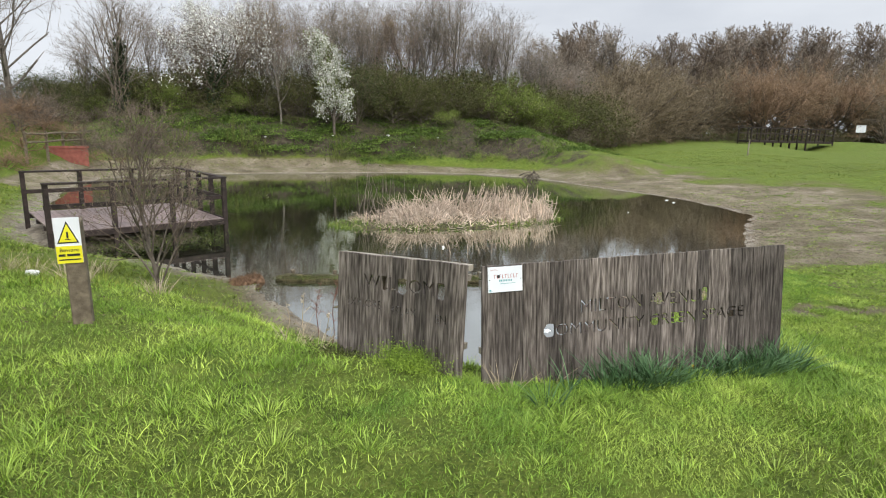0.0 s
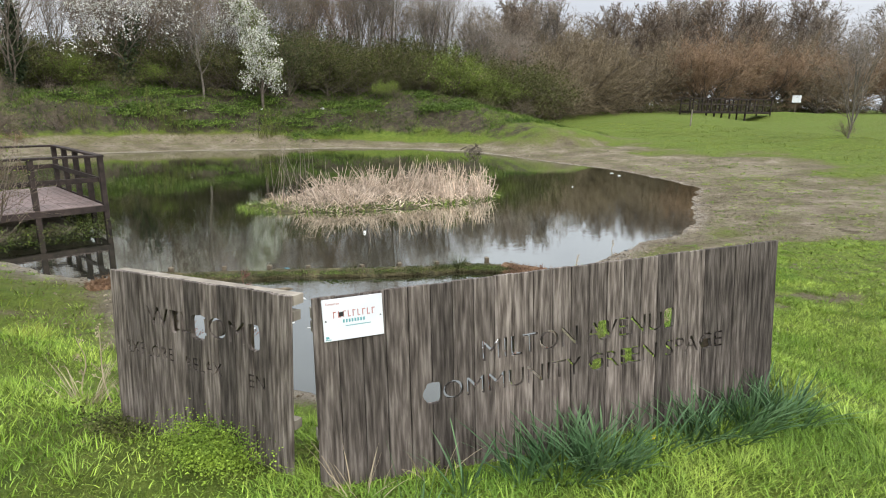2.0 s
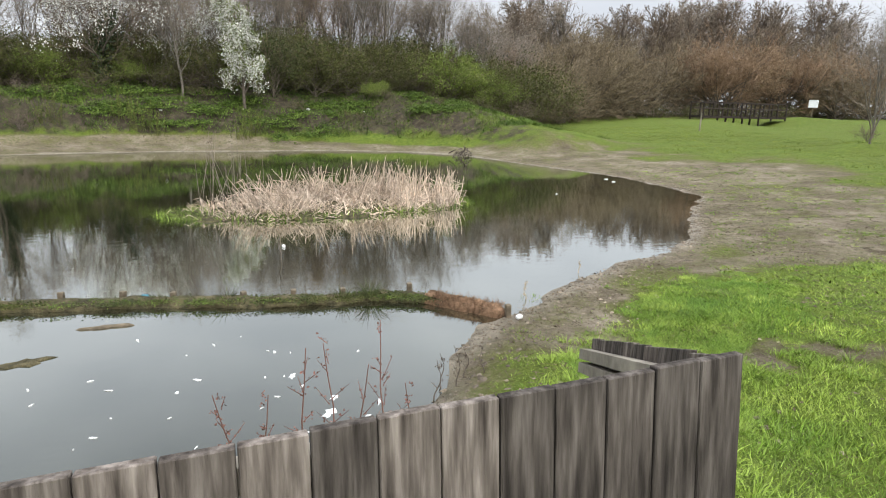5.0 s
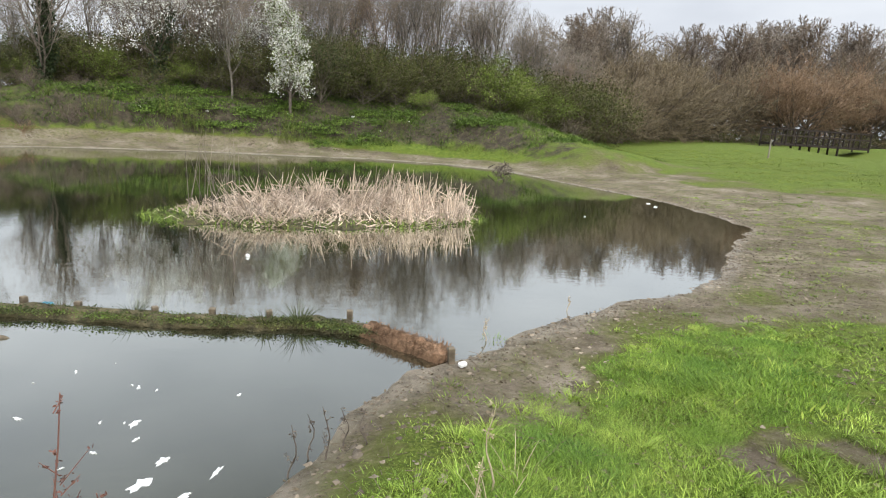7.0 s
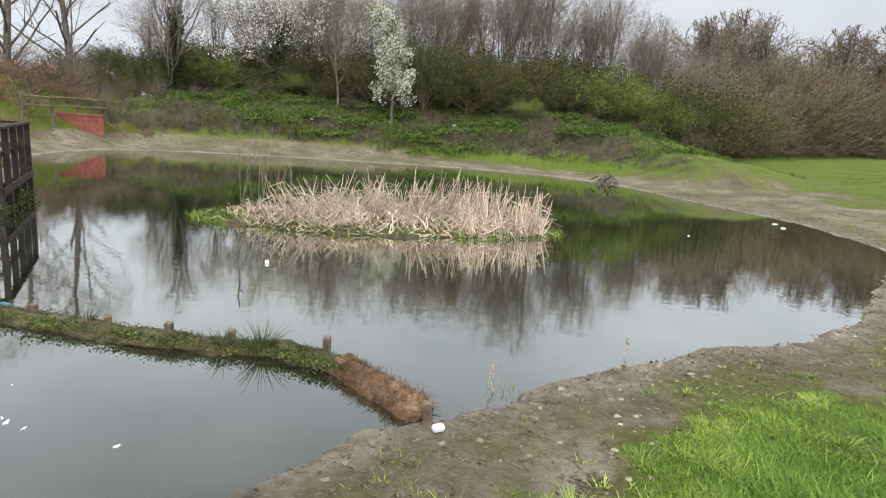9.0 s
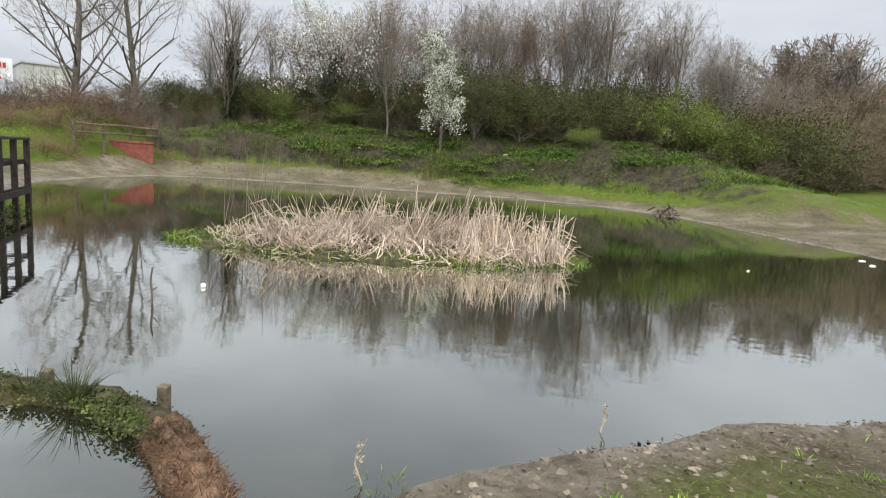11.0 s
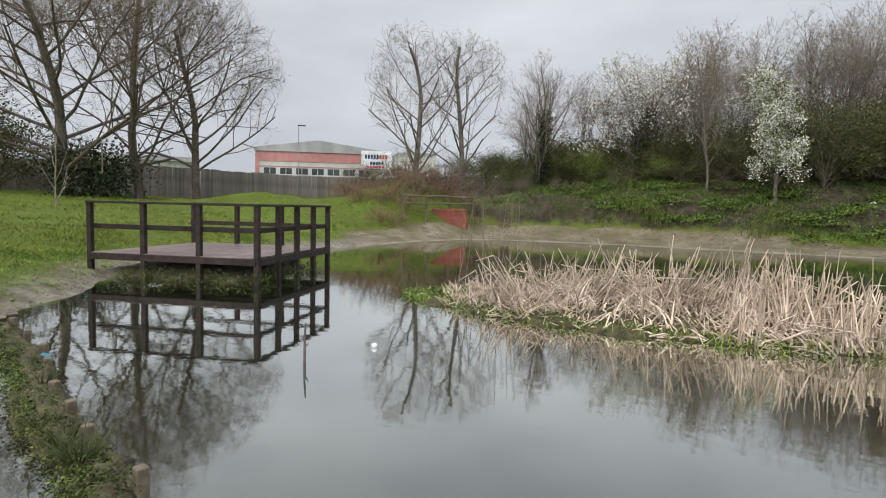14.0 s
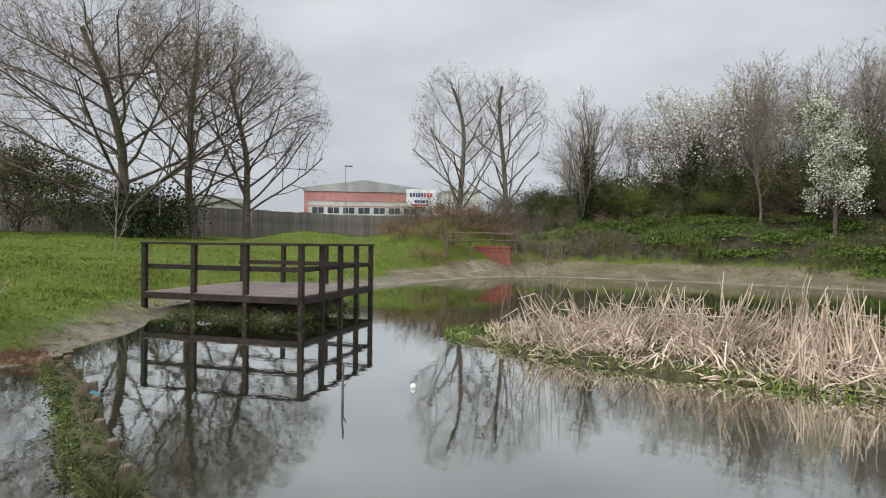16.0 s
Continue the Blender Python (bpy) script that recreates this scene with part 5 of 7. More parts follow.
for i, (x, y, s_) in enumerate(((27.5, 61, 1.0), (30, 64, 1.1), (34, 71, 1.2), (38.8, 72, 0.95), (40.8, 70, 0.82), (43.5, 72, 1.0), (46.9, 72, 1.15), (49.4, 72, 1.1), (51.9, 72, 1.18), (54, 73, 1.08), (56.5, 72, 1.15),
                              (59.3, 72, 1.25), (62, 72, 1.33), (65.6, 73, 1.25), (69.4, 72, 1.32), (73, 72, 1.28), (76.8, 71, 1.38), (80.5, 67, 1.3), (85, 62, 1.3), (90, 56, 1.3), (94, 48, 1.3), (60, 78, 1.35), (66, 66, 1.0), (74, 66, 1.1), (64, 80, 1.4))):
    again((far_brown, far_pale)[i % 2], x, y, rng.uniform(0, 360), s_ * 1.22, 0.5, group="far wood")

# shrub on the near bank and the bare one on the meadow
shrub = plant("shrub", "bare brown many-twigged shrub on the pond bank", "shrub", tree_meshes(91, M_twig, M_bark, leaf=M_leaf, leaf_n=1400, leaf_size=0.012,
              **{**BUSH, "fork": 0.06, "height": 3.4, "limbs": 17, "spread": 0.62, "trunk_r": 0.035, "min_r": 0.003, "up": 0.6, "kink": 0.10, "sub": (9, 6, 3), "limb_len": 0.5, "leader": 1.0}), -1.85, 9.35, 0)
again(bush_bare, 31.8, 25.4, 20, 0.42, label="low brown bramble on the mound")
again(bank_tree[2], 33.0, 26.2, 40, 0.68, label="bare upright many-stemmed tree at the meadow edge")
sap = plant("sapling", "thin pale bare sapling on the lawn", "tree", tree_meshes(93, M_twig_grey, M_rail, **{**THIN, "height": 3.6, "limbs": 7, "trunk_r": 0.03, "sub": (4, 3), "min_r": 0.004}), -15.9, 16.0, 0)
hedge = [(-26.5, 12.5, 1.7), (-29.0, 15.0, 1.9), (-24.5, 9.5, 1.5), (-31, 10.5, 2.0), (-27.5, 6.0, 1.8), (-33, 18.0, 1.6)]
for i, (x, y, s) in enumerate(hedge):
    again(bush_dull if i % 2 else bush_bare, x, y, rng.uniform(0, 360), s, group="lawn hedge")
again(ash, -32.0, 8.5, 30, 0.75)
again(ash2, -36.0, 14.0, 60, 0.7)

# ---------- signs ----------
def bars(root, rows, material, depth=0.0015, name="print_bar", y=-0.003):
    for x0, x1, z0, z1 in rows:
        part(name, Geo().box((x0, y - depth, z0), (x1, y, z1)).mesh(name, material), root)


def sign_board():
    a = math.atan2(4.083 - 3.955, 4.23 - 1.585)
    m = Matrix.Translation((1.585, 3.955, 0)) @ Matrix.Rotation(a, 4, "Z") @ Matrix.Translation((0, 0, 1.945)) @ Matrix.Rotation(radians(-6.5), 4, "X") @ Matrix.Translation((0.045, -0.009, -0.23)) @ Matrix.Rotation(-0.03, 4, "Y")
    root = thing("notice_board", "small white printed notice plate screwed to the fence", "sign", m)
    part("plate", Geo().box((0, -0.003, 0), (0.262, 0.003, 0.183), bevel=0.001).mesh("plate", M_white), root)
    pink = [(0.045 + i * 0.021, 0.045 + i * 0.021 + 0.004, 0.10, 0.128) for i in range(9)]
    bars(root, pink + [(0.045 + i * 0.021, 0.045 + i * 0.021 + 0.013, 0.124, 0.128) for i in range(0, 9, 2)] + [(0.050 + i * 0.021, 0.057 + i * 0.021, 0.10, 0.104) for i in range(1, 9, 2)], M_pink)
    bars(root, [(0.085 + i * 0.0125, 0.0925 + i * 0.0125, 0.076, 0.090) for i in range(8)], M_teal)
    bars(root, [(0.095, 0.205, 0.060, 0.063), (0.008, 0.022, 0.012, 0.022), (0.006, 0.03, 0.006, 0.009)], M_teal)
    bars(root, [(0.070, 0.090, 0.104, 0.124)], M_ink)
    cu = bpy.data.curves.new("caption", "FONT")
    cu.body, cu.size, cu.extrude = "Funded by", 0.014, 0.0006
    ob = new("caption", cu)
    bpy.context.view_layer.update()
    me = bpy.data.meshes.new_from_object(ob.evaluated_get(bpy.context.evaluated_depsgraph_get()))
    bpy.data.objects.remove(ob)
    me.materials.append(M_pink)
    part("caption", me, root, m=pose(0.015, -0.0038, 0.158, 90))
    for x in (0.012, 0.25):
        part("screw", Geo().tube([(x, -0.006, 0.09), (x, 0, 0.09)], (0.0035, 0.0035), 8).mesh("screw", M_ink), root)


sign_board()


def warning_post():
    x, y = -1.58, 5.62
    root = thing("warning_post", "square weathered timber post with a yellow water hazard sign", "sign post", pose(x, y, ground_at(x, y), 2, -0.6, 12))
    part("post", Geo().box((-0.075, -0.075, -0.4), (0.075, 0.075, 0.93), bevel=0.01).mesh("post", M_stake), root, "weathered post with a mossy foot")
    s = Geo().box((-0.125, -0.084, 0.57), (0.065, -0.079, 0.965)).mesh("sign_plate", M_white)
    p = part("sign_plate", s, root, "white and yellow deep water warning plate")
    part("sign_panel", Geo().box((-0.124, -0.088, 0.571), (0.064, -0.085, 0.72)).mesh("sign_panel", M_yellow), p)
    tri = [(-0.11, 0.745), (0.05, 0.745), (-0.03, 0.935)]
    for k, (mt, yy) in enumerate(((M_ink, -0.087), (M_yellow, -0.0895))):
        c = (sum(q[0] for q in tri) / 3, sum(q[1] for q in tri) / 3)
        f = 1.0 if k == 0 else 0.82
        q = [(c[0] + (a - c[0]) * f, c[1] + (b - c[1]) * f) for a, b in tri]
        g = Geo().add([(a, yy, b) for a, b in q] + [(a, yy + 0.002, b) for a, b in q], [(0, 1, 2), (5, 4, 3), (0, 3, 4, 1), (1, 4, 5, 2), (2, 5, 3, 0)])
        part("hazard_triangle", g.mesh("hazard_triangle", mt), p)
    bars(p, [(-0.037, -0.023, 0.79, 0.845), (-0.05, -0.01, 0.775, 0.782)], M_ink, y=-0.0905)
    cu = bpy.data.curves.new("warning", "FONT")
    cu.body, cu.size, cu.extrude, cu.align_x = "Beware", 0.046, 0.0006, "CENTER"
    ob = new("warning", cu)
    bpy.context.view_layer.update()
    me = bpy.data.meshes.new_from_object(ob.evaluated_get(bpy.context.evaluated_depsgraph_get()))
    bpy.data.objects.remove(ob)
    me.materials.append(M_ink)
    part("wording", me, p, m=pose(-0.03, -0.089, 0.672, 90))
    bars(p, [(-0.11, -0.06, 0.632, 0.652), (-0.05, 0.045, 0.632, 0.652), (-0.11, 0.05, 0.598, 0.608)], M_ink, y=-0.0885)


warning_post()


# ---------- boundary fence, sheds and lamps ----------
def boundary():
    pts = [(-44.0, 6.0), (-36.5, 15.5), (-30.5, 23.6), (-23.4, 33.3), (-20.6, 41.5), (-19.0, 52.0)]
    root = thing("boundary_fence", "tall grey closeboard timber boundary fence", "fence")
    pale = Geo().box((-0.004, -0.010, -0.6), (0.133, 0.010, 2.0), bevel=0.003).mesh("pale", M_fence)
    count = 0
    for (x0, y0), (x1, y1) in zip(pts, pts[1:]):
        L = math.hypot(x1 - x0, y1 - y0)
        ang = math.degrees(math.atan2(y1 - y0, x1 - x0))
        n = int(L / 0.125)
        rest = Geo()
        for i in range(n):
            t = i / n
            x, y = x0 + (x1 - x0) * t, y0 + (y1 - y0) * t
            m = pose(x, y, min(ground_at(x, y), 2.15) - 0.12 + rng.uniform(-0.02, 0.02), 0, rng.normal(0, 0.3), ang) @ Matrix.Translation((0, 0.024 * (i % 2), 0))
            if 14 < y < 35 and count < 290:
                part("pale", pale, root, m=m)
                count += 1
            else:
                rest.box((-0.004, -0.010, -0.6), (0.133, 0.010, 2.0), m=m)
        if rest.n:
            tagged(part("paling", rest.mesh("paling", M_fence), root), kind="stuff")


boundary()


def shed():
    a, b = Vector((-68.6, 56.3, 0)), Vector((-51.3, 76.9, 0))
    d = (b - a)
    ang = math.atan2(d.y, d.x)
    L = d.length
    root = thing("industrial_shed", "long low trade shed with red and cream cladding", "building", Matrix.Translation((a.x, a.y, 0)) @ Matrix.Rotation(ang, 4, "Z"))
    part("wall", Geo().box((0, 0, 1.5), (L * 0.68, 16, 9.2)).mesh("wall", M_shed), root, "cream cladding wall")
    part("red_band", Geo().box((-0.02, -0.06, 7.75), (L * 0.682, -0.003, 9.17)).mesh("red_band", M_shedred), root, "red cladding band")
    part("red_band", Geo().box((-0.02, -0.05, 6.95), (L * 0.682, -0.003, 7.08)).mesh("red_band", M_shedred), root, "red cladding band")
    part("red_band", Geo().box((-0.02, -0.062, 5.5), (0.55, -0.003, 7.75)).mesh("red_band", M_shedred), root, "red corner panel")
    for i in range(7):
        x = 1.2 + i * 2.3
        w = part("window", Geo().box((x, -0.03, 5.9), (x + 1.7, -0.004, 6.8)).mesh("window", M_glassy), root, "dark strip window")
        part("mullion", Geo().box((x + 0.8, -0.05, 5.9), (x + 0.88, -0.032, 6.8)).mesh("mullion", M_shed), w)
    g = Geo().add([(-0.2, -0.2, 9.2), (L * 0.685, -0.2, 9.2), (L * 0.685, 16.2, 9.2), (-0.2, 16.2, 9.2), (-0.2, -0.2, 9.75), (L * 0.685, -0.2, 9.75), (L * 0.685, 16.2, 9.75), (-0.2, 16.2, 9.75), (9.0, -0.2, 11.0), (9.0, 16.2, 11.0)],
                  [(0, 3, 2, 1), (0, 1, 5, 8, 4), (2, 3, 7, 9, 6), (1, 2, 6, 5), (3, 0, 4, 7), (4, 8, 9, 7), (8, 5, 6, 9)])
    part("roof", g.mesh("roof", M_roof), root, "shallow grey sheet roof")
    sign = thing("roadside_billboard", "white billboard with blue and red lettering shapes", "billboard", Matrix.Translation((-57.97, 67.36, 7.05)) @ Matrix.Rotation(math.atan2(3.25, 3.0), 4, "Z"))
    part("panel", Geo().box((0, 0, 0), (4.5, 0.15, 2.6), bevel=0.02).mesh("panel", M_white), sign)
    for i in range(8):
        part("letter_bar", Geo().box((0.55 + i * 0.43, -0.05, 1.45), (0.85 + i * 0.43, -0.005, 2.05)).mesh("letter_bar", M_navy if i < 5 else M_redprint), sign)
    for i in range(5):
        part("letter_bar", Geo().box((1.3 + i * 0.42, -0.05, 0.55), (1.62 + i * 0.42, -0.005, 1.0)).mesh("letter_bar", M_navy), sign)
    for i in range(6):
        part("letter_bar", Geo().box((0.8 + i * 0.45, -0.05, 0.1), (1.15 + i * 0.45, -0.005, 0.4)).mesh("letter_bar", M_redprint), sign)
    for x in (0.6, 3.8):
        part("leg", Geo().box((x, 0.16, -5.2), (x + 0.15, 0.3, 2.4)).mesh("leg", M_metal), sign)
    side = thing("storage_unit", "plain pale storage unit beside the shed", "building", Matrix.Translation((a.x, a.y, 0)) @ Matrix.Rotation(ang, 4, "Z"))
    part("wall", Geo().box((L * 0.78, 1, 1.5), (L, 12, 9.6)).mesh("wall", M_shed), side)
    for i in range(7):
        part("rib", Geo().box((L * 0.79 + i * 0.8, 0.93, 1.6), (L * 0.79 + i * 0.8 + 0.08, 0.995, 9.5)).mesh("rib", M_roof), side)
    part("roof", Geo().box((L * 0.775, 0.8, 9.6), (L + 0.1, 12.2, 9.8)).mesh("roof", M_roof), side)


shed()


def warehouse(x0, y0, x1, y1, top, deep, label):
    ang = math.atan2(y1 - y0, x1 - x0)
    L = math.hypot(x1 - x0, y1 - y0)
    root = thing("warehouse", label, "building", Matrix.Translation((x0, y0, 0)) @ Matrix.Rotation(ang, 4, "Z"))
    part("wall", Geo().box((0, 0, 1.0), (L, deep, top - 0.6)).mesh("wall", M_shed), root)
    part("roof", Geo().box((-0.4, -0.4, top - 0.6), (L + 0.4, deep + 0.4, top)).mesh("roof", M_roof), root, "grey fascia and roof")
    n = int(L / 2.2)
    for i in range(n):
        part("cladding_rib", Geo().box((i * 2.2 + 0.5, -0.06, 1.0), (i * 2.2 + 0.62, -0.003, top - 0.62)).mesh("cladding_rib", M_roof), root)


warehouse(-62.0, -12.0, -67.5, 22.0, 10.2, 20, "large pale grey warehouse behind the trees")
warehouse(-70.0, 32.0, -66.0, 46.0, 7.2, 12, "low pale industrial unit beyond the fence")


def lamp_post(x, y, h, label):
    root = thing("street_lamp", label, "street lamp", pose(x, y, ground_at(x, y), 0, 0, 60))
    part("pole", Geo().tube([(0, 0, -0.3), (0, 0, 1.2), (0, 0, 1.25), (0, 0, h)], (0.09, 0.09, 0.06, 0.045), 10).mesh("pole", M_metal), root)
    part("lantern", Geo().box((-0.1, -0.12, h - 0.02), (0.85, 0.12, h + 0.1), bevel=0.03).mesh("lantern", M_deckrail), root, "flat dark lantern head")


lamp_post(-31.9, 10.3, 7.3, "tall street lamp with a flat dark head")
lamp_post(-52.0, 52.0, 9.0, "far street lamp behind the boundary fence")


# ---------- culvert headwall and post-and-rail above it ----------
def headwall():
    root = thing("culvert_headwall", "red painted culvert headwall with an arched pipe mouth", "headwall", pose(-12.0, 31.85, 0.28, 0, 0, 34))
    W, H, arch = 1.8, 1.15, 0.22
    outline = [(0, -0.3), (0, H), (W, H * 0.93), (W, -0.3)]
    seg = [(0.26 - arch * math.cos(t), 0.32 + arch * math.sin(t)) for t in np.linspace(0, math.pi, 9)]
    ring = [(0.06, -0.3)] + [(x, z) for x, z in seg] + [(0.46, -0.3)]
    front = [(0, -0.3), *ring, (W, -0.3), (W, H * 0.93), (0, H)]
    n = len(front)
    g = Geo().add([(x, 0, z) for x, z in front] + [(x, 0.35, z) for x, z in front], [tuple(range(n)), tuple(range(2 * n - 1, n - 1, -1))] + [(i, i + n, (i + 1) % n + n, (i + 1) % n) for i in range(n)])
    part("wall", g.mesh("wall", M_brick), root)
    part("coping", Geo().box((-0.04, -0.04, H * 0.94), (W + 0.04, 0.4, H * 1.03), bevel=0.01).mesh("coping", M_brick), root)
    # black block behind the arch, shade of the pipe put into its colour
    part("pipe_mouth", Geo().box((0.05, 0.36, -0.3), (0.8, 0.5, 0.75)).mesh("pipe_mouth", M_dark), root, "near-black block painted as the shade inside the pipe")
    part("wing_wall", Geo().box((-0.30, 0.05, -0.3), (-0.003, 0.5, 0.92), bevel=0.01).mesh("wing_wall", M_brick), root)


headwall()


def rail_fence():
    root = thing("post_and_rail_fence", "short weathered post-and-rail fence above the culvert", "fence")
    pts = [(-11.9, 29.6), (-11.6, 31.0), (-11.5, 32.6), (-11.2, 34.2)]
    tops = []
    for x, y in pts:
        z = ground_at(x, y)
        part("post", Geo().box((x - 0.05, y - 0.05, z - 0.3), (x + 0.05, y + 0.05, 2.2), bevel=0.006).mesh("post", M_stake), root)
        tops.append((x, y))
    for (x0, y0), (x1, y1) in zip(pts, pts[1:]):
        for z in (2.1, 1.72):
            part("rail", Geo().tube([(x0 + 0.07, y0, z), (x1 + 0.07, y1, z + rng.uniform(-0.05, 0.05))], (0.045, 0.045), 6).mesh("rail", M_stake), root)
    part("brace", Geo().tube([(-11.8, 29.2, 2.3), (-11.85, 29.6, 1.6)], (0.04, 0.04), 6).mesh("brace", M_stake), root)


rail_fence()


# ---------- meadow: footbridge, picnic table, small sign ----------
def footbridge():
    a, b = Vector((40.6, 47.8, 0)), Vector((50.4, 48.3, 0))
    L = (b - a).length
    z0 = 2.38
    root = thing("footbridge", "dark timber footbridge with post railings over a ditch", "bridge", Matrix.Translation((a.x, a.y, z0)) @ Matrix.Rotation(math.atan2(b.y - a.y, b.x - a.x), 4, "Z"))
    part("deck", Geo().box((0, 0, -0.2), (L, 1.6, 0.0)).mesh("deck", M_deckrail), root)
    for y in (0, 1.6):
        for i in range(10):
            x = L * i / 9
            part("post", Geo().box((x - 0.05, y - 0.05, -0.2 if 0 < i < 9 else -0.6), (x + 0.05, y + 0.05, 1.2)).mesh("post", M_deckrail), root)
        for z in (1.12, 0.6):
            part("rail", Geo().box((-0.1, y - 0.035, z), (L + 0.1, y + 0.035, z + 0.1)).mesh("rail", M_deckrail), root)
    for x in (L * 0.3, L * 0.5, L * 0.7):
        for y in (0.25, 1.25):
            part("pier", Geo().box((x - 0.06, y, -2.4), (x + 0.06, y + 0.12, -0.2)).mesh("pier", M_deckrail), root)


footbridge()


def picnic_table(x, y):
    root = thing("picnic_table", "pale timber picnic table on the meadow", "picnic table", pose(x, y, ground_at(x, y), 0, 0, 20))
    for k in range(4):
        part("top_board", Geo().box((-0.95, -0.37 + k * 0.19, 0.70), (0.95, -0.2 + k * 0.19, 0.74)).mesh("top_board", M_rail), root)
    for s in (-1, 1):
        part("seat", Geo().box((-0.95, s * 0.7 - 0.13, 0.42), (0.95, s * 0.7 + 0.13, 0.46)).mesh("seat", M_rail), root)
    for x0 in (-0.65, 0.65):
        for s in (-1, 1):
            part("leg", Geo().tube([(x0, s * 0.75, 0), (x0, s * 0.2, 0.70)], (0.05, 0.05), 6).mesh("leg", M_rail), root)
        part("bearer", Geo().box((x0 - 0.03, -0.8, 0.36), (x0 + 0.03, 0.8, 0.42)).mesh("bearer", M_rail), root)


picnic_table(42.8, 59.4)


def small_sign(x, y, h, w):
    root = thing("small_sign", "small white sign plate on a post by the footbridge", "sign post", pose(x, y, ground_at(x, y), 0, 0, -40))
    part("post", Geo().box((-0.04, -0.04, -0.3), (0.04, 0.04, h), bevel=0.005).mesh("post", M_stake), root)
    part("plate", Geo().box((-w / 2, -0.06, h - 0.7), (w / 2, -0.045, h), bevel=0.004).mesh("plate", M_white), root)


small_sign(53.4, 48.2, 1.7, 0.8)
post_w = thing("marker_post", "thin pale marker post on the meadow", "post", pose(34.2, 40.3, ground_at(34.2, 40.3)), me=Geo().box((-0.04, -0.04, -0.3), (0.04, 0.04, 1.3), bevel=0.005).mesh("marker_post", M_rail))

# ---------- plants by the fence and water ----------
def tuft(name, label, x, y, n, h0, h1, spread, width, material, category="plant", droop=0.5, group="", z=None):
    """A clump of arching leaves from one crown."""
    a = rng.uniform(0, math.tau, n)
    r = np.sqrt(rng.random(n)) * spread * 0.5
    b = np.stack([np.cos(a) * r, np.sin(a) * r, np.zeros(n) - 0.02], 1)
    h = rng.uniform(h0, h1, n)
    out = rng.uniform(0.1, 0.75, n) * h
    tip = b + np.stack([np.cos(a) * out, np.sin(a) * out, h], 1)
    bend = np.stack([np.cos(a) * out * droop, np.sin(a) * out * droop, -h * droop * rng.uniform(0.1, 0.7, n)], 1)
    v, f = strips(b, tip, bend, np.full(n, width), 4)
    zz = ground_at(x, y) if z is None else z
    return thing(name, label, category, pose(x, y, zz), group, "stuff", me=raw_mesh(name, v, f, material))


for x, y, n, w in ((2.72, 3.72, 190, 0.34), (2.92, 3.68, 150, 0.3), (2.5, 3.72, 60, 0.22), (3.72, 3.80, 150, 0.32), (3.95, 3.82, 140, 0.3), (4.15, 3.78, 80, 0.24), (3.5, 3.76, 60, 0.22), (2.2, 3.68, 22, 0.16), (1.9, 3.4, 22, 0.2), (3.25, 3.72, 36, 0.24)):
    tuft("daffodil_clump", "clump of blue-green daffodil leaves at the fence foot", x, y, n, 0.16, 0.32, w, 0.011, M_daff, group="daffodils")
for x, y, z in ((3.1, 3.6, 0.14),):
    root = thing("daffodil", "single small yellow daffodil in bloom", "flower", pose(x, y, ground_at(x, y)), "daffodils")
    part("stalk", Geo().tube([(0, 0, -0.02), (0.01, 0, z)], (0.004, 0.003), 5).mesh("stalk", M_daff), root)
    g = Geo()
    for k in range(6):
        t = k * math.tau / 6
        g.add([(0.01, 0, z), (0.01 + 0.009 * math.cos(t - 0.4), -0.004, z + 0.009 * math.sin(t - 0.4)), (0.01 + 0.014 * math.cos(t), -0.008, z + 0.014 * math.sin(t)), (0.01 + 0.009 * math.cos(t + 0.4), -0.004, z + 0.009 * math.sin(t + 0.4))], [(0, 1, 2, 3)])
    part("petal", g.mesh("petal", M_daffodil), root)

n = 9000
c = rng.normal(0, 1, (n, 3)) * (0.14, 0.09, 0.045) + (0, 0, 0.07)
thing("ferny_plant", "low bright green ferny plant against the fence", "plant", pose(1.12, 4.22, ground_at(1.12, 4.22), 0, 0, -45),
      me=raw_mesh("ferny_plant", *leaves(c, 0.0065, 0.3), M_fern))
n = 1300
c = rng.normal(0, 1, (n, 3)) * (0.14, 0.07, 0.03) + (0, 0, 0.05)
thing("bramble_patch", "trailing dull bramble at the fence foot", "plant", pose(0.62, 4.72, ground_at(0.62, 4.72), 0, 0, -45), me=raw_mesh("bramble_patch", *leaves(c, 0.011, 0.3), M_leaf_dull), kind="stuff")


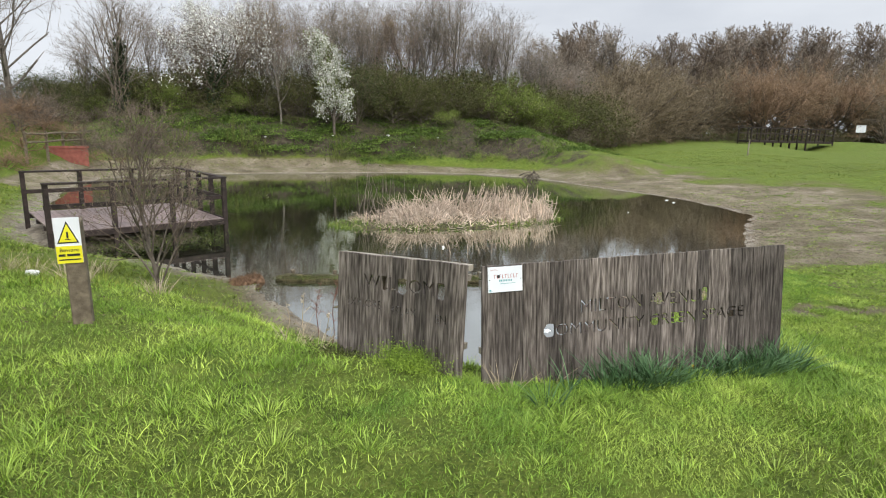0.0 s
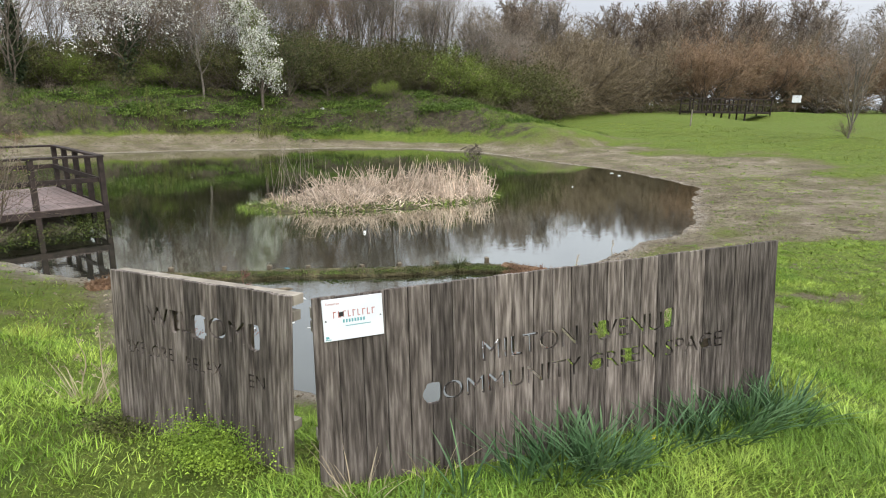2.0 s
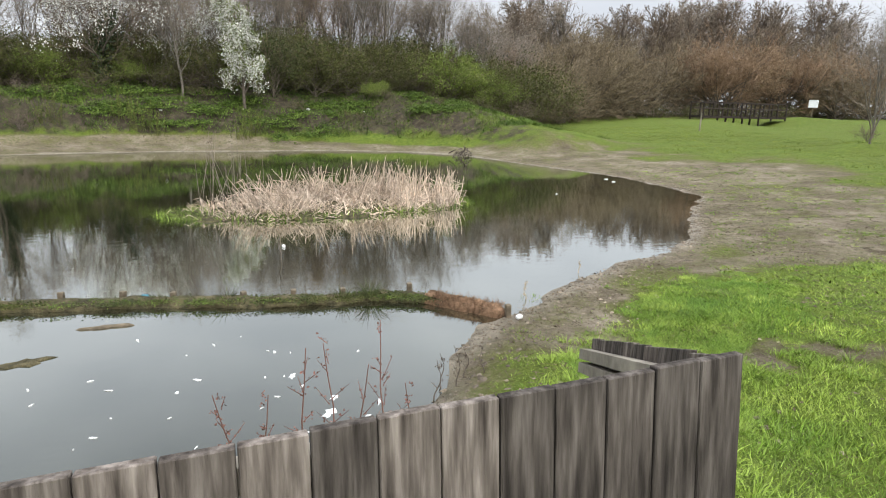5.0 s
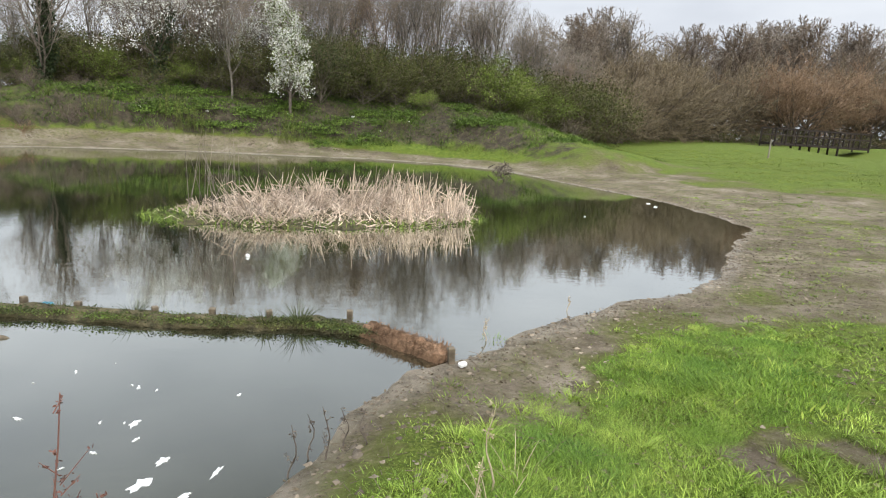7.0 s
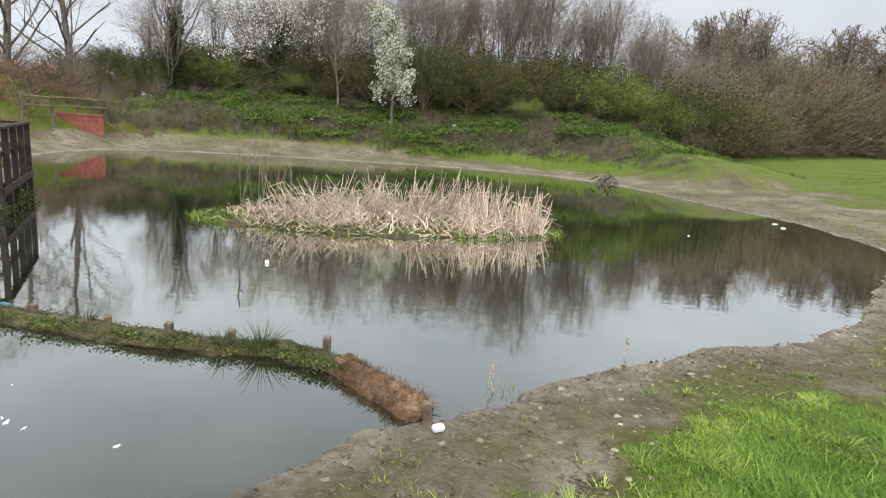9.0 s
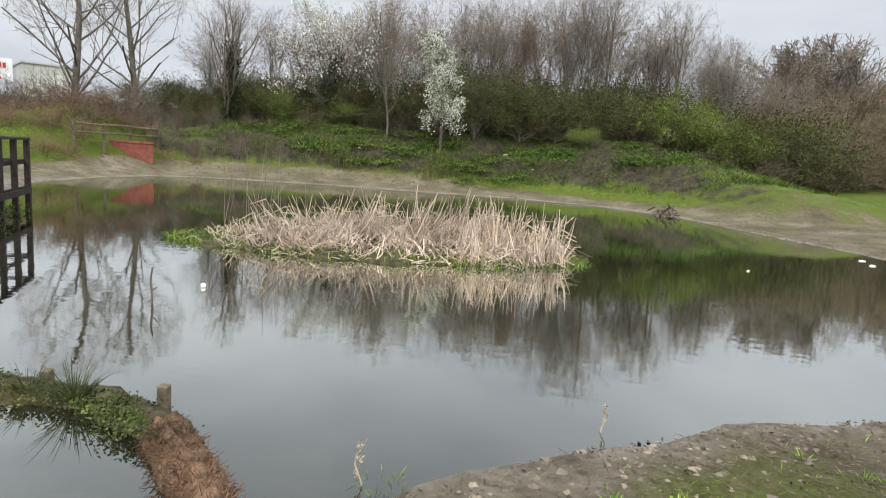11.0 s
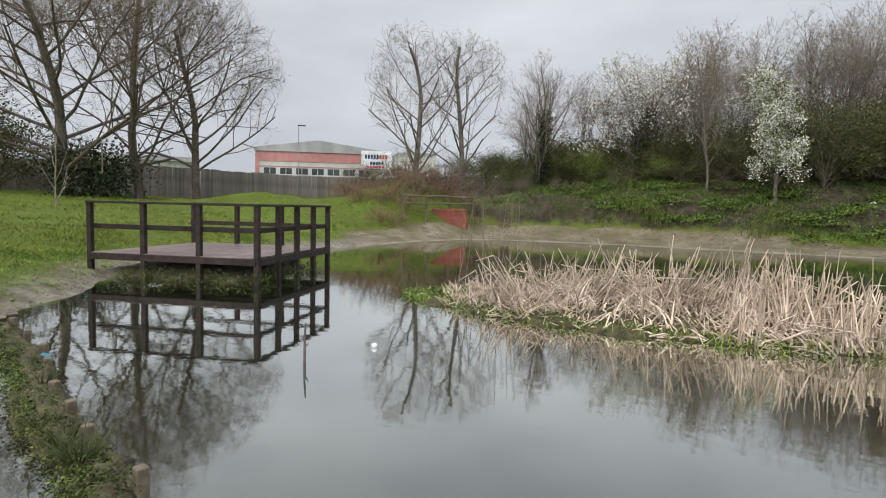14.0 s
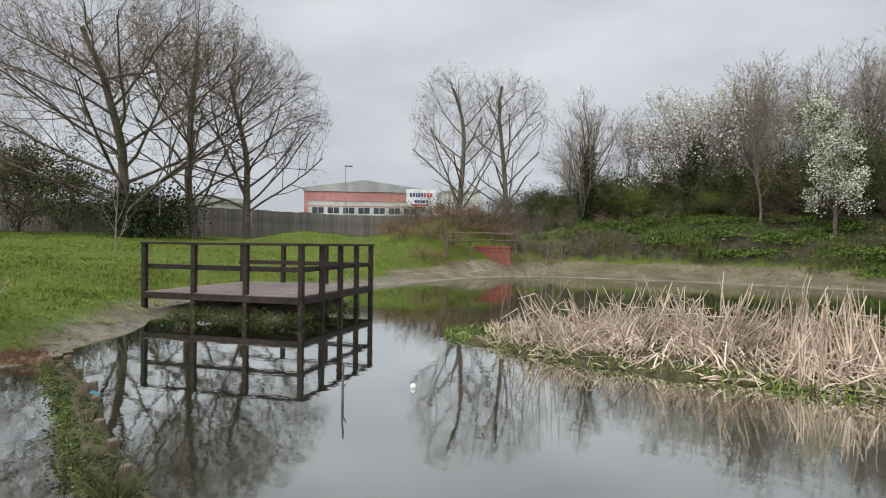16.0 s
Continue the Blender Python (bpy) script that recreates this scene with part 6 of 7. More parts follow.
def weed(x, y, h, label, n=14, material=None):
    """A dead dock: one ribbed stem with side sprigs and seed clusters."""
    z = max(ground_at(x, y), 0)
    root = thing("dead_weed", label, "weed", pose(x, y, z - 0.03, rng.normal(0, 4), rng.normal(0, 4), rng.uniform(0, 360)), "dead weeds")
    g = Geo()
    pts = [(0.02 * math.sin(i * 1.3), 0.02 * math.cos(i), h * i / 6) for i in range(7)]
    g.tube(pts, [0.007 * (1 - i / 9) for i in range(7)], 5)
    part("stem", g.mesh("stem", material or M_weed), root)
    cs = []
    P0, P1 = [], []
    for i in range(n):
        t = rng.uniform(0.25, 1.0)
        p = np.array((0, 0, h * t))
        a = rng.uniform(0, math.tau)
        q = p + np.array((math.cos(a), math.sin(a), 0.9)) * h * 0.22 * rng.uniform(0.3, 1.0) * (1.2 - t)
        P0.append(p)
        P1.append(q)
        k = rng.random((9, 1))
        cs.append(p + (q - p) * k + rng.normal(0, 0.008, (9, 3)))
    v, f = prisms(np.array(P0), np.array(P1), np.full(n, 0.003), np.full(n, 0.0015))
    tagged(part("sprigs", raw_mesh("sprigs", v, f, material or M_weed), root), kind="stuff")
    tagged(part("seed_head", raw_mesh("seed_head", *leaves(np.concatenate(cs), 0.009), material or M_weed), root), kind="stuff")


for x, y, h in ((1.0, 6.45, 0.95), (0.88, 6.6, 0.9), (1.22, 6.5, 1.15), (0.62, 6.9, 0.85), (0.45, 7.3, 0.8), (3.75, 5.95, 1.0), (3.6, 6.1, 1.1), (3.95, 6.15, 1.15), (3.45, 6.0, 1.15), (3.3, 6.05, 0.9), (3.15, 5.9, 1.0), (4.05, 6.3, 0.8)):
    weed(x, y, h, "reddish-brown dead dock stem with seed clusters")
for x, y, h in ((0.33, 5.75, 0.6), (0.15, 5.9, 0.5), (0.5, 5.6, 0.45), (5.55, 6.55, 0.5), (5.75, 6.9, 0.55), (5.35, 6.3, 0.4), (7.9, 11.0, 0.22), (6.5, 9.95, 0.3)):
    weed(x, y, h, "pale dry grass stem standing alone", 6, M_straw)
for x, y, h in ((4.74, 7.82, 0.36), (4.86, 7.72, 0.42), (4.98, 7.86, 0.34), (5.1, 7.75, 0.3), (4.62, 7.6, 0.4)):
    weed(x, y, h, "thin dark dead stem with a round seed head", 5, M_bark)
for x, y, n, h in ((5.75, 6.75, 16, 0.36), (5.5, 6.5, 14, 0.32), (5.95, 7.05, 12, 0.3), (0.2, 5.7, 50, 0.4), (0.45, 5.95, 40, 0.35), (-3.2, 8.5, 60, 0.5), (-2.6, 8.0, 60, 0.45), (-1.3, 7.0, 50, 0.3), (-4.0, 9.6, 60, 0.5), (-2.9, 10.2, 50, 0.4), (-1.9, 8.6, 50, 0.35), (-5.0, 11.0, 50, 0.4), (1.75, 3.75, 26, 0.3), (2.1, 3.82, 18, 0.25), (-2.2, 7.4, 60, 0.4), (-3.6, 7.2, 60, 0.5)):
    tuft("dry_grass_tuft", "tuft of dry straw-coloured grass", x, y, n, h * 0.4, h, 0.22, 0.006, M_straw, "grass tuft", 0.4, "dry grass tufts")

# plants on the berm, under the platform and at the water's edge
for i in range(92):
    t = rng.uniform(0, 0.9)
    k = min(int(t * 7), 6)
    f = t * 7 - k
    x = BERM[k][0] * (1 - f) + BERM[k + 1][0] * f
    y = BERM[k][1] * (1 - f) + BERM[k + 1][1] * f - rng.uniform(-0.04, 0.16)
    if x < 1.1 and rng.random() < 0.5:
        continue
    n = 150
    c = rng.normal(0, 1, (n, 3)) * (0.11, 0.05, 0.014) + (0, 0, 0.012)
    thing("creeping_plant", "low green creeping plant on the berm", "plant", pose(x, y, 0.06), "berm plants", "stuff", me=raw_mesh("creeping_plant", *leaves(c, 0.013, 0.4), (M_leaf_dull, M_herb, M_evergreen)[i % 3]))
for x, y, n, h in ((4.15, 10.36, 60, 0.22), (4.5, 10.34, 110, 0.30), (2.75, 10.62, 50, 0.24), (2.0, 10.7, 30, 0.16), (3.75, 10.36, 40, 0.16)):
    tuft("sedge_tuft", "dark olive sedge tuft on the berm", x, y, n, h * 0.5, h, 0.13, 0.007, M_evergreen, "sedge", 0.5, "sedges", 0.06)
um = Matrix.Translation((-4.92, 13.51, 0)) @ Matrix.Rotation(math.atan2(1.795, 3.22), 4, "Z")
for i in range(30):
    q = um @ (Vector((0.7 + i * 0.16, -0.05 + rng.uniform(-0.12, 0.15), 0)) if i < 19 else Vector((3.6 + rng.uniform(-0.15, 0.2), 0.1 + (i - 19) * 0.28, 0)))
    n = 110
    c = rng.normal(0, 1, (n, 3)) * (0.12, 0.10, 0.08) + (0, 0, 0.08)
    thing("water_plant", "leafy green plants growing under the platform edge", "plant", pose(q.x, q.y, 0.0), "plants under the platform", "stuff", me=raw_mesh("water_plant", *leaves(c, 0.022, 0.2), (M_leaf_dull, M_herb, M_evergreen)[i % 3]))
for x, y, n, h in ((6.62, 10.0, 60, 0.12), (6.5, 9.95, 40, 0.10)):
    tuft("edge_grass", "small tuft of grass at the water's edge", x, y, n, h * 0.5, h, 0.22, 0.006, M_blade, "grass tuft", 0.4)

# willow wands on the far shore
for x, y, h in ((2.1, 38.2, 2.0), (2.6, 38.5, 1.6), (-3.6, 38.0, 2.4), (-4.3, 38.4, 2.0), (-3.0, 38.2, 1.8), (-6.9, 37.4, 2.2), (-7.5, 37.3, 1.7), (-2.4, 37.9, 1.5), (1.6, 38.0, 1.5)):
    n = 13
    b = rng.normal(0, 0.16, (n, 3)) * (1, 1, 0)
    tip = b + np.stack([rng.normal(0, 0.28, n), rng.normal(0, 0.28, n), rng.uniform(0.5, 1.0, n) * h], 1)
    root = thing("willow_sapling", "cluster of thin yellow-green willow wands", "sapling", pose(x, y, ground_at(x, y) - 0.05), "willow saplings")
    for k in range(n):
        part("wand", raw_mesh("wand", *prisms(b[k:k + 1], tip[k:k + 1], np.full(1, 0.014), np.full(1, 0.006)), M_leaf_dull), root)
    t = rng.random((260, 1))
    i = rng.integers(0, n, 260)
    part("leaves", raw_mesh("leaves", *leaves(b[i] + (tip[i] - b[i]) * (0.3 + 0.7 * t), 0.035), M_leaf), root)

# leafy green herbs on the far bank
herb_at = rng.normal(0, 1, (620, 3)) * (0.6, 0.35, 0.10)
herb_at[:, 2] = np.abs(herb_at[:, 2]) + 0.04
herb = thing("herb_patch", "low bright green patch of leafy herbs on the bank", "plant", pose(4.0, 39.6, ground_at(4.0, 39.6)), "bank herbs", "stuff", me=raw_mesh("herb_patch", *leaves(herb_at, 0.06, 0.4), M_bank))
for i in range(46):
    x, y = rng.uniform(-9.5, 15.5), rng.uniform(38.3, 43.0)
    copy_thing(herb, pose(x, y, ground_at(x, y), rng.normal(12, 5), 0, rng.uniform(-40, 40)))

# fibres working loose from the coir
for (x0, y0), (x1, y1) in (((5.3, 10.1), (5.98, 9.45)), ((-0.55, 10.92), (-1.0, 10.6))):
    n = 900
    f = rng.random(n)
    a = rng.uniform(-0.2, math.pi + 0.2, n)
    d = np.array((y1 - y0, x0 - x1)) / math.hypot(x1 - x0, y1 - y0)
    r = 0.125
    b = np.stack([x0 + (x1 - x0) * f + d[0] * np.cos(a) * r, y0 + (y1 - y0) * f + d[1] * np.cos(a) * r, np.sin(a) * r], 1)
    tip = b + rng.normal(0, 0.03, (n, 3)) + np.stack([d[0] * np.cos(a), d[1] * np.cos(a), np.sin(a)], 1) * 0.025
    thing("coir_fibres", "loose frayed fibres on the coir roll", "fibres", kind="stuff", me=raw_mesh("coir_fibres", *prisms(b, tip, np.full(n, 0.0035), np.full(n, 0.002)), M_coir))

# ---------- small things on water and shore ----------
def flake(x, y, w, l, rz, material, name, label, category, h=0.006, z=0.001, group=""):
    """A thin irregular patch with its own thickness."""
    k = 14
    r = [1 + 0.35 * math.sin(2.3 * i + x * 7) + 0.2 * math.sin(5.1 * i + y * 3) for i in range(k)]
    ring = [(w * r[i] * math.cos(i * math.tau / k), l * r[i] * math.sin(i * math.tau / k)) for i in range(k)]
    g = Geo().add([(a, b, z) for a, b in ring] + [(a * 0.85, b * 0.85, z + h) for a, b in ring], [tuple(range(k, 2 * k))] + [(i, (i + 1) % k, (i + 1) % k + k, i + k) for i in range(k)])
    return thing(name, label, category, pose(x, y, 0, 0, 0, rz), group, me=g.mesh(name, material))


for i in range(30):
    x = rng.normal(3.2, 0.7) if i < 18 else rng.uniform(1.0, 4.2)
    y = rng.normal(7.9, 0.55) if i < 18 else rng.uniform(7.0, 9.6)
    s = rng.uniform(0.006, 0.022)
    flake(x, y, s * rng.uniform(1, 2.4), s * 0.6, rng.uniform(0, 180), M_foam, "foam_patch", "small floating patch of white foam", "foam", group="foam patches")
for x, y, w, l in ((3.72, 7.6, 0.075, 0.045), (3.78, 7.85, 0.05, 0.03), (3.45, 8.35, 0.03, 0.05), (4.15, 7.7, 0.06, 0.016), (4.0, 7.45, 0.02, 0.06)):
    flake(x, y, w, l, rng.uniform(0, 180), M_foam, "foam_patch", "small floating patch of white foam", "foam", group="foam patches")
for x, y, s in ((15.2, 21.6, 0.10), (15.4, 22.4, 0.08), (11.6, 19.0, 0.03)):
    flake(x, y, s, s * 0.6, rng.uniform(0, 180), M_litter, "floating_litter", "pale scrap floating on the pond", "litter", 0.02, group="litter")
flake(1.55, 10.05, 0.24, 0.03, 4, M_stake, "floating_stick", "dark waterlogged stick in the small pool", "stick", 0.02)
flake(1.0, 9.2, 0.22, 0.09, 20, M_moss, "weed_mat", "small mat of floating dead weed", "weed mat", 0.012)
ball = bmesh.new()
bmesh.ops.create_icosphere(ball, subdivisions=2, radius=0.033)
for vv in ball.verts:
    vv.co *= 1 + 0.12 * noise.noise(vv.co * 30)
me = bpy.data.meshes.new("ball")
ball.to_mesh(me)
ball.free()
me.materials.append(M_litter)
me.shade_smooth()
thing("ball", "small grubby white ball floating on the pond", "ball", pose(3.5, 13.54, 0.018), me=me)
root = thing("pond_stick", "crooked dead stick poking out of the pond", "stick", pose(3.43, 12.66, 0))
part("stem", Geo().tube([(0, 0, -0.3), (0.01, 0, 0.1), (-0.02, 0.02, 0.24), (0.0, 0.02, 0.38)], (0.014, 0.013, 0.011, 0.007), 6).mesh("stem", M_bark), root)
part("side_twig", Geo().tube([(0, 0.01, 0.14), (0.07, 0.0, 0.19)], (0.008, 0.005), 5).mesh("side_twig", M_bark), root)
P0 = rng.normal(0, 0.18, (40, 3)) * (1.3, 1, 0.6) + (0, 0, 0.12)
P1 = P0 + rng.normal(0, 0.22, (40, 3))
thing("debris_tangle", "dark tangle of twigs and debris at the far water's edge", "debris", pose(13.05, 32.3, 0.02), me=raw_mesh("debris_tangle", *prisms(P0, P1, np.full(40, 0.035), np.full(40, 0.02)), M_bark))
for x, y, s in ((5.75, 41.8, 0.14), (-2.4, 39.4, 0.10), (1.9, 40.8, 0.07), (9.2, 41.0, 0.07), (-2.95, 7.95, 0.09), (-5.8, 39.0, 0.08), (7.4, 40.3, 0.06)):
    o = thing("litter", "pale scrap of litter lying on the ground", "litter", pose(x, y, ground_at(x, y) + 0.02, 20, 10, rng.uniform(0, 180)), "litter", me=Geo().box((-s, -s * 0.6, 0), (s, s * 0.6, s * 0.7), bevel=s * 0.2).mesh("litter", M_litter))
o = thing("litter", "crumpled blue wrapper on the berm edge", "litter", pose(1.76, 10.92, 0.03, 20, 15, 40), "litter", me=Geo().box((-0.06, -0.04, 0), (0.06, 0.04, 0.05), bevel=0.018).mesh("litter", M_blue))
o = thing("stone", "pale stone beside the coir roll", "stone", pose(6.1, 9.22, 0.05, 10, 0, 30), "stones", me=Geo().box((-0.045, -0.03, -0.02), (0.045, 0.03, 0.03), bevel=0.014).mesh("stone", M_litter))

# stones, clods and twigs strewn along the bare shore
G_ = Geo()
stones = []
for i in range(len(SHORE)):
    a, b = SHORE[i], SHORE[(i + 1) % len(SHORE)]
    L = np.linalg.norm(b - a)
    nrm = np.array([(b - a)[1], -(b - a)[0]]) / L
    if (a[1] > 30) or a[0] < -0.6:
        dens = 4
    else:
        dens = 75
    for k in range(int(L * dens)):
        t = rng.random()
        p = a + (b - a) * t + nrm * abs(rng.normal(0.03, 0.45 if dens > 6 else 1.0))
        stones.append(p)
for p in stones:
    G_.lump((p[0], p[1], max(ground_at(*p), -0.02)), 0.007 + 0.036 * rng.random() ** 3 * (1.0 if p[1] < 14 else 1.3))
n = 16000
p = np.stack([rng.uniform(3.5, 19, n), rng.uniform(5.8, 23, n)], 1)
d = shore_distance(p[:, 0], p[:, 1])
p = p[(d > 0.02) & (d < 5.0 * rng.random(n)) & (vnoise(p[:, 0], p[:, 1], 0.9, 11) + 0.6 * vnoise(p[:, 0], p[:, 1], 2.7, 12) > -0.05)]
for q, z in zip(p, land(p[:, 0], p[:, 1])):
    G_.lump((q[0], q[1], z), 0.008 + 0.034 * rng.random() ** 2.5, 0.4)
thing("shore_clods", "scattered clods, stones and bits along the bare shore", "clods", kind="stuff", me=G_.mesh("shore_clods", M_clod))
n = 9000
p = np.stack([rng.uniform(4.5, 19, n), rng.uniform(7, 22, n)], 1)
d = shore_distance(p[:, 0], p[:, 1])
p = p[(d > 0.05) & (d < 4.0)]
z = land(p[:, 0], p[:, 1])
b = np.concatenate([p, z[:, None] + 0.006], 1)
a = rng.uniform(0, math.tau, len(b))
ln = rng.uniform(0.03, 0.16, len(b))
t = b + np.stack([np.cos(a) * ln, np.sin(a) * ln, rng.uniform(0, 0.02, len(b))], 1)
thing("shore_twigs", "thin dead twigs and straw littering the silt", "twigs", kind="stuff", me=raw_mesh("shore_twigs", *prisms(b, t, np.full(len(b), 0.003), np.full(len(b), 0.002)), M_stake))


for label, n, dmax, size, material in (("brown dead leaves strewn over the muddy margin", 90000, 6.0, 0.02, M_mud_coir), ("dark rotted leaves along the water's edge", 90000, 0.9, 0.016, M_bark), ("bleached scraps of dead grass on the mud", 26000, 1.8, 0.014, M_mud_coir)):
    p = np.stack([rng.uniform(-9, 23, n), rng.uniform(5.5, 32, n)], 1)
    d = shore_distance(p[:, 0], p[:, 1])
    p = p[(d > 0.02) & (d < dmax * rng.random(n) ** 0.7) & (vnoise(p[:, 0], p[:, 1], 1.3, 8) + 0.5 * rng.normal(size=n) > 0.0)]
    thing("leaf_litter", label, "leaf litter", kind="stuff", me=raw_mesh("leaf_litter", *leaves(np.concatenate([p, land(p[:, 0], p[:, 1])[:, None] + 0.008], 1), size, 0.75), material))
cx, cy = rng.uniform(5.5, 22, 1500), rng.uniform(6.5, 24, 1500)
cd = shore_distance(cx, cy)
wx, wy = rng.uniform(-9, 0, 1400), rng.uniform(8, 22, 1400)
wd = shore_distance(wx, wy)
cx, cy, cd = np.concatenate([cx, wx[(wd > 0.15) & (wd < 1.8)]]), np.concatenate([cy, wy[(wd > 0.15) & (wd < 1.8)]]), np.concatenate([cd, wd[(wd > 0.15) & (wd < 1.8)]])
ok = ((cd > 0.35) | (cx < 1)) & (cd < 8)
cx, cy = cx[ok], cy[ok]
k = rng.integers(0, len(cx), 38000)
rr = np.abs(rng.normal(0, 0.09, len(k))) * (0.5 + (k % 5) / 4)
aa = rng.uniform(0, math.tau, len(k))
bx, by = cx[k] + rr * np.cos(aa), cy[k] + rr * np.sin(aa)
hh = rng.uniform(0.015, 0.06, len(k))
b = np.stack([bx, by, land(bx, by) - 0.005], 1)
tip = b + np.stack([np.cos(aa) * hh * 0.6, np.sin(aa) * hh * 0.6, hh], 1)
thing("shore_tufts", "small green tufts creeping over the mud", "grass", kind="stuff", me=raw_mesh("shore_tufts", *strips(b, tip, np.stack([np.cos(aa) * hh * 0.3, np.sin(aa) * hh * 0.3, -hh * 0.2], 1), np.full(len(k), 0.008)), M_blade))


# ---------- grass ----------
def sward(name, label, n, x0, x1, y0, y1, h0, h1, w, material, dmin, clump, lean=0.6, mask=None):
    x, y = rng.uniform(x0, x1, n), rng.uniform(y0, y1, n)
    d = shore_distance(x, y)
    nb, wb, eb, sb = sides(x, y)
    bare = bare_mask(x, y, d, nb, wb, eb, sb)
    patch = 0.5 + 0.45 * vnoise(x, y, 0.8, 4) + 0.35 * vnoise(x, y, 2.6, 5)
    keep = (d > dmin) & (rng.random(n) < np.clip(0.62 - bare * 1.5, 0.02, 1.0)) & (rng.random(n) < clump + (1 - clump) * patch)
    if mask is not None:
        keep &= mask(x, y)
    x, y, patch = x[keep], y[keep], patch[keep]
    n = len(x)
    h = rng.uniform(h0, h1, n) * (0.6 + 0.7 * np.clip(patch, 0, 1))
    b = np.stack([x, y, land(x, y) - 0.01], 1)
    a = rng.uniform(0, math.tau, n)
    k = rng.uniform(0.1, lean, n) * h
    tip = b + np.stack([np.cos(a) * k, np.sin(a) * k, h], 1)
    bend = np.stack([np.cos(a) * k * 0.8, np.sin(a) * k * 0.8, -h * rng.uniform(0, 0.35, n)], 1)
    v, f = strips(b, tip, bend, w * rng.uniform(0.7, 1.3, n))
    return thing(name, label, "grass", kind="stuff", me=raw_mesh(name, v, f, material))


sward("lawn_grass", "lush short green grass on the near bank", 190000, -4.5, 9.2, 0.9, 9.6, 0.03, 0.105, 0.0065, M_blade, 0.25, 0.4)
sward("lawn_sward", "fine close-knit green grass under the longer blades", 190000, -3.5, 8.8, 0.9, 8.6, 0.018, 0.055, 0.0055, M_tuft, 0.25, 0.75, 1.1)
cx, cy = rng.uniform(-4, 9, 520), rng.uniform(0.9, 9.4, 520)
cd = shore_distance(cx, cy)
ok = (cd > 0.9) & (np.hypot(cx - 2.9, cy - 4.0) > 0.3)
cx, cy = cx[ok], cy[ok]
k = rng.integers(0, len(cx), 26000)
rr = np.abs(rng.normal(0, 0.085, len(k)))
aa = rng.uniform(0, math.tau, len(k))
bx, by = cx[k] + rr * np.cos(aa), cy[k] + rr * np.sin(aa)
hh = (0.17 - 0.55 * rr) * rng.uniform(0.5, 1.1, len(k)) * (0.6 + 0.5 * (k % 7) / 6)
hh = np.maximum(hh, 0.03)
b = np.stack([bx, by, land(bx, by) - 0.01], 1)
lean = rng.uniform(0.1, 0.7, len(k)) * hh
tip = b + np.stack([np.cos(aa) * lean, np.sin(aa) * lean, hh], 1)
v, f = strips(b, tip, np.stack([np.cos(aa) * lean, np.sin(aa) * lean, -hh * 0.3], 1), np.full(len(k), 0.006))
thing("lawn_tufts", "taller darker tufts of grass in the lawn", "grass", kind="stuff", me=raw_mesh("lawn_tufts", v, f, M_tuft))
sward("lawn_grass", "rough green grass on the western bank", 70000, -10, -0.6, 7.0, 20, 0.04, 0.15, 0.012, M_blade_far, 0.3, 0.2, 0.9)
sward("lawn_grass", "rough mown grass of the western lawn", 80000, -27, -8, 10, 34, 0.04, 0.13, 0.022, M_blade_far, 0.4, 0.15, 0.9)
sward("shore_grass", "fine short grass thinning out towards the mud", 150000, 5.0, 13.5, 5.8, 13.5, 0.015, 0.055, 0.006, M_tuft, 0.25, 0.25, 1.1)
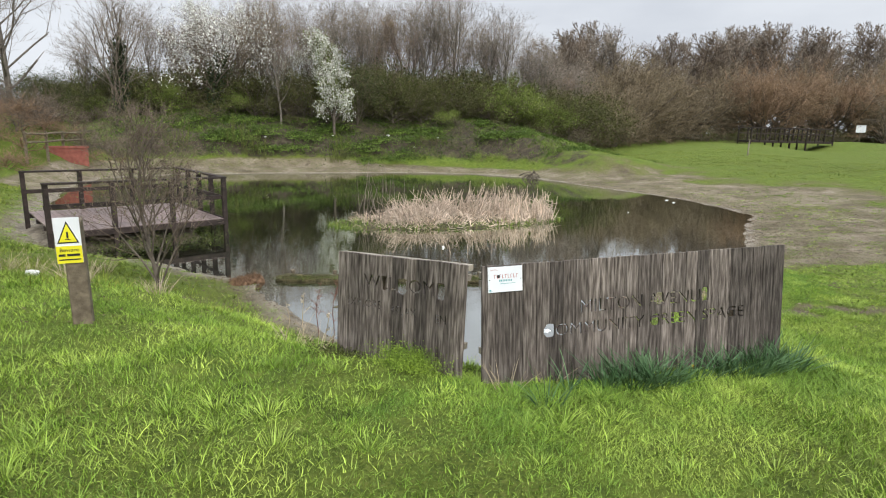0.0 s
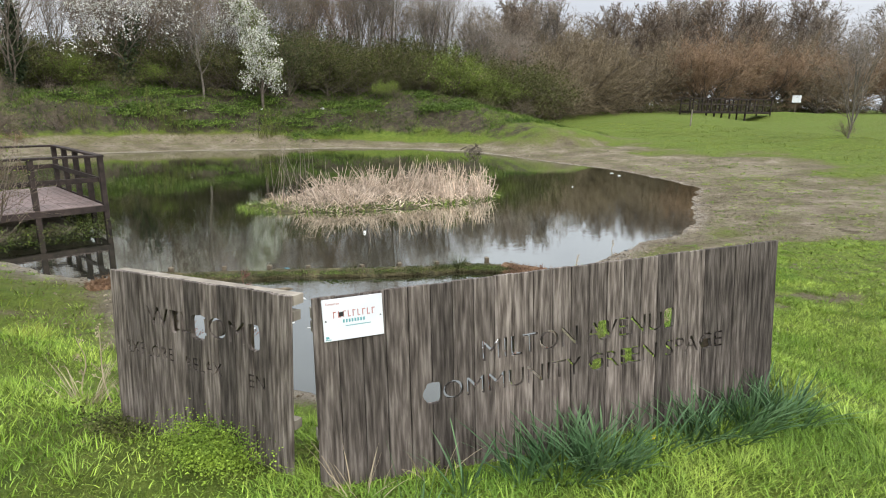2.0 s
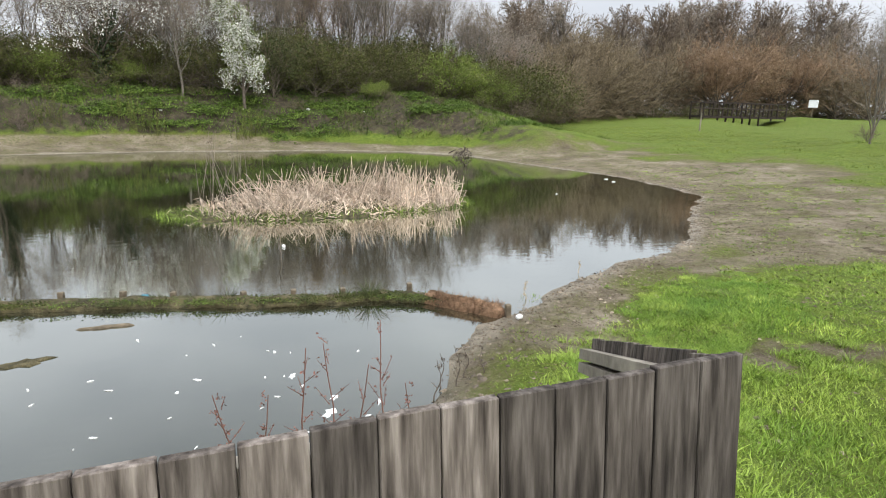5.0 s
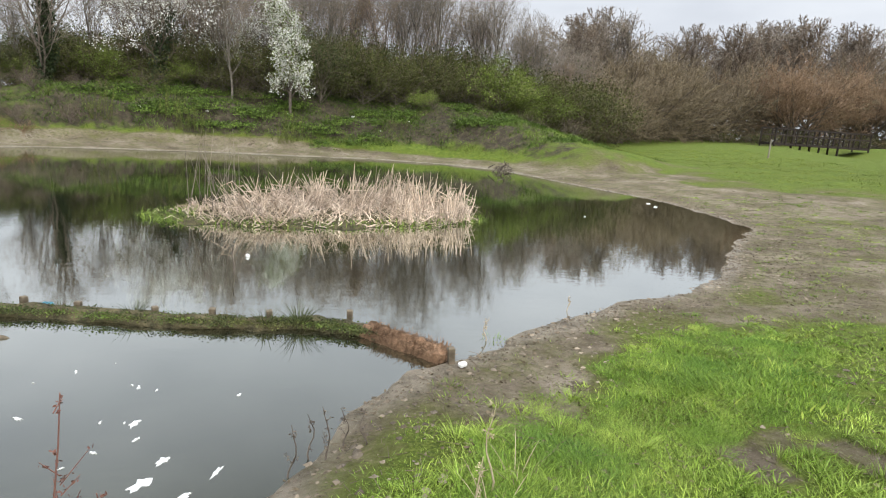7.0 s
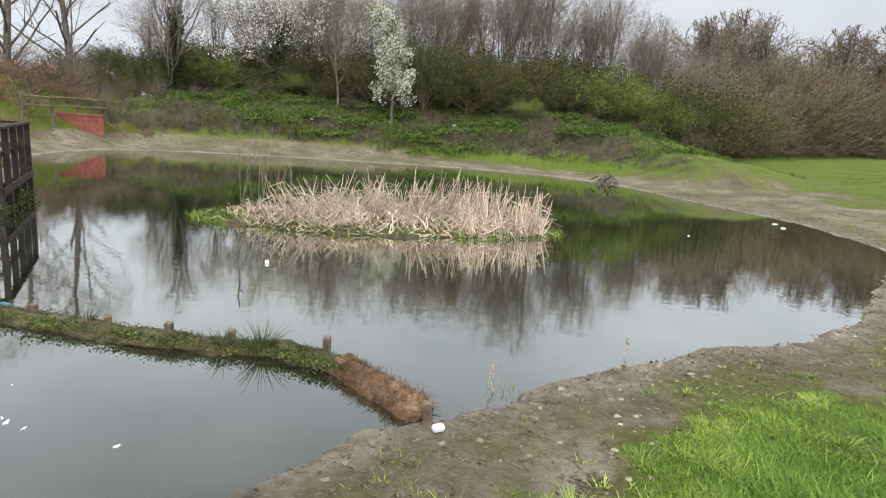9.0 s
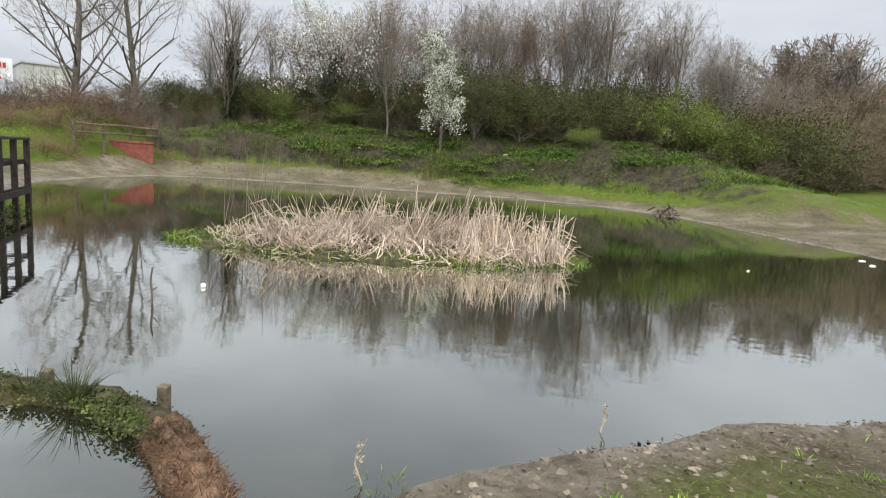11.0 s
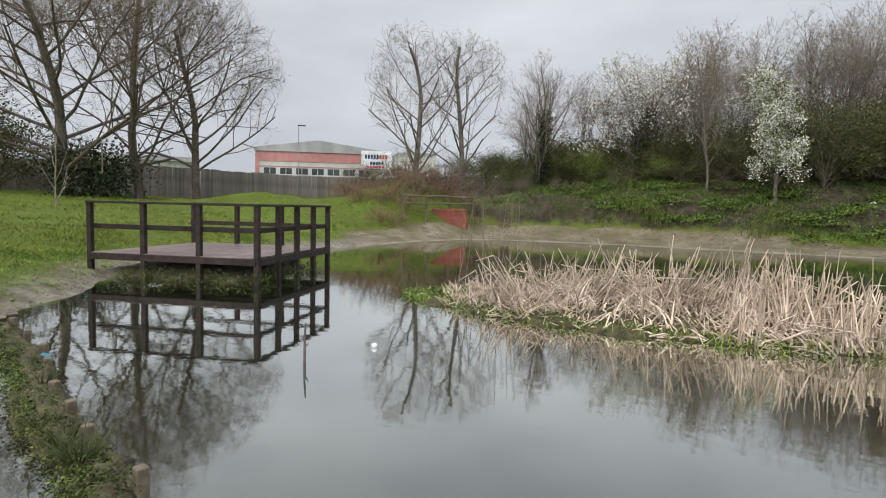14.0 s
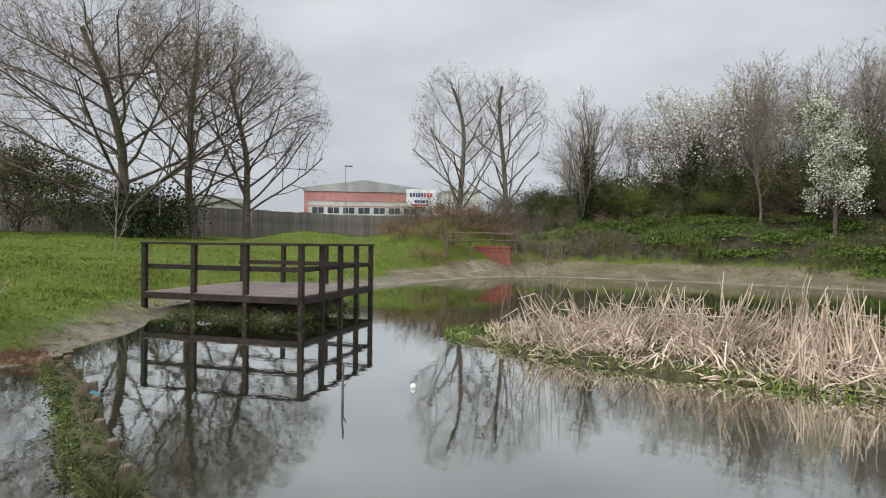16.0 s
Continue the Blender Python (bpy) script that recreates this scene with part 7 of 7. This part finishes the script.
def lush(label, n, cx, cy, rx, ry, turn, h0, h1):
    """A close patch of fine grass with a ragged edge and a few worn holes."""
    a, r = rng.uniform(0, math.tau, n), np.sqrt(rng.random(n)) * 1.25
    u, v = rx * r * np.cos(a), ry * r * np.sin(a)
    c, d = math.cos(radians(turn)), math.sin(radians(turn))
    x, y = cx + c * u - d * v, cy + d * u + c * v
    edge = r + 0.30 * vnoise(x, y, 1.7, 21) + 0.22 * vnoise(x, y, 4.5, 22)
    k = (edge < 1.0) & (vnoise(x, y, 1.1, 23) + 0.5 * vnoise(x, y, 3.3, 24) > -0.62) & (shore_distance(x, y) > 0.5)
    x, y, edge = x[k], y[k], edge[k]
    n = len(x)
    h = rng.uniform(h0, h1, n) * np.clip(1.5 - edge, 0.45, 1.1) * (0.75 + 0.5 * np.clip(vnoise(x, y, 2.4, 25), -0.5, 1))
    b = np.stack([x, y, land(x, y) - 0.008], 1)
    a = rng.normal(1.2, 1.3, n) + 3.0 * vnoise(x, y, 1.5, 26)
    q = rng.uniform(0.2, 1.0, n) * h
    tip = b + np.stack([np.cos(a) * q, np.sin(a) * q, h], 1)
    bend = np.stack([np.cos(a) * q * 0.8, np.sin(a) * q * 0.8, -h * rng.uniform(0.05, 0.4, n)], 1)
    return thing("grass_patch", label, "grass", kind="stuff", me=raw_mesh("grass_patch", *strips(b, tip, bend, 0.0042 * rng.uniform(0.7, 1.3, n)), M_lush))


lush("bright lush patch of fine grass beside the bare path", 105000, 8.35, 8.65, 2.0, 1.05, 30, 0.035, 0.095)
lush("soft fine grass at the worn bank edge", 75000, 6.75, 7.35, 1.7, 0.85, 35, 0.03, 0.08)
lush("thick fine grass at the foot of the board fence", 70000, 2.9, 3.3, 2.4, 0.85, 3, 0.035, 0.09)
sward("shore_grass", "sparse rough grass tufts among the mud", 26000, 6.0, 20.0, 7.5, 22, 0.02, 0.075, 0.009, M_blade, 0.5, 0.0)
sward("meadow_grass", "green meadow grass beyond the silt beach", 90000, 8, 36, 5, 46, 0.03, 0.09, 0.022, M_blade_far, 1.0, 0.5, 1.2)
sward("bank_grass", "coarse green grass and weeds on the far bank", 60000, -12, 24, 36, 45, 0.08, 0.28, 0.035, M_bank, 2.9, 0.0, 1.0)
